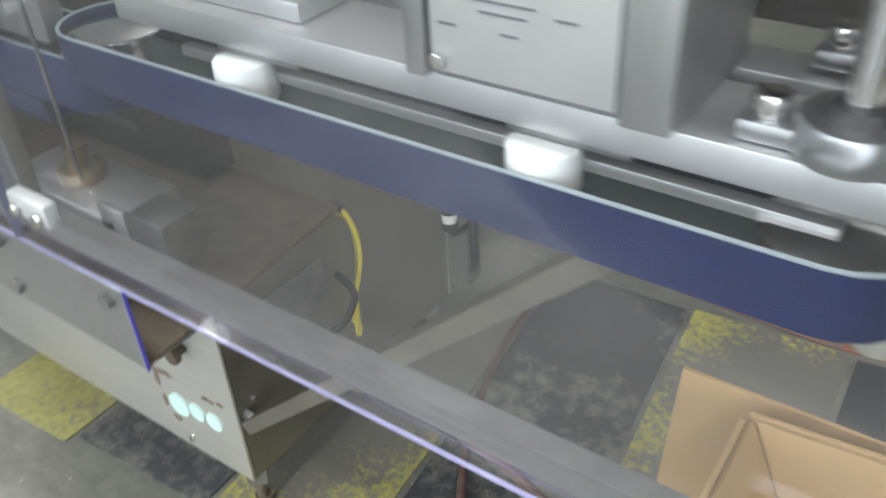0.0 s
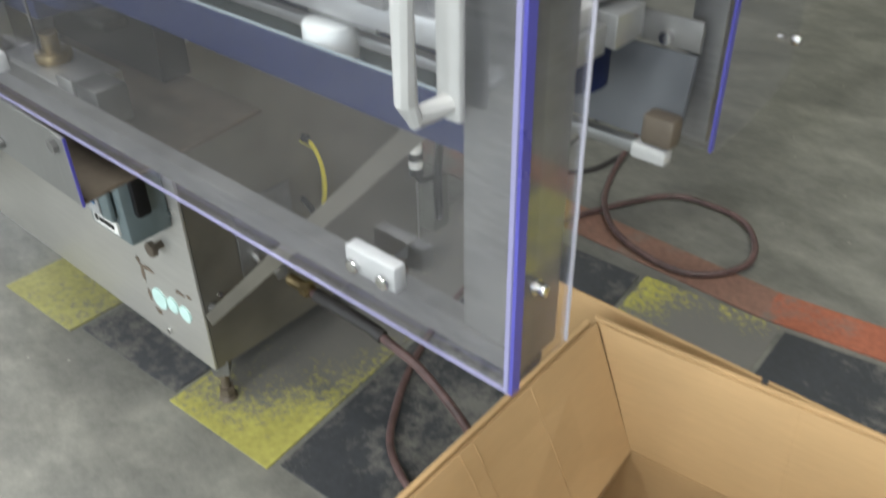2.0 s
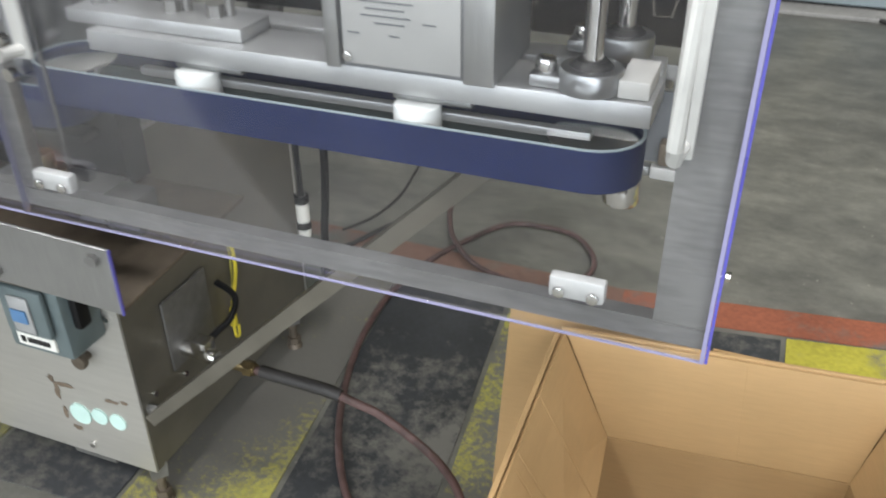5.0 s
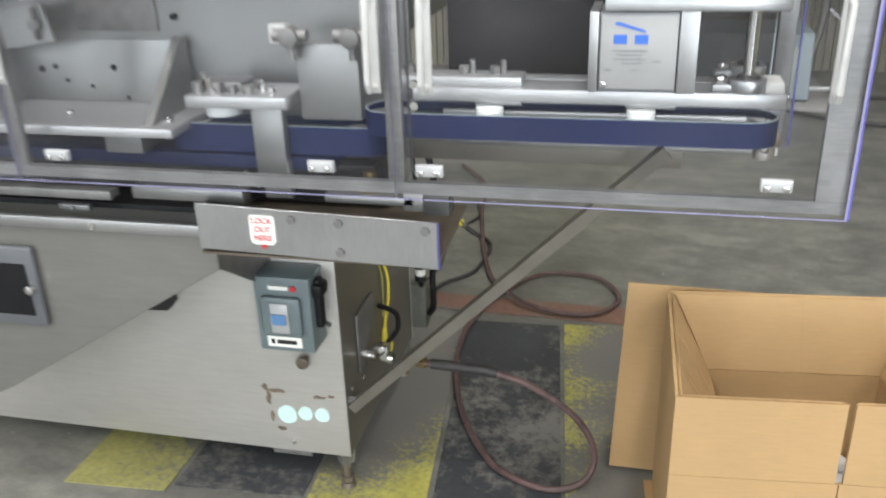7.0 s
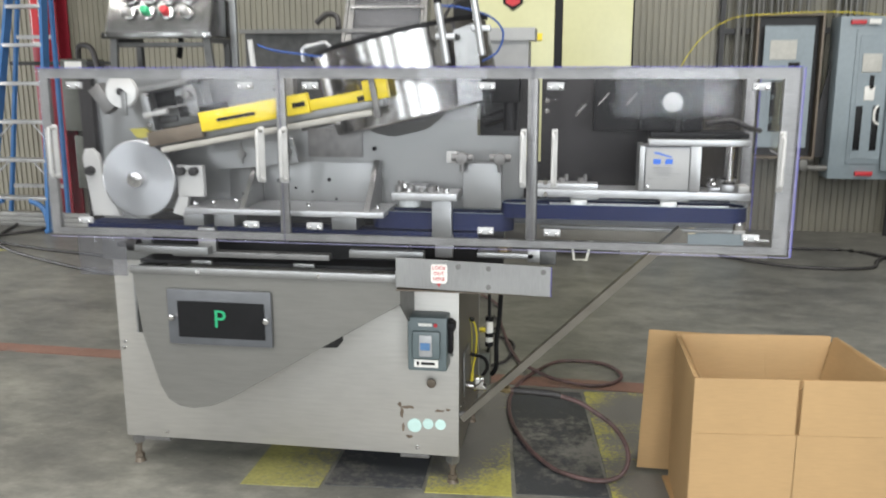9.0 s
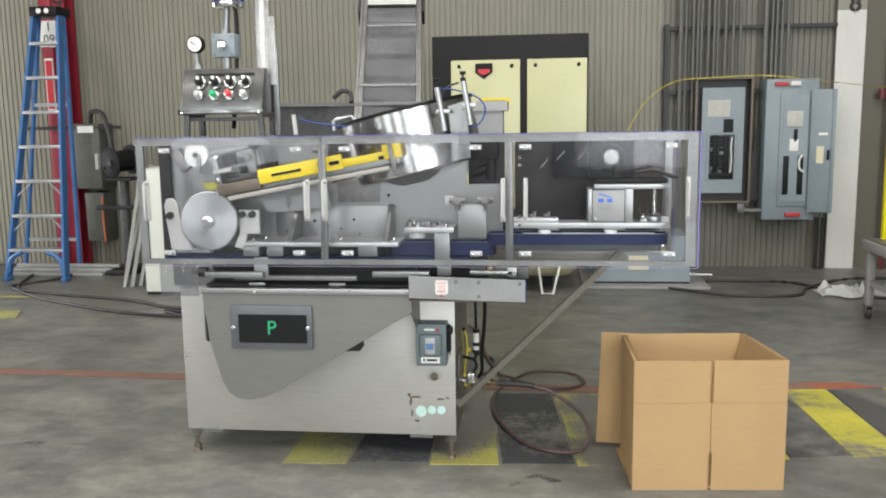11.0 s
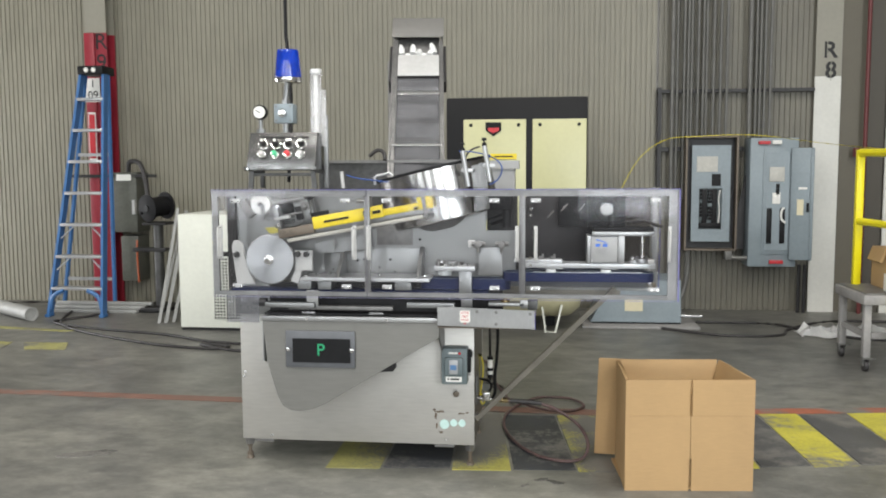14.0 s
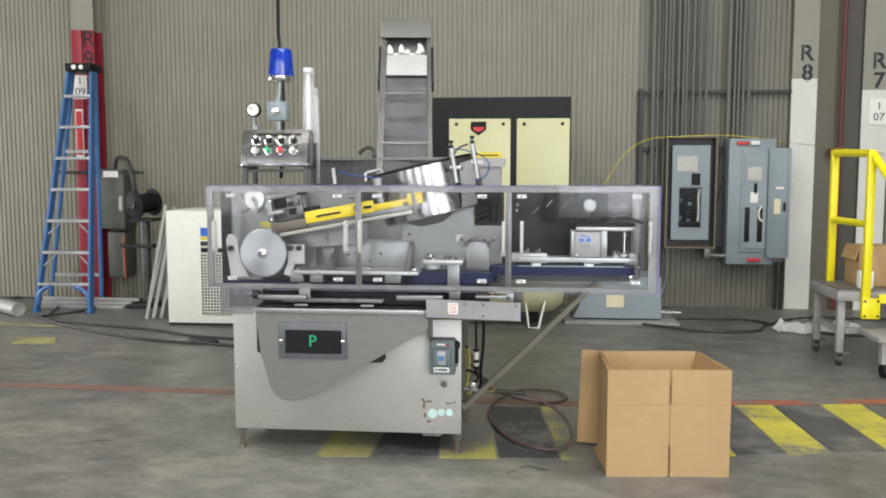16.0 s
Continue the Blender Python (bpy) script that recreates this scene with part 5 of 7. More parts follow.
CLIPS = ((-1.72, -1.247), (-1.074, -0.625), (-0.458, 0.0195))
for (x0, x1), hs, cs in zip(spans, HANDLES, CLIPS):
    d = part("guard_door", Mesh().box(x0, x1, GY - 0.010, GY - 0.004, GZ0 - 0.004, GZ1 + 0.0), CLEAR, mach, "clear polycarbonate guard door")
    for ox in (x1,):
        part("door_edge", Mesh().box(ox + 0.0003, ox + (0.0025 if ox > 0 else 0.0007), GY - 0.0105, GY - 0.0035, GZ0 - 0.004, GZ1), BLUE_EDGE if ox > 0 else DIM_EDGE, d, "blue tinted edge of the plastic")
        if ox < 0:
            continue
        part("door_bevel", Mesh().box(ox - 0.003, ox, GY - 0.0112, GY - 0.0104, GZ0 - 0.004, GZ1), LAVENDER, d)
    part("bottom_edge", Mesh().box(x0, x1, GY - 0.0099, GY - 0.0075, GZ0 - 0.0054, GZ0 - 0.0042), LAVENDER, d, "blue tinted edge of the plastic")
    for x in hs:
        hb = Mesh().box(x - 0.0075, x + 0.0075, GY - 0.0155, GY - 0.0103, 0.976, 1.121, 0.002)
        h = part("handle", hb, WHITE_METAL, d, "white metal pull handle")
    for x in cs:
        for z in (GZ0 + 0.044, GZ1 - 0.043):
            part("clip", Mesh().box(x - 0.0205, x + 0.0205, GY - 0.021, GY - 0.0105, z - 0.009, z + 0.0085, 0.002), PALE_STEEL, d)
            for s in (-1, 1):
                part("clip_screw", Mesh().cyl((x + s * 0.0125, GY - 0.021, z - 0.003), (x + s * 0.0125, GY - 0.025, z - 0.003), 0.0048, seg=12, bevel=0.0015), STEEL_BRIGHT, d)
for hx in [x for pair in HANDLES for x in pair]:
    part("pull", Mesh().tube([(hx, GY - 0.014, 0.985), (hx - 0.002, GY - 0.036, 0.985), (hx - 0.002, GY - 0.041, 0.994), (hx - 0.002, GY - 0.041, 1.102), (hx - 0.002, GY - 0.036, 1.112), (hx, GY - 0.014, 1.112)], 0.0054, seg=10, smooth=False), WHITE_METAL, mach, "bent metal pull bar")
for dx in (-0.499,):
    for z in (1.19, 1.165, 0.99, 0.96):
        part("hinge_bolt", Mesh().cyl((dx + 0.022, GY - 0.0103, z), (dx + 0.022, GY - 0.018, z), 0.006, seg=10), STEEL_BRIGHT, mach)
side = part("end_guard", Mesh().slab([(GY - 0.0034, GZ0 - 0.004), (0.285, GZ0 - 0.004), (0.285, 1.043), (0.530, 1.050), (0.530, GZ1), (GY - 0.004, GZ1)], "x", GX1 + 0.0005, GX1 + 0.0025), CLEAR, mach, "clear plastic end guard with a cut-out")
part("cutout_edge", Mesh().box(GX1 + 0.0006, GX1 + 0.0024, 0.2852, 0.2867, GZ0 - 0.004, 1.0425).slab([(0.2855, 1.0415), (0.530, 1.0485), (0.530, 1.0498), (0.2855, 1.0428)], "x", GX1 + 0.0006, GX1 + 0.0024), CLEAR_EDGE, side)
part("end_screw", Mesh().cyl((GX1 + 0.0026, 0.249, 0.880), (GX1 + 0.010, 0.249, 0.880), 0.0036, seg=12, bevel=0.001).cyl((GX1 + 0.0026, 0.249, 0.880), (GX1 + 0.0040, 0.249, 0.880), 0.0052, seg=14), STEEL_BRIGHT, side)
fin = part("inner_fin", Mesh().box(-0.503, -0.499, 0.2525, 0.281, GZ0 + 0.02, GZ1 - 0.03), CLEAR, gf, "narrow clear fin behind a guard post")
part("fin_edge", Mesh().box(-0.5031, -0.4989, 0.2812, 0.2825, GZ0 + 0.02, GZ1 - 0.03), GUNMETAL, fin)
rear = part("rear_guard", Mesh().box(-0.50, 0.077, 0.535, 0.541, 0.824, GZ1), CLEAR, mach, "clear plastic rear guard")
part("rear_post", Mesh().box(0.043, 0.071, 0.542, 0.562, 0.826, GZ1, 0.002), ALU_POST, rear)
ret = part("rear_return", Mesh().slab([(0.5415, 0.826), (0.600, 0.828), (0.668, 0.842), (0.668, GZ1), (0.5415, GZ1)], "x", 0.0800, 0.0825), CLEAR, mach, "clear plastic return at the rear")
part("return_screw", Mesh().cyl((0.0827, 0.655, 0.882), (0.090, 0.655, 0.882), 0.0045, seg=12, bevel=0.001), STEEL_BRIGHT, ret)
part("rear_edge", Mesh().box(0.0775, 0.0795, 0.535, 0.541, 0.824, GZ1), BLUE_EDGE, rear)
part("rear_bar", Mesh().box(-0.50, 0.028, 0.500, 0.5115, 0.820, 0.831, 0.002), STEEL, rear)
part("bar_tip", Mesh().box(0.0285, 0.059, 0.498, 0.5115, 0.819, 0.832, 0.002), WHITE_METAL, rear)
part("rear_clamp", Mesh().box(0.034, 0.062, 0.500, 0.518, 0.8325, 0.858, 0.004), BROWN_STEEL, rear)
part("rear_panel", Mesh().box(-0.505, -0.205, 0.575, 0.58, 0.925, 1.262, 0.002), SMOKE_PANEL, rear, "dark smoked rear panel")

part("smoked_sheet", Mesh().box(-0.2045, 0.042, 0.5755, 0.5795, 0.930, 1.262), BROWN_SHEET, rear, "smoked brown rear sheet")

# back plate and mechanism behind the two longer doors
plate = part("back_plate", Mesh().slab([(-1.843, 0.86), (-0.545, 0.86), (-0.545, 1.085), (-0.675, 1.085), (-0.675, 1.205), (-0.94, 1.145), (-1.18, 1.09), (-1.215, 1.235), (-1.843, 1.245)], "y", 0.462, 0.47, 0.001), STEEL, mach, "brushed stainless back plate")
part("plate_lap", Mesh().box(-1.40, -0.96, 0.456, 0.4612, 0.86, 1.005, 0.001), STEEL, plate)
part("plate_window", Mesh().box(-1.16, -1.0, 0.457, 0.4612, 1.02, 1.10, 0.002), STEEL_DULL, plate)
for x, z, r in ((-0.967, 1.045, 0.006), (-1.25, 0.95, 0.006), (-1.22, 0.955, 0.005), (-1.20, 0.93, 0.004), (-1.36, 0.91, 0.004), (-1.33, 0.92, 0.004), (-1.10, 0.955, 0.006), (-1.08, 0.90, 0.004), (-1.15, 0.92, 0.004), (-1.62, 1.15, 0.005)):
    part("bolt_hole", Mesh().cyl((x, 0.4625, z), (x, 0.454, z), r, seg=10), BLACK, plate)
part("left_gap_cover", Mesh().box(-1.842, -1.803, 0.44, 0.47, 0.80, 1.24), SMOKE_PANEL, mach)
wheel = part("disc_wheel", Mesh().turn([(0.020, 0.0), (0.104, 0.0), (0.108, 0.003), (0.108, 0.013), (0.104, 0.016), (0.03, 0.016)], Matrix.Translation((-1.604, 0.322, 0.967)) @ Euler((radians(90), 0, 0)).to_matrix().to_4x4(), 56), ALU_DISC, mach, "large turned aluminium disc wheel")
part("hub", Mesh().cyl((-1.604, 0.306, 0.967), (-1.604, 0.284, 0.967), 0.022, seg=24, bevel=0.003).cyl((-1.604, 0.286, 0.967), (-1.604, 0.262, 0.967), 0.011, seg=16), STEEL_BRIGHT, wheel)
part("axle", Mesh().cyl((-1.604, 0.322, 0.967), (-1.604, 0.462, 0.967), 0.02, seg=16), DARK_STEEL, wheel)
brk = part("wheel_bracket", Mesh().slab([(-1.785, 1.02), (-1.775, 1.045), (-1.755, 1.048), (-1.735, 1.03), (-1.728, 0.98), (-1.70, 0.90), (-1.682, 0.856), (-1.765, 0.856)], "y", 0.335, 0.350, 0.002), WHITE_METAL, mach, "white machined bracket plate")
part("bracket_bolt", Mesh().cyl((-1.76, 0.335, 0.985), (-1.76, 0.32, 0.985), 0.014, seg=6), DARK_STEEL, brk)
wp = part("stop_block", Mesh().box(-1.498, -1.422, 0.325, 0.345, 0.918, 1.005, 0.002), WHITE_METAL, mach, "white block with two clamp screws")
part("block_arm", Mesh().slab([(-1.52, 0.87), (-1.495, 0.93), (-1.47, 0.918), (-1.485, 0.86)], "y", 0.33, 0.345), WHITE_METAL, wp)
for x in (-1.482, -1.444):
    part("clamp_screw", Mesh().cyl((x, 0.325, 0.99), (x, 0.303, 0.99), 0.012, seg=14, bevel=0.002), DARK_STEEL, wp)
sw2 = part("small_wheel", Mesh().turn([(0.012, 0.0), (0.042, 0.0), (0.044, 0.003), (0.044, 0.02), (0.03, 0.022)], Matrix.Translation((-1.647, 0.345, 1.205)) @ Euler((radians(90), 0, 0)).to_matrix().to_4x4(), 30), WHITE_PLASTIC, mach, "small white plastic wheel")
part("wheel_hub", Mesh().cyl((-1.647, 0.35, 1.205), (-1.647, 0.318, 1.205), 0.010, seg=14), DARK_STEEL, sw2)
part("wheel_arm", Mesh().box(-0.007, 0.007, -0.004, 0.004, -0.065, 0.0, 0.001, Matrix.Translation((-1.635, 0.318, 1.205))), STEEL, sw2)
part("sensor_block", Mesh().box(-0.02, 0.02, -0.02, 0.02, -0.04, 0.04, 0.003, Matrix.Translation((-1.715, 0.36, 1.185)) @ Euler((0, radians(-35), 0)).to_matrix().to_4x4()), STEEL_DULL, mach)
part("hoop", Mesh().cyl((-1.60, 0.43, 1.06), (-1.60, 0.455, 1.06), 0.045, seg=28), STEEL, mach)

# tilted feed rail: yellow guides, white rod, carriage
TILT = Matrix.Translation((-1.405, 0.0, 1.125)) @ Euler((0, radians(-10.2), 0)).to_matrix().to_4x4()
rail = part("feed_rail", Mesh().box(-0.19, 0.50, 0.3090, 0.3640, -0.045, -0.012, 0.003, TILT), STEEL, mach, "tilted stainless feed rail")
part("yellow_guide", Mesh().box(0.0, 0.3090, 0.2860, 0.3080, -0.026, 0.026, 0.003, TILT), YELLOW, rail, "yellow plastic guide block")
part("yellow_guide", Mesh().box(0.3090, 0.46, 0.2920, 0.3080, -0.022, 0.006, 0.002, TILT), YELLOW, rail, "yellow plastic guide block")
part("yellow_guide", Mesh().box(0.46, 0.525, 0.2820, 0.3080, -0.024, 0.028, 0.003, TILT), YELLOW, rail, "yellow plastic guide block")
part("guide_slot", Mesh().box(0.05, 0.16, 0.2835, 0.2855, -0.006, 0.003, 0, TILT), BLACK, rail)
part("guide_slot", Mesh().box(0.265, 0.30, 0.2835, 0.2855, -0.007, 0.006, 0, TILT).box(0.44, 0.462, 0.2890, 0.2915, -0.02, -0.008, 0, TILT), BLACK, rail)
part("guide_post", Mesh().box(0.482, 0.497, 0.2690, 0.2810, -0.07, 0.05, 0.002, TILT), STEEL_DULL, rail)
part("guide_clamp", Mesh().box(0.225, 0.242, 0.2760, 0.2855, -0.012, 0.014, 0.002, TILT), BLACK, rail)
part("white_rod", Mesh().box(-0.125, 0.475, 0.2790, 0.2990, -0.062, -0.046, 0.004, TILT), WEAR_STRIP, rail, "greyed off-white wear strip")
part("brown_chain", Mesh().box(-0.16, 0.0, 0.2900, 0.3080, -0.04, 0.0, 0.003, TILT), BROWN_STEEL, rail)
part("tip_guide", Mesh().slab([(-1.630, 1.103), (-1.585, 1.106), (-1.558, 1.082), (-1.575, 1.074), (-1.612, 1.080)], "y", 0.326, 0.345, 0.001), OLIVE, rail, "olive yellow plastic tip guide")
carr = part("carriage", Mesh().box(-0.178, -0.012, 0.375, 0.43, 0.004, 0.118, 0.003, TILT), STEEL, mach, "sliding steel head with clamps over the rail")
part("carriage_plate", Mesh().box(-0.180, 0.030, 0.338, 0.374, 0.108, 0.126, 0.002, TILT), STEEL_X, carr)
part("carriage_plate", Mesh().box(-0.180, -0.156, 0.338, 0.374, 0.002, 0.107, 0.002, TILT), STEEL, carr)
part("carriage_plate", Mesh().box(-0.155, -0.050, 0.345, 0.374, 0.052, 0.060, 0.001, TILT), STEEL_DULL, carr)
part("carriage_window", Mesh().box(-0.150, -0.094, 0.366, 0.3745, 0.061, 0.104, 0.002, TILT), BLACK, carr)
part("carriage_window", Mesh().box(-0.090, -0.052, 0.366, 0.3745, 0.024, 0.084, 0.002, TILT), DARK_STEEL, carr)
part("carriage_slot", Mesh().box(-0.152, -0.10, 0.368, 0.3745, 0.016, 0.034, 0.002, TILT), GUNMETAL, carr)
part("carriage_post", Mesh().box(-0.047, -0.016, 0.334, 0.374, 0.016, 0.107, 0.003, TILT), STEEL, carr)
part("post_cap", Mesh().box(-0.052, -0.011, 0.330, 0.340, 0.062, 0.096, 0.004, TILT), STEEL_DULL, carr)
part("white_tab", Mesh().box(-0.174, -0.104, 0.320, 0.3375, 0.040, 0.053, 0.002, TILT), WHITE_METAL, carr)
part("clamp_knob", Mesh().cyl((-1.451, 0.330, 1.196), (-1.451, 0.306, 1.196), 0.012, seg=14, bevel=0.002), STEEL_DULL, carr)
part("clamp_knob", Mesh().cyl((-1.424, 0.338, 1.237), (-1.424, 0.312, 1.237), 0.013, seg=8, bevel=0.003).cyl((-1.45, 0.322, 1.232), (-1.395, 0.322, 1.243), 0.005, seg=8), DARK_STEEL, carr)
part("carriage_bolt", Mesh().cyl((-1.575, 0.338, 1.196), (-1.575, 0.330, 1.196), 0.006, seg=6).cyl((-1.571, 0.338, 1.115), (-1.571, 0.330, 1.115), 0.006, seg=6), STEEL_BRIGHT, carr)
part("side_bar", Mesh().box(-0.018, 0.06, 0.34, 0.36, 0.028, 0.045, 0.002, TILT), BLACK, carr)
part("rail_hanger", Mesh().slab([(-1.43, 1.03), (-1.185, 1.075), (-1.17, 1.01), (-1.28, 0.995), (-1.42, 0.985)], "y", 0.40, 0.408, 0.001), STEEL, mach)
for x, z in ((-1.335, 1.05), (-1.20, 1.06)):
    part("hanger_bolt", Mesh().cyl((x, 0.40, z - 0.02), (x, 0.39, z - 0.02), 0.012, seg=6).cyl((x, 0.393, z - 0.045), (x, 0.393, z + 0.01), 0.004, seg=8), STEEL_DULL, mach)
part("air_fitting", Mesh().cyl((-1.235, 0.40, 1.215), (-1.18, 0.40, 1.215), 0.008, seg=10).box(-1.205, -1.175, 0.39, 0.43, 1.18, 1.24, 0.002), STEEL_DULL, mach)

# shelf with gussets
shelf = part("shelf", Mesh().box(-1.466, -0.905, 0.288, 0.455, 0.876, 0.892, 0.002), ALU, mach, "aluminium shelf with triangular gussets")
for x in (-1.305, -0.955):
    part("gusset", Mesh().slab([(0.302, 0.892), (0.455, 0.892), (0.455, 1.01), (0.435, 1.015)], "x", x - 0.008, x + 0.008, 0.001), STEEL, shelf)
for x, y in ((-1.45, 0.33), (-1.41, 0.36), (-1.36, 0.40), (-1.13, 0.35), (-0.93, 0.33)):
    part("shelf_screw", Mesh().cyl((x, y, 0.892), (x, y, 0.903), 0.007, seg=10, bevel=0.002), STEEL_BRIGHT, shelf)
for x0, x1 in ((-1.49, -1.43), (-1.40, -1.34), (-1.06, -0.99)):
    part("shelf_block", Mesh().box(x0, x1, 0.33, 0.42, 0.835, 0.8755, 0.002), STEEL, shelf)
jig = part("clamp_plate", Mesh().box(-0.888, -0.712, 0.315, 0.42, 0.922, 0.942, 0.002), ALU, mach, "aluminium clamp plate crowded with screws")
rj = random.Random(9)
for i in range(14):
    x, y = -0.875 + 0.15 * rj.random(), 0.33 + 0.07 * rj.random()
    hgt = 0.008 + 0.018 * rj.random() * (1.2 if x < -0.80 else 0.5)
    part("plate_screw", Mesh().cyl((x, y, 0.942), (x, y, 0.942 + hgt), 0.006 + 0.004 * rj.random(), seg=8), STEEL_DULL if i % 3 else STEEL_BRIGHT, jig)
part("plate_block", Mesh().box(-0.865, -0.80, 0.345, 0.40, 0.942, 0.958, 0.002), STEEL, jig)
part("plate_roller", Mesh().cyl((-0.848, 0.37, 0.90), (-0.848, 0.37, 0.922), 0.03, seg=20), ROLLER, jig)
part("clamp_post", Mesh().box(-0.782, -0.728, 0.330, 0.350, 0.80, 0.9215, 0.002), STEEL, mach)
tp = part("tension_plate", Mesh().box(-0.700, -0.597, 0.345, 0.365, 0.900, 1.022, 0.003), STEEL, mach, "pale grey tension plate with clamp knobs")
for x in (-0.70, -0.60):
    part("knob", Mesh().cyl((x, 0.345, 1.035), (x, 0.315, 1.035), 0.016, seg=14, bevel=0.003).cyl((x - 0.028, 0.332, 1.037), (x + 0.028, 0.332, 1.037), 0.010, seg=12).cyl((x, 0.33, 1.02), (x, 0.33, 1.0), 0.006, seg=8), STEEL_DULL, tp)
part("knob_plate", Mesh().box(-0.745, -0.715, 0.35, 0.372, 1.02, 1.05, 0.002), WHITE_METAL, tp)


# belts: loops with thickness round two upright pulleys
def belt_loop(name, x0, x1, y0, y1, z0, z1, label):
    r, n, pts = (y1 - y0) / 2, 10, []
    cy = (y0 + y1) / 2
    for i in range(n + 1):
        a = -math.pi / 2 + math.pi * i / n
        pts.append((x1 - r + r * math.cos(a), cy + r * math.sin(a)))
    for i in range(n + 1):
        a = math.pi / 2 + math.pi * i / n
        pts.append((x0 + r + r * math.cos(a), cy + r * math.sin(a)))
    inner = []
    k = (r - 0.003) / r
    for i, (x, y) in enumerate(pts):
        cx = x1 - r if i <= n else x0 + r
        inner.append((cx + (x - cx) * k, cy + (y - cy) * k))
    bl = part(name, Mesh().ring(pts, inner, "z", z0, z1), BELT, mach, label)
    part("belt_top_edge", Mesh().ring(pts, inner, "z", z1 + 0.0003, z1 + 0.0012), GREY_BLUE, bl)
    for cx in (x0 + r, x1 - r):
        part("pulley", Mesh().cyl((cx, cy, z0 + 0.001), (cx, cy, z1 - 0.004), r - 0.0035, seg=28, bevel=0.002), STEEL_BRIGHT, bl)
    part("belt_back", Mesh().box(x0 + r, x1 - r, cy - 0.002, cy + 0.002, z0 + 0.002, z1 - 0.006), BELT_DARK, bl)
    return bl


belt = belt_loop("gripper_belt", -0.600, 0.036, 0.336, 0.424, 0.878, 0.916, "navy blue gripper belt on upright pulleys")
for x in (-0.415, -0.185):
    part("roller", Mesh().cyl((x + 0.022, 0.362, 0.898), (x + 0.022, 0.362, 0.9265), 0.0215, seg=22, bevel=0.002), ROLLER, belt, "white nylon roller")
    part("roller_tab", Mesh().box(x - 0.002, x + 0.072, 0.362, 0.405, 0.927, 0.933, 0.001), STEEL, belt)
belt_loop("gripper_belt", -0.50, 0.010, 0.446, 0.508, 0.880, 0.915, "navy blue gripper belt on upright pulleys")
under = part("belt_bed", Mesh().slab([(0.512, 0.832), (0.516, 0.832), (0.529, 0.902), (0.525, 0.902)], "x", -0.60, 0.060), SLATE, mach, "dark steel backing sheet behind a belt")
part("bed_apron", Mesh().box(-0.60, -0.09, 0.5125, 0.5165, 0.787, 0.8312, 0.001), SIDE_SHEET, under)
part("bed_upstand", Mesh().box(-0.45, 0.060, 0.5285, 0.5325, 0.9035, 0.928, 0.001), STEEL_DULL, under)
part("bed_screw", Mesh().cyl((0.033, 0.5283, 0.911), (0.033, 0.522, 0.911), 0.005, seg=10), STEEL_BRIGHT, under)
belt_loop("gripper_belt", -0.955, -0.565, 0.352, 0.424, 0.838, 0.885, "navy blue gripper belt on upright pulleys")
part("conveyor_belt", Mesh().box(-1.80, -0.66, 0.355, 0.43, 0.808, 0.832, 0.004), BELT, mach, "flat navy blue conveyor belt")
top = part("belt_rail", Mesh().box(-0.515, 0.040, 0.357, 0.425, 0.9335, 0.954, 0.0015), ALU, mach, "thick milled aluminium belt rail")
part("under_rail", Mesh().box(-0.47, -0.01, 0.372, 0.382, 0.908, 0.916, 0.001), ALU, top)
part("rail_plate", Mesh().box(-0.55, -0.345, 0.372, 0.425, 0.9545, 0.968, 0.0015), ALU, top)
part("rear_rail", Mesh().box(-0.505, 0.033, 0.450, 0.487, 0.925, 0.950, 0.0015), ALU, top)
for x in (-0.53, -0.44, -0.39):
    part("rail_screw", Mesh().cyl((x, 0.40, 0.968), (x, 0.40, 0.98), 0.009, seg=6).cyl((x + 0.012, 0.408, 0.968), (x + 0.012, 0.408, 0.988), 0.005, seg=8), STEEL_DULL, top)
HX = -0.017
ph = part("print_head", Mesh().box(-0.2120 + HX, -0.0990 + HX, 0.352, 0.45, 0.9545, 1.070, 0.003), HEAD, mach, "boxy stainless head with a printed plate")
for x0, x1 in ((-0.226, -0.2125), (-0.0985, -0.072)):
    part("head_side", Mesh().box(x0 + HX, x1 + HX, 0.347, 0.455, 0.9545, 1.072, 0.001), STEEL_X, ph)
part("head_plate", Mesh().box(-0.2090 + HX, -0.1010 + HX, 0.3485, 0.3515, 0.960, 1.066, 0.001), BIN_GREY, ph)
part("head_screw", Mesh().cyl((-0.204 + HX, 0.3485, 0.967), (-0.204 + HX, 0.344, 0.967), 0.0045, seg=12, bevel=0.001), STEEL_BRIGHT, ph)
for x0 in (-0.191, -0.161):
    part("blue_print", Mesh().box(x0 + HX, x0 + HX + 0.019, 0.3475, 0.3483, 1.026, 1.039), BLUE_MARK, ph, "blue printed mark")
part("blue_stroke", Mesh().slab([(-0.191 + HX, 1.054), (-0.186 + HX, 1.058), (-0.145 + HX, 1.045), (-0.147 + HX, 1.042)], "y", 0.3475, 0.3483), BLUE_MARK, ph)
for z, x0, x1 in ((1.016, -0.192, -0.142), (1.010, -0.186, -0.150), (1.004, -0.190, -0.145), (0.998, -0.178, -0.150), (1.001, -0.134, -0.122), (0.988, -0.203, -0.192), (0.988, -0.165, -0.155)):
    part("print_bar", Mesh().box(x0 + HX, x1 + HX, 0.3477, 0.3483, z - 0.0007, z + 0.0006), SLATE, ph)
tr = part("top_rail", Mesh().box(-0.222, 0.030, 0.345, 0.369, 1.0725, 1.089, 0.002), ALU, mach, "aluminium top rail over the head")
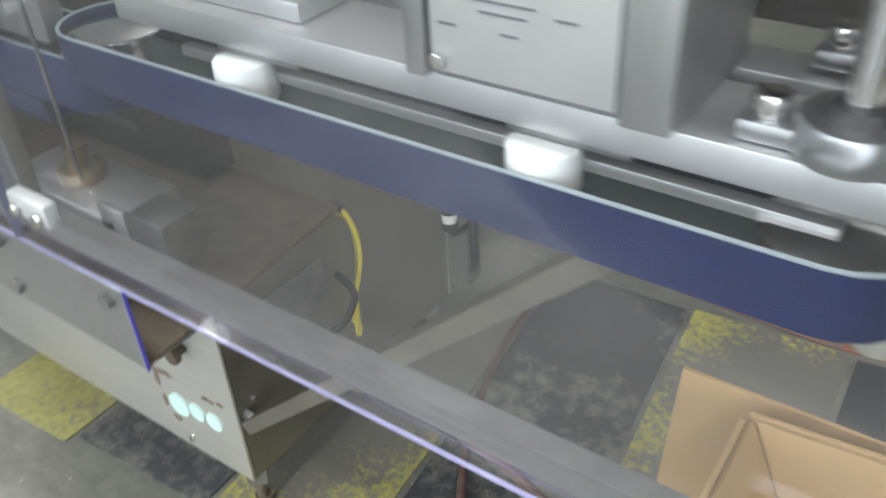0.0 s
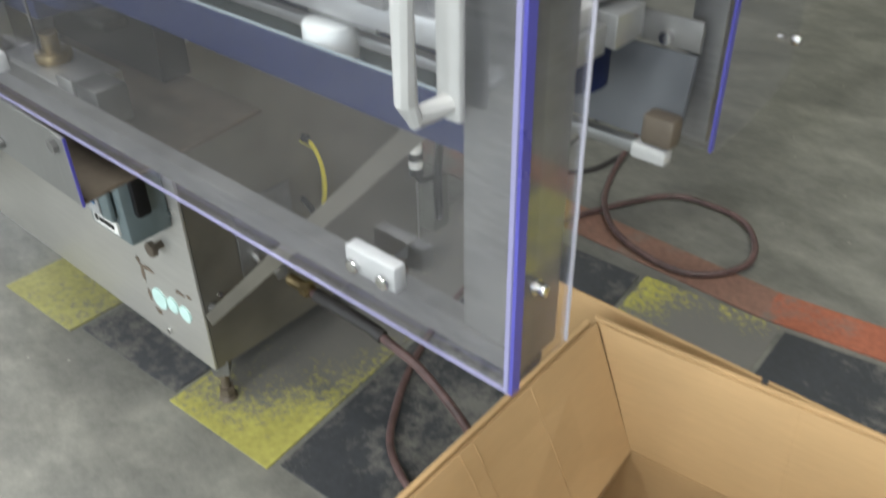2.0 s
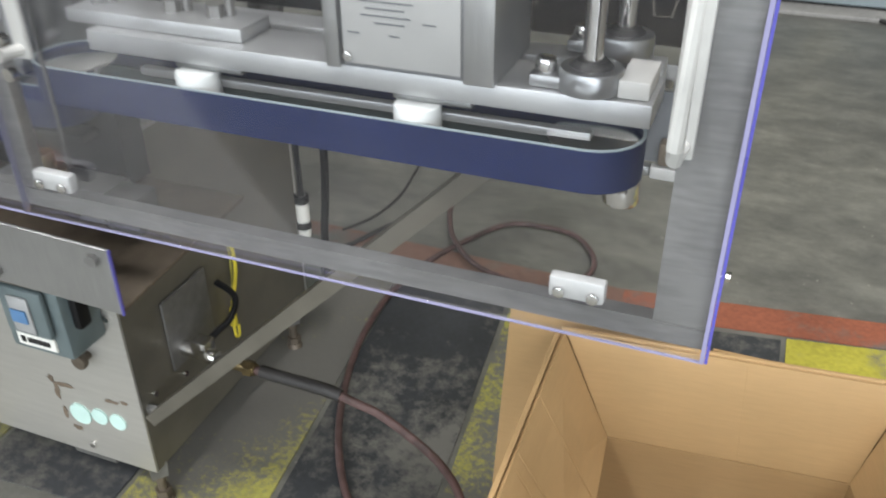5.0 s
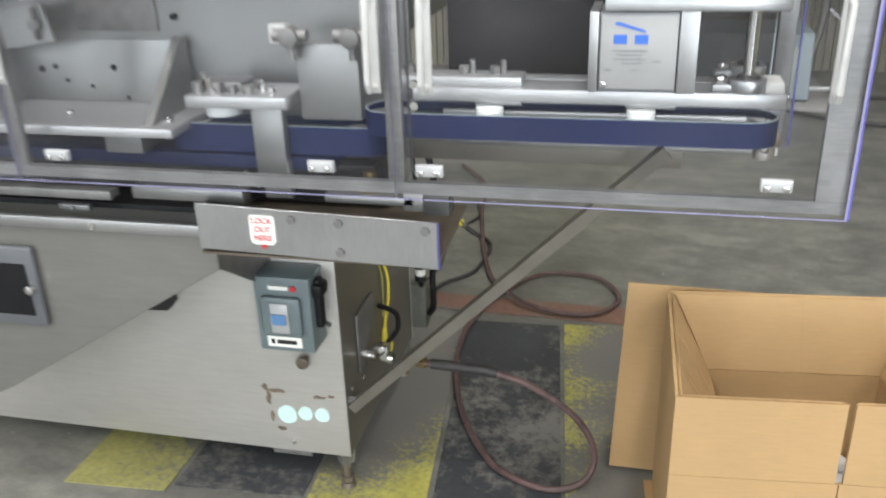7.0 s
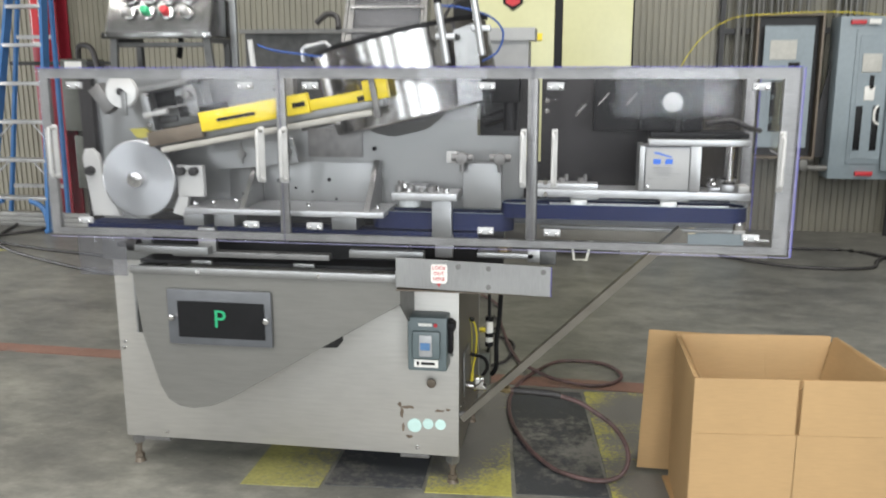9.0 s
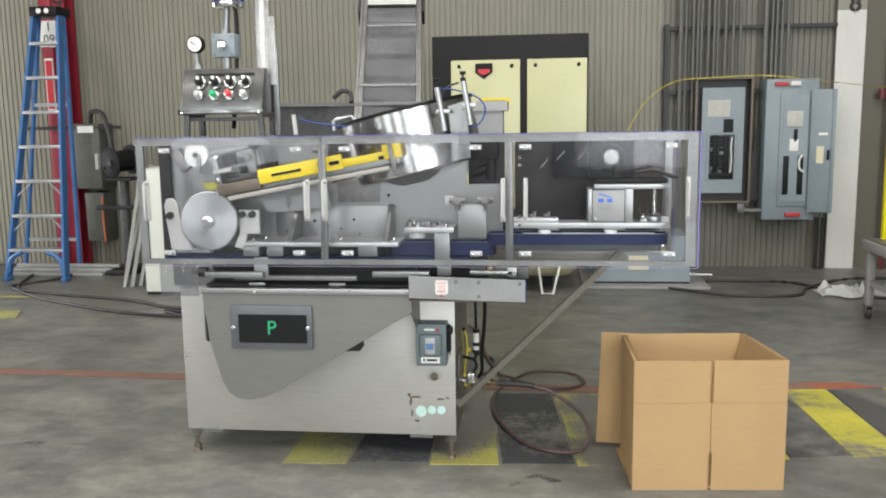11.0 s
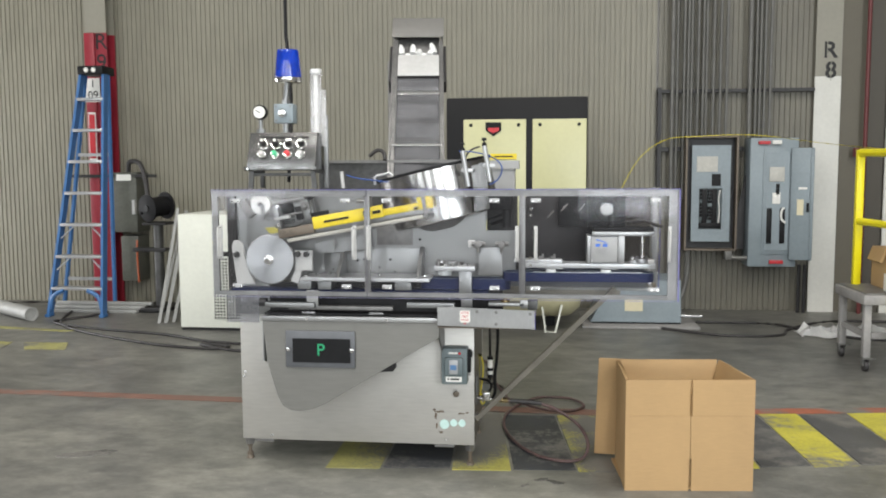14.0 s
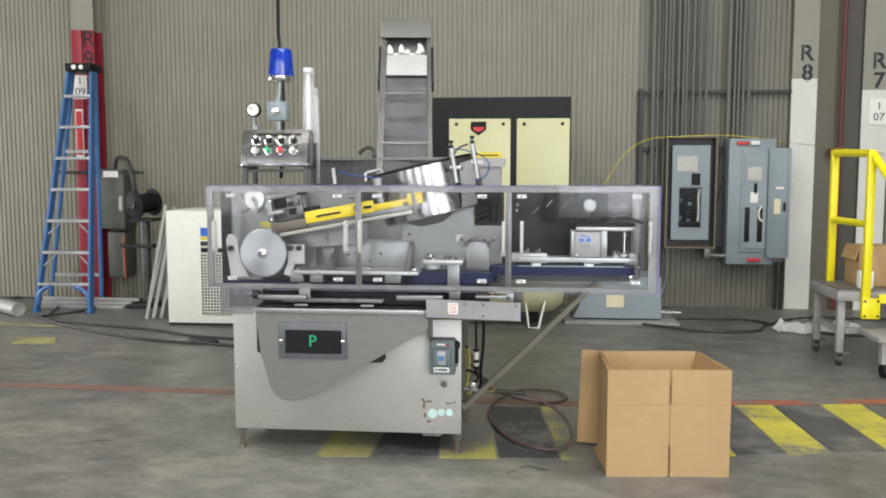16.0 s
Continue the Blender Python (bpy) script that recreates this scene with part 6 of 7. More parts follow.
for x, y in ((-0.014, 0.374), (-0.005, 0.468)):
    st = part("shaft_stand", Mesh().cyl((x, y, 0.9545), (x, y, 0.975), 0.0265, seg=24, bevel=0.003).box(x - 0.05, x, y - 0.012, y + 0.012, 0.9545, 0.966, 0.003), ALU_DISC, mach, "shaft with clamp collar")
    part("shaft", Mesh().cyl((x, y, 0.973), (x, y, 1.072), 0.0085, seg=16), STEEL_BRIGHT, st)
    part("collar", Mesh().cyl((x, y, 0.975), (x, y, 0.980), 0.018, 0.013, seg=16), DARK_STEEL, st)
    part("stand_screw", Mesh().cyl((x - 0.038, y, 0.966), (x - 0.038, y, 0.978), 0.009, seg=14, bevel=0.002), STEEL_BRIGHT, st)
part("end_block", Mesh().box(0.010, 0.036, 0.362, 0.418, 0.9545, 0.970, 0.002), WHITE_METAL, mach)
part("end_foot", Mesh().cyl((0.02, 0.38, 0.853), (0.02, 0.38, 0.880), 0.016, seg=18, bevel=0.002), STEEL_BRIGHT, mach)
motor = part("drive_motor", Mesh().cyl((-0.157, 0.455, 1.175), (-0.157, 0.533, 1.175), 0.052, seg=26, bevel=0.006).box(-0.235, -0.075, 0.46, 0.533, 1.10, 1.245, 0.008), BLACK, mach, "black drive motor with a pale hand wheel")
part("hand_wheel", Mesh().cyl((-0.157, 0.438, 1.178), (-0.157, 0.454, 1.178), 0.026, seg=22, bevel=0.003), PALE_STEEL, motor)
part("motor_base", Mesh().box(-0.21, 0.04, 0.43, 0.532, 1.086, 1.100, 0.002).cyl((-0.14, 0.46, 1.10), (-0.14, 0.46, 1.16), 0.013, seg=12), BLACK, motor)
part("motor_cable", Mesh().tube([(-0.06, 0.5, 1.12), (0.0, 0.49, 1.13), (0.05, 0.5, 1.11), (0.085, 0.53, 1.10)], 0.007), RUBBER, motor)
part("dark_bracket", Mesh().box(-0.36, -0.236, 0.49, 0.533, 1.10, 1.24, 0.004), BLACK, mach)
for x, z in ((-0.395, 1.155), (-0.335, 1.185), (-0.26, 1.185)):
    part("bright_pin", Mesh().cyl((x - 0.014, 0.49, z - 0.016), (x + 0.014, 0.49, z + 0.016), 0.004, seg=8), STEEL_BRIGHT, mach)
part("black_valve", Mesh().box(-0.66, -0.56, 0.44, 0.50, 1.175, 1.245, 0.004).cyl((-0.66, 0.48, 1.12), (-0.57, 0.48, 1.155), 0.016, seg=14).cyl((-0.585, 0.46, 1.10), (-0.585, 0.46, 1.175), 0.018, seg=14), BLACK, mach, "black valve and coupling")
# flat plate whose dark colour gives the recess beside the drum its shade
part("recess_shade_plate", Mesh().box(-0.675, -0.54, 0.53, 0.54, 1.07, 1.26), DARK_STEEL, mach)

# strut under the overhanging end
d = Vector((-0.170, 0.440, 0.80)) - Vector((-0.731, 0.514, 0.228))
across = Vector((0, 1, 0)).cross(d).normalized()
long = d.length * 1.08
m = Matrix.Translation((-0.731, 0.514, 0.228)) @ Matrix((across, d.normalized().cross(across), d.normalized())).transposed().to_4x4()
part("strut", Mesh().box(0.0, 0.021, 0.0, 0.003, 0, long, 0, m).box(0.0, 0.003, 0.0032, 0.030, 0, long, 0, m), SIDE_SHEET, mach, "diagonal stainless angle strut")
part("strut_bolt", Mesh().cyl((-0.735, 0.53, 0.235), (-0.715, 0.53, 0.235), 0.009, seg=6), STEEL_DULL, mach)
part("side_plate", Mesh().box(-0.731, -0.726, 0.60, 0.72, 0.26, 0.40, 0.001), STEEL_DULL, mach)
part("side_fitting", Mesh().cyl((-0.731, 0.632, 0.29), (-0.66, 0.632, 0.284), 0.013, seg=14).box(-0.70, -0.67, 0.618, 0.646, 0.285, 0.318, 0.002), STEEL_BRIGHT, mach)

# control console with gauge, switch box and beacon
con = part("control_console", Mesh().slab([(0.44, 1.354), (0.60, 1.354), (0.60, 1.52), (0.50, 1.52), (0.44, 1.370)], "x", -1.745, -1.430, 0.003), CONSOLE, mach, "sloped stainless control console")
part("console_lip", Mesh().box(-1.752, -1.423, 0.43, 0.439, 1.350, 1.368, 0.002), CONSOLE, con)
for x in (-1.725, -1.445):
    foot = Mesh().slab([(x - 0.010, 1.353), (x + 0.010, 1.353), (x + (0.004 if x < -1.6 else 0.018), 1.27), (x - (0.018 if x < -1.6 else 0.004), 1.27)], "y", 0.45, 0.462)
    part("console_leg", foot.box(x - 0.009, x + 0.009, 0.59, 0.61, 1.27, 1.353, 0.002).box(x - 0.009, x + 0.009, 0.463, 0.589, 1.338, 1.352), GUNMETAL, con)
part("console_bar", Mesh().box(-1.715, -1.455, 0.452, 0.460, 1.326, 1.340, 0.002), GUNMETAL, con)
for x in (-1.735, -1.44):
    part("console_screw", Mesh().cyl((x, 0.43, 1.359), (x, 0.426, 1.359), 0.0035, seg=8), STEEL_BRIGHT, con)
nrm = Vector((0, -0.135, 0.06)).normalized()
part("label_strip", Mesh().box(-1.690, -1.470, -0.0005, 0.0015, -0.004, 0.004, 0, Matrix.Translation((0, 0.44 + 0.06 * 0.84 - 0.003, 1.385 + 0.135 * 0.84)) @ Euler((-math.atan2(0.06, 0.135), 0, 0)).to_matrix().to_4x4()), BLACK, con)
for r_i, k in enumerate((0.60, 0.26)):
    y, z = 0.44 + 0.06 * k, 1.385 + 0.135 * k
    for i in range(4):
        x = -1.675 + 0.0585 * i
        p0 = Vector((x, y, z))
        mt = BLACK if r_i == 0 else (WHITE_METAL, GREEN, RED, WHITE_METAL)[i]
        part("knob_ring", Mesh().cyl(p0, p0 + nrm * 0.008, 0.025 if r_i == 0 else 0.0205, seg=24, bevel=0.002), STEEL_BRIGHT, con)
        part("knob", Mesh().cyl(p0 + nrm * 0.008, p0 + nrm * 0.030, 0.0165 if r_i == 0 else 0.013, 0.014 if r_i == 0 else 0.011, seg=16, bevel=0.003), mt, con)
        if r_i == 0:
            part("knob_pointer", Mesh().box(x - 0.005, x + 0.005, p0.y - 0.031, p0.y - 0.026, z + 0.014, z + 0.026), PAPER, con)
gauge = part("pressure_gauge", Mesh().cyl((-1.697, 0.52, 1.612), (-1.697, 0.492, 1.612), 0.033, seg=30, bevel=0.004), BLACK, mach, "round pressure gauge with white dial")
part("dial", Mesh().cyl((-1.697, 0.4915, 1.612), (-1.697, 0.490, 1.612), 0.027, seg=28), PAPER, gauge)
part("needle", Mesh().box(-0.0015, 0.0015, -0.001, 0.0005, -0.004, 0.02, 0, Matrix.Translation((-1.697, 0.4885, 1.612)) @ Euler((0, radians(-60), 0)).to_matrix().to_4x4()), INK, gauge)
part("gauge_stem", Mesh().cyl((-1.697, 0.51, 1.52), (-1.697, 0.51, 1.585), 0.009, seg=10).cyl((-1.697, 0.51, 1.520), (-1.697, 0.51, 1.537), 0.02, seg=6), STEEL, gauge)
jb = part("junction_box", Mesh().box(-1.628, -1.540, 0.485, 0.555, 1.562, 1.648, 0.004), GREY_BLUE, mach, "grey junction box with a round button")
part("button", Mesh().cyl((-1.585, 0.485, 1.606), (-1.585, 0.462, 1.606), 0.019, seg=18, bevel=0.003), STEEL_BRIGHT, jb)
for x in (-1.617, -1.551):
    for z in (1.573, 1.637):
        part("screw", Mesh().cyl((x, 0.485, z), (x, 0.481, z), 0.004, seg=8), STEEL_DULL, jb)
part("lower_nipple", Mesh().cyl((-1.583, 0.52, 1.515), (-1.583, 0.52, 1.562), 0.015, seg=12), STEEL, jb)
part("conduit_nipple", Mesh().cyl((-1.583, 0.52, 1.648), (-1.575, 0.52, 1.745), 0.013, seg=12).cyl((-1.583, 0.52, 1.648), (-1.582, 0.52, 1.665), 0.019, seg=6), STEEL, jb)
bea = part("beacon", Mesh().turn([(0.059, 0.0), (0.060, 0.01), (0.054, 0.06), (0.050, 0.11), (0.046, 0.122), (0.02, 0.125)], Matrix.Translation((-1.568, 0.52, 1.765)), 28), BLUE_LENS, mach, "blue rotating beacon with chrome base")
part("beacon_base", Mesh().cyl((-1.568, 0.52, 1.742), (-1.568, 0.52, 1.7645), 0.058, 0.062, seg=28, bevel=0.003), STEEL_BRIGHT, bea)
tube_glass = part("flow_tube", Mesh().cyl((-1.447, 0.53, 1.50), (-1.444, 0.53, 1.795), 0.025, seg=20, bevel=0.003), MILKY, mach, "upright clear plastic tube with a white core")
part("tube_core", Mesh().cyl((-1.446, 0.53, 1.505), (-1.444, 0.53, 1.775), 0.010, seg=12), WHITE_PLASTIC, tube_glass)
part("tube_cap", Mesh().cyl((-1.444, 0.53, 1.780), (-1.444, 0.53, 1.802), 0.0255, seg=20, bevel=0.003), WHITE_PLASTIC, tube_glass)
part("tube_sleeve", Mesh().box(-1.478, -1.408, 0.560, 0.572, 1.46, 1.715, 0.005), MILKY, mach)
part("tube_post", Mesh().box(-1.425, -1.405, 0.575, 0.59, 1.27, 1.60, 0.002), STEEL, mach)
whole("power_cable", Mesh().tube([(-1.60, 0.60, 1.30), (-1.64, 0.80, 1.68), (-1.655, 0.80, 1.95), (-1.665, 0.82, 2.2), (-1.68, 0.9, 4.0), (-1.69, 1.0, ZC)], 0.009, seg=8), BLACK, "black power cable dropping from the roof", "cable")

# tilted sorting drum
DR = Matrix.Translation((-0.925, 0.615, 1.352)) @ Euler((0, radians(-13), 0)).to_matrix().to_4x4()
drum = part("sorting_drum", Mesh().turn([(0.20, -0.236), (0.254, -0.232), (0.258, -0.226), (0.258, -0.002), (0.250, -0.002), (0.245, -0.215), (0.02, -0.22)], DR, 72), DRUM, mach, "tilted polished stainless sorting drum")
part("drum_rim", Mesh().turn([(0.256, -0.006), (0.264, -0.006), (0.264, 0.006), (0.256, 0.006)], DR, 72), BLACK, drum, "black rubber rim")
part("drum_pan", Mesh().cyl(DR @ Vector((0, 0, -0.27)), DR @ Vector((0, 0, -0.237)), 0.16, 0.19, seg=48), STEEL, drum)
part("drum_mount", Mesh().box(-1.0, -0.80, 0.55, 0.78, 0.712, 1.10, 0.004), STEEL_DULL, mach)
# added dark slab stands in for the dark reflection on the drum's right end
part("drum_dark_reflection", Mesh().slab([(-0.735, 1.365), (-0.672, 1.385), (-0.655, 1.185), (-0.72, 1.17)], "y", 0.40, 0.408), CONSOLE, drum)
part("rim_handle", Mesh().tube([(-1.165, 0.46, 1.285), (-1.168, 0.46, 1.318), (-1.158, 0.46, 1.326), (-1.100, 0.46, 1.336), (-1.090, 0.46, 1.328), (-1.088, 0.46, 1.30)], 0.006, seg=8, smooth=False), ALU, drum)
for x, z0, z1 in ((-0.762, 1.28, 1.43), (-0.670, 1.30, 1.45)):
    cl = part("drum_clamp", Mesh().cyl((x + 0.02, 0.345, z0), (x - 0.005, 0.345, z1), 0.010, seg=12), ALU, mach, "upright clamp rod with black knob")
    part("knob", Mesh().cyl((x - 0.005, 0.345, z1), (x - 0.006, 0.345, z1 + 0.012), 0.010, seg=12).cyl((x - 0.006, 0.345, z1 + 0.012), (x - 0.006, 0.345, z1 + 0.028), 0.004, seg=8).cyl((x - 0.016, 0.345, z1 + 0.028), (x + 0.004, 0.345, z1 + 0.028), 0.006, seg=10), BLACK, cl)
    part("clamp_arm", Mesh().box(x - 0.01, x + 0.04, 0.34, 0.36, z0 + 0.06, z0 + 0.075, 0.002), ALU, cl)
part("air_hose", Mesh().tube([(-1.29, 0.44, 1.33), (-1.24, 0.44, 1.315), (-1.16, 0.44, 1.305), (-1.12, 0.44, 1.30), (-1.05, 0.44, 1.305)], 0.0028, seg=8), BLUE_HOSE, mach, "thin blue air hose")
part("air_hose", Mesh().tube([(-0.79, 0.44, 1.43), (-0.72, 0.43, 1.425), (-0.64, 0.43, 1.40), (-0.605, 0.43, 1.36), (-0.62, 0.43, 1.31), (-0.66, 0.43, 1.285)], 0.0028, seg=8), BLUE_HOSE, mach, "thin blue air hose")
part("hose_stub", Mesh().cyl((-1.305, 0.44, 1.272), (-1.312, 0.44, 1.345), 0.008, seg=10), WHITE_METAL, mach)
part("black_hose", Mesh().tube([(-0.70, 0.44, 1.45), (-0.745, 0.44, 1.43), (-0.77, 0.44, 1.38), (-0.765, 0.44, 1.33)], 0.004, seg=8), RUBBER, mach)

# ---- elevator and hopper behind the machine ----
elev = thing("bottle_elevator", (-1.07, 1.5, 0), "tall cleated elevator with stainless sides feeding bottles", "elevator conveyor")
EB, ET = Vector((-1.062, 0.98, 1.20)), Vector((-1.187, 2.0, 2.235))
dv = (ET - EB).normalized()
side_way = Vector((0, 0, 1)).cross(dv).normalized() * -1
EM = Matrix.Translation(EB) @ Matrix((side_way, dv, side_way.cross(dv))).transposed().to_4x4()     # across, up the slope, out of the belt
EL = (ET - EB).length
EX0, EX1 = -0.147, 0.147
part("belt", Mesh().box(EX0 + 0.02, EX1 - 0.02, 0, EL - 0.06, -0.03, 0.0, 0, EM), STEEL_DULL, elev, "grey plastic conveyor belt")
for x0, x1 in ((EX0, EX0 + 0.012), (EX1 - 0.012, EX1)):
    part("side_plate", Mesh().box(x0, x1, -0.1, EL - 0.04, -0.12, 0.045, 0.002, EM), STEEL_DULL, elev)
for i in range(7):
    y = EL - 0.50 - (6 - i) * 0.15
    part("cleat", Mesh().slab([(y - 0.055, 0.001), (y + 0.012, 0.001), (y + 0.012, 0.040), (y, 0.040)], "x", EX0 + 0.036, EX1 - 0.027), BIN_GREY, elev).data.transform(EM)
part("cover", Mesh().box(EX0 + 0.036, EX1 - 0.027, 0.06, EL - 0.575, 0.043, 0.047, 0, EM), FLIGHT_COVER, elev, "dusty clear plastic cover sheet")
part("front_lip", Mesh().box(EX0 + 0.034, EX1 - 0.025, EL - 0.560, EL - 0.372, 0.046, 0.052, 0.001, EM), WHITE_METAL, elev)
part("lip_edge", Mesh().box(EX0 + 0.034, EX1 - 0.025, EL - 0.573, EL - 0.561, 0.046, 0.056, 0, EM), DARK_STEEL, elev)
part("cover_bar", Mesh().box(EX0 + 0.02, EX1 - 0.012, 0.335, 0.352, 0.048, 0.052, 0.002, EM), STEEL, elev)
part("cover_seam", Mesh().box(EX0 + 0.036, EX1 - 0.027, 0.745, 0.772, 0.048, 0.050, 0.001, EM), STEEL, elev)
for x0, x1 in ((EX0 + 0.0125, EX0 + 0.033), (EX1 - 0.024, EX1 - 0.0125)):
    part("side_flange", Mesh().box(x0, x1, 0.0, EL - 0.22, 0.030, 0.042, 0.002, EM), STEEL_DULL, elev)
part("hood", Mesh().box(EX0 - 0.006, EX1 + 0.006, EL - 0.213, EL - 0.035, 0.056, 0.060, 0.002, EM), ELEV_HOOD, elev, "flat grey hood plate")
part("hood_top", Mesh().box(EX0 - 0.006, EX1 + 0.006, EL - 0.0345, EL - 0.03, -0.06, 0.060, 0.001, EM), STEEL_DULL, elev)
for x0, x1 in ((EX1 + 0.001, EX1 + 0.016), (EX0 - 0.016, EX0 - 0.001)):
    part("side_bracket", Mesh().box(x0, x1, EL * 0.60, EL * 0.82, -0.05, 0.03, 0.003, EM), DARK_STEEL, elev)
for x in (EX0, EX1 - 0.04):
    part("support_post", Mesh().box(x - 1.24, x - 1.20, 2.03, 2.07, 0.0, 2.02, 0.003), STEEL_DULL, elev)
part("cable_stub", Mesh().tube([(-1.32, 1.1, 1.42), (-1.28, 1.1, 1.45), (-1.245, 1.1, 1.44), (-1.235, 1.08, 1.40)], 0.010), RUBBER, elev)
hop = thing("bottle_hopper", (-1.1, 1.5, 0), "open grey steel hopper standing behind the machine", "hopper")
part("body", Mesh().ring([(-1.585, 1.10), (-0.82, 1.10), (-0.82, 2.0), (-1.585, 2.0)], [(-1.58, 1.105), (-0.825, 1.105), (-0.825, 1.995), (-1.58, 1.995)], "z", 0.85, 1.385), GUNMETAL, hop)
part("floor_plate", Mesh().box(-1.58, -0.825, 1.105, 1.995, 0.85, 0.86), GUNMETAL, hop)
part("rim", Mesh().ring([(-1.60, 1.085), (-0.81, 1.085), (-0.81, 2.015), (-1.60, 2.015)], [(-1.58, 1.105), (-0.825, 1.105), (-0.825, 1.995), (-1.58, 1.995)], "z", 1.386, 1.400), STEEL_DULL, hop)
for x in (-1.5, -1.2):
    for y in (1.14, 1.70):
        part("leg", Mesh().box(x - 0.02, x + 0.02, y - 0.02, y + 0.02, 0.0, 0.85, 0.002), STEEL_DULL, hop)
bin_ = part("side_bin", Mesh().ring([(-0.80, 0.93), (-0.566, 0.93), (-0.566, 1.083), (-0.80, 1.083)], [(-0.796, 0.934), (-0.570, 0.934), (-0.570, 1.079), (-0.796, 1.079)], "z", 1.10, 1.352), BIN_GREY, hop, "light grey steel bin")
part("bin_floor", Mesh().box(-0.796, -0.570, 0.934, 1.079, 1.10, 1.108), BIN_GREY, bin_)
part("bin_lip", Mesh().ring([(-0.812, 0.918), (-0.546, 0.918), (-0.546, 1.0845), (-0.812, 1.0845)], [(-0.796, 0.934), (-0.570, 0.934), (-0.570, 1.079), (-0.796, 1.079)], "z", 1.3525, 1.392), BIN_GREY, bin_)


# ---- bottles ----
BPROF = [(0.005, 0.0), (0.0165, 0.001), (0.018, 0.004), (0.018, 0.052), (0.016, 0.058), (0.009, 0.062), (0.0085, 0.064), (0.0105, 0.0645), (0.0105, 0.077), (0.009, 0.079), (0.004, 0.0795)]
def bottle(m, label, group):
    me = bpy.data.meshes.get("bottle_mesh")
    if me is None:
        b = Mesh().turn(BPROF, None, 16)
        bmesh.ops.recalc_face_normals(b.bm, faces=b.bm.faces)
        me = bpy.data.meshes.new("bottle_mesh")
        b.bm.to_mesh(me)
        b.bm.free()
        me.materials.append(WHITE_PLASTIC)
        me.polygons.foreach_set("use_smooth", [True] * len(me.polygons))
        me.set_sharp_from_angle(angle=radians(40))
    ob = new("bottle", me)
    ob.matrix_basis = m
    return tagged(ob, label, "bottle", group)


rb = random.Random(21)
for i in range(7):
    q = Matrix.Translation((EX0 + 0.055 + i * 0.0315, EL - 0.345 + 0.02 * rb.random(), 0.026)) @ Euler((radians(-90) + rb.uniform(-0.3, 0.3), 0, rb.uniform(-0.35, 0.35) + (3.14 if i % 3 == 1 else 0))).to_matrix().to_4x4()
    bottle(EM @ q, "small white plastic bottle riding on the elevator", "bottles on the elevator")

# ---- carton that catches the bottles ----
BO, BA = Vector((-0.080, 0.287, 0)), radians(5.0)
BM = Matrix.Translation(BO) @ Euler((0, 0, BA)).to_matrix().to_4x4()
BL, BD, BH, BT = 0.535, 0.375, 0.475, 0.006
box = thing("cardboard_box", BM @ Vector((BL / 2, BD / 2, 0)), "open brown cardboard box part filled with white bottles", "cardboard box")


def wall_panel(name, x0, x1, y0, y1, slot, parent):
    """A card wall with creases; slots run down from the top and up from the bottom."""
    z1, z2, z3, z4 = 0.0, 0.138, 0.322, BH
    if slot is None:
        return part(name, Mesh().box(x0, x1, y0, y1, z1, z4, 0.0012, BM), CARD, parent)
    g = 0.006
    wall = part(name, Mesh().box(x0, slot - 0.001, y0 - 0.0006, y1 - 0.0006, z2 + 0.0002, z3 - 0.0008, 0, BM).box(slot + 0.001, x1, y0 - 0.0003, y1, z2 + 0.0002, z3 - 0.0008, 0, BM), CARD, parent)
    for a, c in ((x0, slot - g), (slot + g, x1)):
        part("upper_flap", Mesh().box(a, c, y0, y1 - 0.0004, z3, z4, 0, BM), CARD, wall)
        part("lower_flap", Mesh().box(a, c, y0, y1 - 0.0004, z1, z2, 0, BM), CARD, wall)
    return wall


wall_panel("front_wall", 0, BL, 0, BT, 0.272, box)
for a, c in ((0.01, 0.262), (0.284, BL - 0.012)):
    part("front_lining", Mesh().box(a, c, BT + 0.006, BT + 0.010, 0.300, BH - 0.004, 0, BM), CARD, box)
part("front_lining", Mesh().box(0.01, BL - 0.012, BT + 0.010, BT + 0.014, 0.012, 0.298, 0, BM), CARD, box)
SK = 0.025      # the left wall leans in towards the back
LW = Mesh().slab([(0.0, BT + 0.001), (BT, BT + 0.001), (SK + BT, BD), (SK, BD)], "z", 0.0, BH)
LW.bm.transform(BM)
part("left_wall", LW, CARD, box)
RW = Mesh().slab([(BL - BT, BT + 0.001), (BL, BT + 0.001), (BL - 0.035, BD), (BL - 0.035 - BT, BD)], "z", 0.0, BH)
RW.bm.transform(BM)
part("right_wall", RW, CARD, box)
CZ, IL, IR, IB = 0.318, 0.115, 0.090, 0.022      # inner crease: height, insets


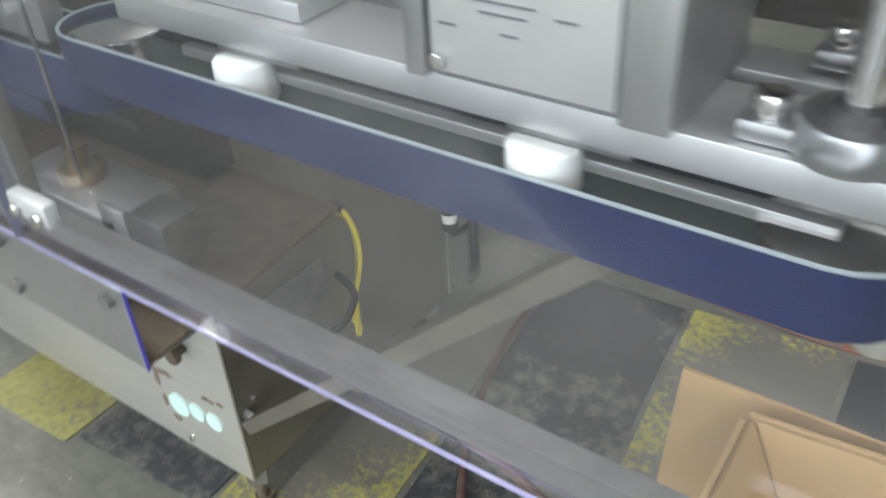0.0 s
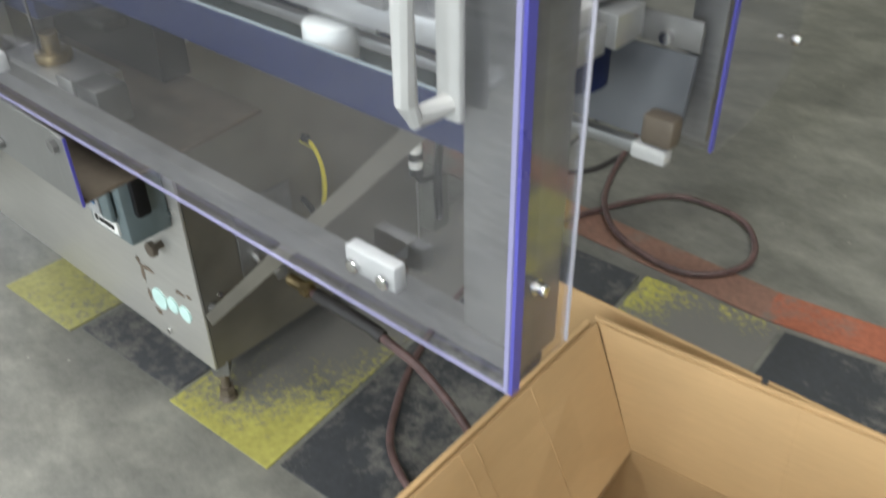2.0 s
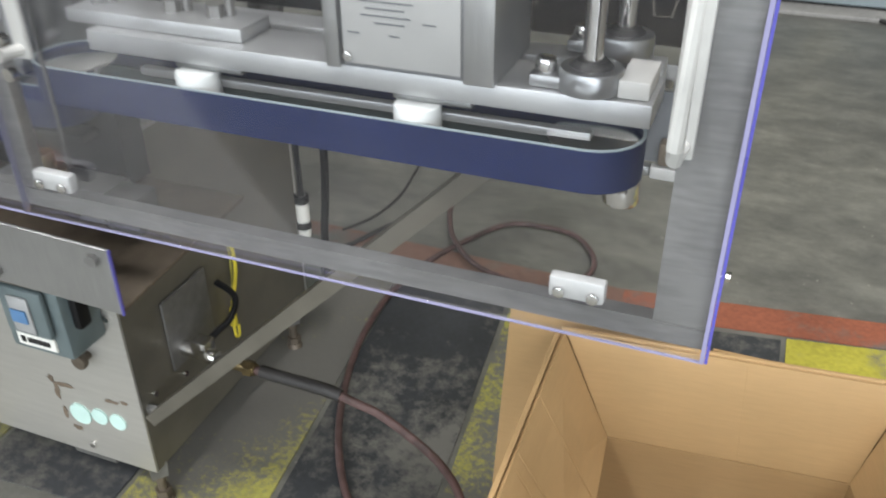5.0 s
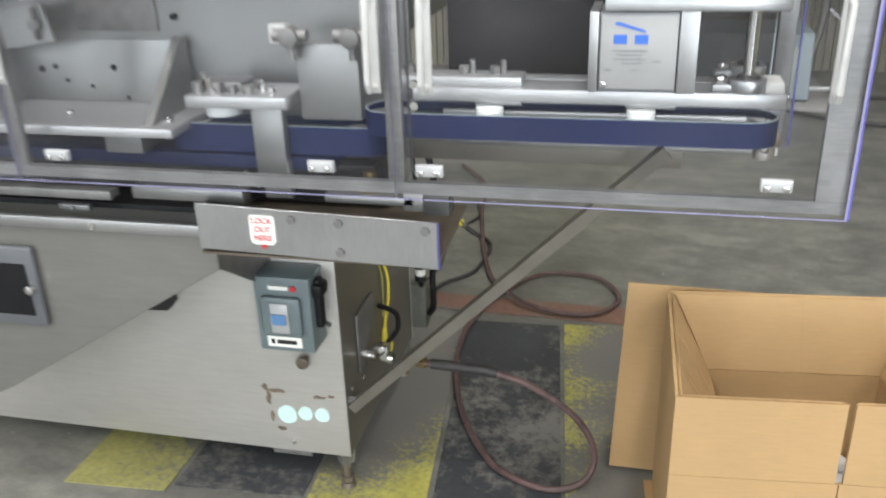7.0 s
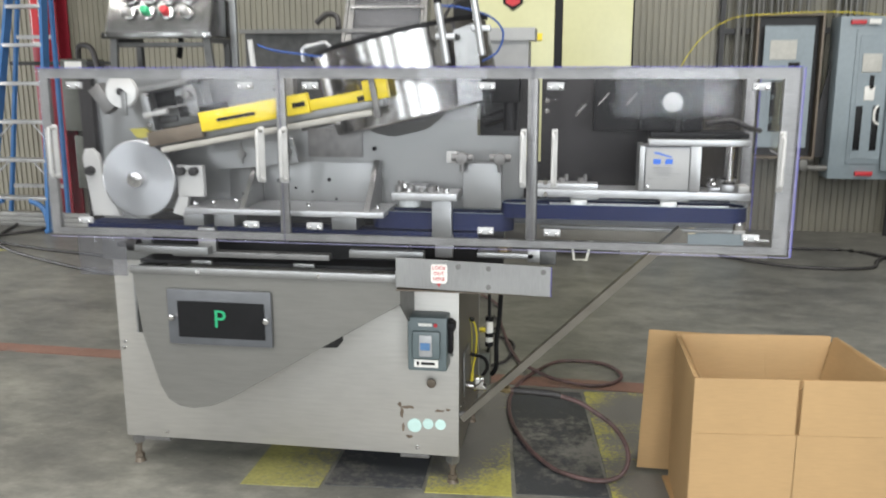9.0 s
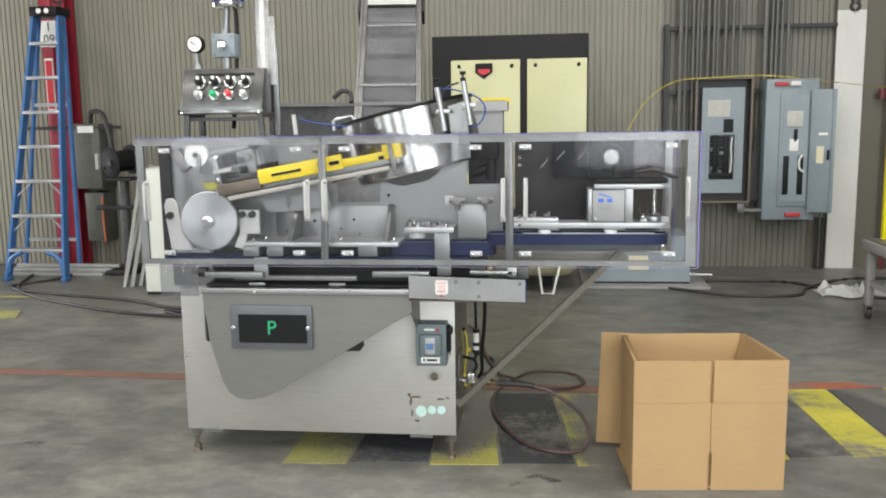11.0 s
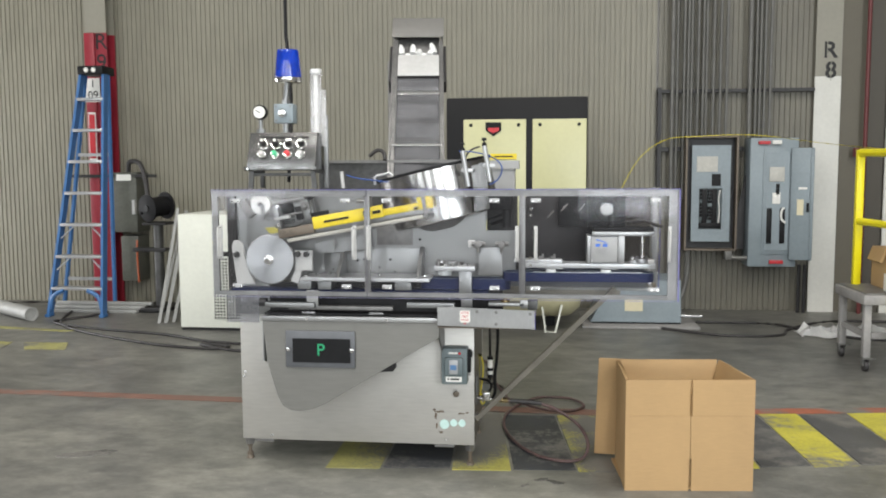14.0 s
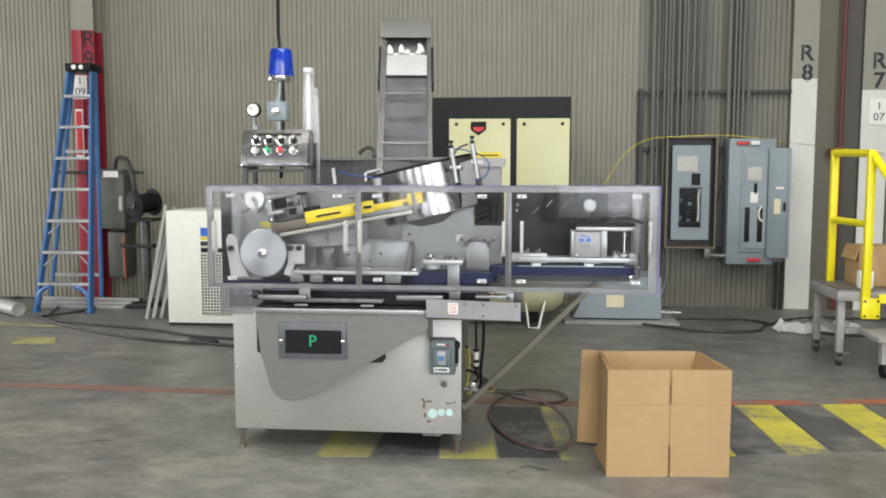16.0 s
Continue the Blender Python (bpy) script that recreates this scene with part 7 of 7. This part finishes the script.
def leaf(name, top, low, folds=(), t=0.005):
    """A slanted inner flap between a top edge and a crease."""
    b = Mesh()
    a = [Vector((*p, BH - 0.002)) for p in top] + [Vector((*p, CZ)) for p in reversed(low)]
    n = (a[1] - a[0]).cross(a[3] - a[0]).normalized() * t
    f = [b.bm.verts.new(BM @ v) for v in a]
    g = [b.bm.verts.new(BM @ (v + n)) for v in a]
    b.bm.faces.new(f)
    b.bm.faces.new(list(reversed(g)))
    for i in range(4):
        b.bm.faces.new((f[i], g[i], g[(i + 1) % 4], f[(i + 1) % 4]))
    flap = part(name, b, CARD, box)
    for u in folds:
        p, q = a[0].lerp(a[1], u), a[3].lerp(a[2], u)
        part("crease", Mesh().tube([BM @ (p + n), BM @ (p.lerp(q, 0.5) + n), BM @ (q + n)], 0.0006, seg=6), CARD, flap)
        part("crease", Mesh().tube([BM @ p, BM @ p.lerp(q, 0.5), BM @ q], 0.0006, seg=6), CARD, flap)
    return flap


leaf("inner_flap", ((0.012, BT + 0.004), (0.012 + SK, BD + 0.006)), ((IL, BT + 0.004), (IL, BD - IB)), (0.28, 0.34, 0.62))
leaf("inner_flap", ((0.016 + SK, BD + 0.004), (BL - 0.05, BD + 0.004)), ((IL, BD - IB), (BL - IR, BD - IB)), (0.55,))
leaf("inner_flap", ((BL - 0.045, BD + 0.006), (BL - 0.012, BT + 0.004)), ((BL - IR, BD - IB), (BL - IR + 0.04, BT + 0.004)))
inner = Mesh().slab([(IL - 0.004, CZ - 0.002), (IL, CZ - 0.002), (0.038, 0.012), (0.034, 0.012)], "y", BT + 0.011, BD - IB)
inner.bm.transform(BM)
inner.box(0.034, BL - IR, BD - IB, BD - IB + 0.004, 0.012, CZ - 0.002, 0, BM)
part("inner_wall", inner, CARD, box)
IW = Mesh().slab([(BL - IR, BD - IB), (BL - IR + 0.005, BD - IB), (BL - IR + 0.045, BT + 0.004), (BL - IR + 0.04, BT + 0.004)], "z", 0.012, CZ - 0.002)
IW.bm.transform(BM)
part("inner_wall", IW, CARD, box)
part("base", Mesh().box(BT, BL - 0.05, BT, BD, 0.004, 0.012, 0, BM), CARD, box)
outer = Mesh()
LM = BM @ Matrix.Translation((-0.070, BD + 0.028, 0.0)) @ Euler((radians(-2.0), radians(2.5), radians(-2))).to_matrix().to_4x4()
for x0, x1 in ((0, 0.282), (0.290, 0.55)):
    outer.box(x0, x1, 0.0, 0.005, 0.33, 0.476, 0, LM)
outer.box(0, 0.55, 0.0, 0.005, 0.024, 0.3298, 0, LM)
part("rear_flap", outer, CARD, box, "loose outer cardboard flap")
wall_panel("rear_wall", 0.006 + SK, BL - 0.05, BD + 0.010, BD + 0.016, None, box)
part("top_edge", Mesh().box(0.002, 0.266, 0.0012, 0.0048, BH, BH + 0.0008, 0, BM).box(0.278, BL - 0.002, 0.0012, 0.0048, BH, BH + 0.0008, 0, BM), CARD_EDGE, box)
placed = []
for layer in range(6):
    for tries in range(700):
        x, y = rb.uniform(0.07, BL - IR - 0.02), rb.uniform(0.055, BD - IB - 0.028)
        z = 0.032 + 0.026 * layer
        if x < 0.068 + 0.26 * z or z > 0.178 - 0.12 * max(0.0, x - 0.30) - 0.03 * abs(math.sin(23 * x + 17 * y)):
            continue
        if any(abs(z - pz) < 0.03 and (x - px) ** 2 + (y - py) ** 2 < 0.041 ** 2 for px, py, pz in placed):
            continue
        placed.append((x, y, z))
        m = BM @ Matrix.Translation((x, y, z)) @ Euler((radians(90 + rb.uniform(-16, 16)), 0, rb.uniform(0, 6.283))).to_matrix().to_4x4() @ Matrix.Translation((0, 0, -0.04))
        bottle(m, "small white plastic bottle lying in the cardboard box", "bottles in the box")

# ---- hoses and cords at the machine's side ----
Z = 0.014
hose = thing("air_hose", (-0.31, 0.60, 0), "scuffed red and black rubber air hose looping on the floor", "hose")
part("tube", Mesh().tube([(-0.61, 0.632, 0.280), (-0.545, 0.634, 0.277), (-0.462, 0.638, 0.272), (-0.399, 0.640, 0.257), (-0.353, 0.646, 0.235), (-0.266, 0.645, 0.175), (-0.222, 0.64, 0.11), (-0.218, 0.625, 0.055), (-0.25, 0.605, 0.02), (-0.32, 0.588, Z), (-0.42, 0.63, Z), (-0.48, 0.70, Z), (-0.54, 0.81, Z), (-0.59, 0.95, Z), (-0.622, 1.10, Z), (-0.628, 1.26, Z), (-0.597, 1.42, Z), (-0.532, 1.565, Z), (-0.46, 1.672, Z), (-0.37, 1.695, Z), (-0.275, 1.68, Z), (-0.212, 1.61, Z), (-0.192, 1.53, Z), (-0.225, 1.455, Z), (-0.29, 1.41, Z), (-0.385, 1.41, Z + 0.004), (-0.48, 1.44, Z + 0.012), (-0.556, 1.515, Z + 0.017), (-0.61, 1.62, Z), (-0.643, 1.714, Z), (-0.687, 1.883, Z), (-0.726, 2.074, Z), (-0.763, 2.272, Z), (-0.80, 2.55, Z), (-0.95, 2.8, Z)], 0.0074, seg=10), RED_HOSE, hose)
part("sleeve", Mesh().tube([(-0.575, 0.633, 0.279), (-0.52, 0.635, 0.276), (-0.462, 0.638, 0.272), (-0.43, 0.639, 0.266)], 0.0115, seg=12), RUBBER, hose, "black rubber sleeve")
part("fitting", Mesh().cyl((-0.64, 0.632, 0.282), (-0.585, 0.633, 0.280), 0.0105, seg=12).cyl((-0.605, 0.632, 0.281), (-0.59, 0.633, 0.280), 0.014, seg=6), BRASS, hose, "brass fitting")
HANG = "black cable hanging beside the machine cabinet"
for pts, r in (([(-0.718, 1.02, 0.698), (-0.672, 1.03, 0.64), (-0.654, 1.04, 0.54), (-0.658, 1.04, 0.40), (-0.668, 1.04, 0.30), (-0.668, 1.04, 0.21), (-0.685, 1.06, 0.17)], 0.0085), ([(-0.720, 1.0, 0.698), (-0.698, 1.0, 0.63), (-0.692, 1.0, 0.54), (-0.690, 1.0, 0.405)], 0.006), ([(-0.690, 1.0, 0.298), (-0.695, 1.02, 0.272), (-0.705, 1.075, 0.254)], 0.006)):
    whole("cable", Mesh().tube(pts, r, seg=8), BLACK, HANG, "cable", "hanging cables")
plug = whole("cable_plug", Mesh().cyl((-0.690, 1.0, 0.297), (-0.690, 1.0, 0.406), 0.0135, seg=14, bevel=0.003), PAPER, "white cable plug with black bands", "plug")
for z in (0.306, 0.340, 0.398):
    part("band", Mesh().cyl((-0.690, 1.0, z - 0.008), (-0.690, 1.0, z + 0.008), 0.0148, seg=14), BLACK, plug)
part("outlet_box", Mesh().box(-0.765, -0.692, CY1 + 0.0005, CY1 + 0.05, 0.128, 0.252, 0.004), OLD_BOX, mach, "grey steel outlet box behind the cabinet")
for pts, r in (([(-0.80, 2.35, 0.008), (-0.759, 2.208, 0.008), (-0.77, 2.143, 0.008), (-0.795, 2.094, 0.008)], 0.006), ([(-0.784, 2.066, 0.008), (-0.739, 2.008, 0.008), (-0.685, 1.951, 0.008), (-0.662, 1.876, 0.010), (-0.668, 1.76, 0.009), (-0.69, 1.66, 0.008), (-0.76, 1.575, 0.008), (-0.80, 1.49, 0.008), (-0.84, 1.40, 0.008)], 0.007), ([(-0.87, 2.26, 0.005), (-0.831, 1.916, 0.005), (-0.812, 1.737, 0.005), (-0.83, 1.60, 0.005), (-0.88, 1.50, 0.005)], 0.004)):
    whole("floor_cable", Mesh().tube(pts, r, seg=8), RUBBER, "black cable curling on the floor behind the machine", "cable", "floor cables")
plug2 = whole("cord_connector", Mesh().cyl((-0.786, 2.074, 0.010), (-0.812, 2.098, 0.010), 0.005, seg=10), STEEL_BRIGHT, "steel cord connector with yellow wings on the floor", "connector")
for a in (-0.4, 0.4):
    part("wing", Mesh().box(-0.026, 0.026, -0.007, 0.007, 0.002, 0.014, 0.002, Matrix.Translation((-0.830, 2.108, 0)) @ Euler((0, 0, a)).to_matrix().to_4x4() @ Matrix.Translation((0, 0.012 * (1 if a > 0 else -1), 0))), YELLOW_CORD, plug2, "yellow plastic wing")
whole("hanging_cord", Mesh().tube([(-0.731, 0.764, 0.464), (-0.718, 0.774, 0.450), (-0.711, 0.784, 0.41), (-0.712, 0.788, 0.365), (-0.715, 0.784, 0.33), (-0.720, 0.778, 0.30), (-0.722, 0.774, 0.275)], 0.0036, seg=8), YELLOW_CORD, "yellow cord hanging down the cabinet side", "cord")
whole("hanging_cord", Mesh().tube([(-0.7285, 0.758, 0.459), (-0.7275, 0.785, 0.43), (-0.7275, 0.796, 0.39), (-0.7275, 0.794, 0.34), (-0.7275, 0.786, 0.300)], 0.0022, seg=8), OLIVE, "thin dull yellow cord against the cabinet side", "cord")
part("cord_gland", Mesh().cyl((-0.731, 0.764, 0.465), (-0.719, 0.770, 0.461), 0.007, seg=10), BLACK, mach)
whole("cord_plug", Mesh().cyl((-0.7225, 0.774, 0.277), (-0.7235, 0.772, 0.238), 0.006, 0.0078, seg=10, bevel=0.0015), YELLOW_CORD, "yellow moulded plug on a hanging cord", "plug")
whole("cord_tail", Mesh().tube([(-0.7235, 0.772, 0.240), (-0.715, 0.762, 0.222), (-0.703, 0.757, 0.232), (-0.700, 0.755, 0.256)], 0.0028, seg=8), YELLOW_CORD, "short yellow cord tail curling from a plug", "cord")
part("hose_stub", Mesh().tube([(-0.690, 0.634, 0.300), (-0.672, 0.660, 0.318), (-0.665, 0.695, 0.328), (-0.680, 0.730, 0.345), (-0.7255, 0.745, 0.352)], 0.006, seg=8), BLACK, mach, "short black hose from the fitting")
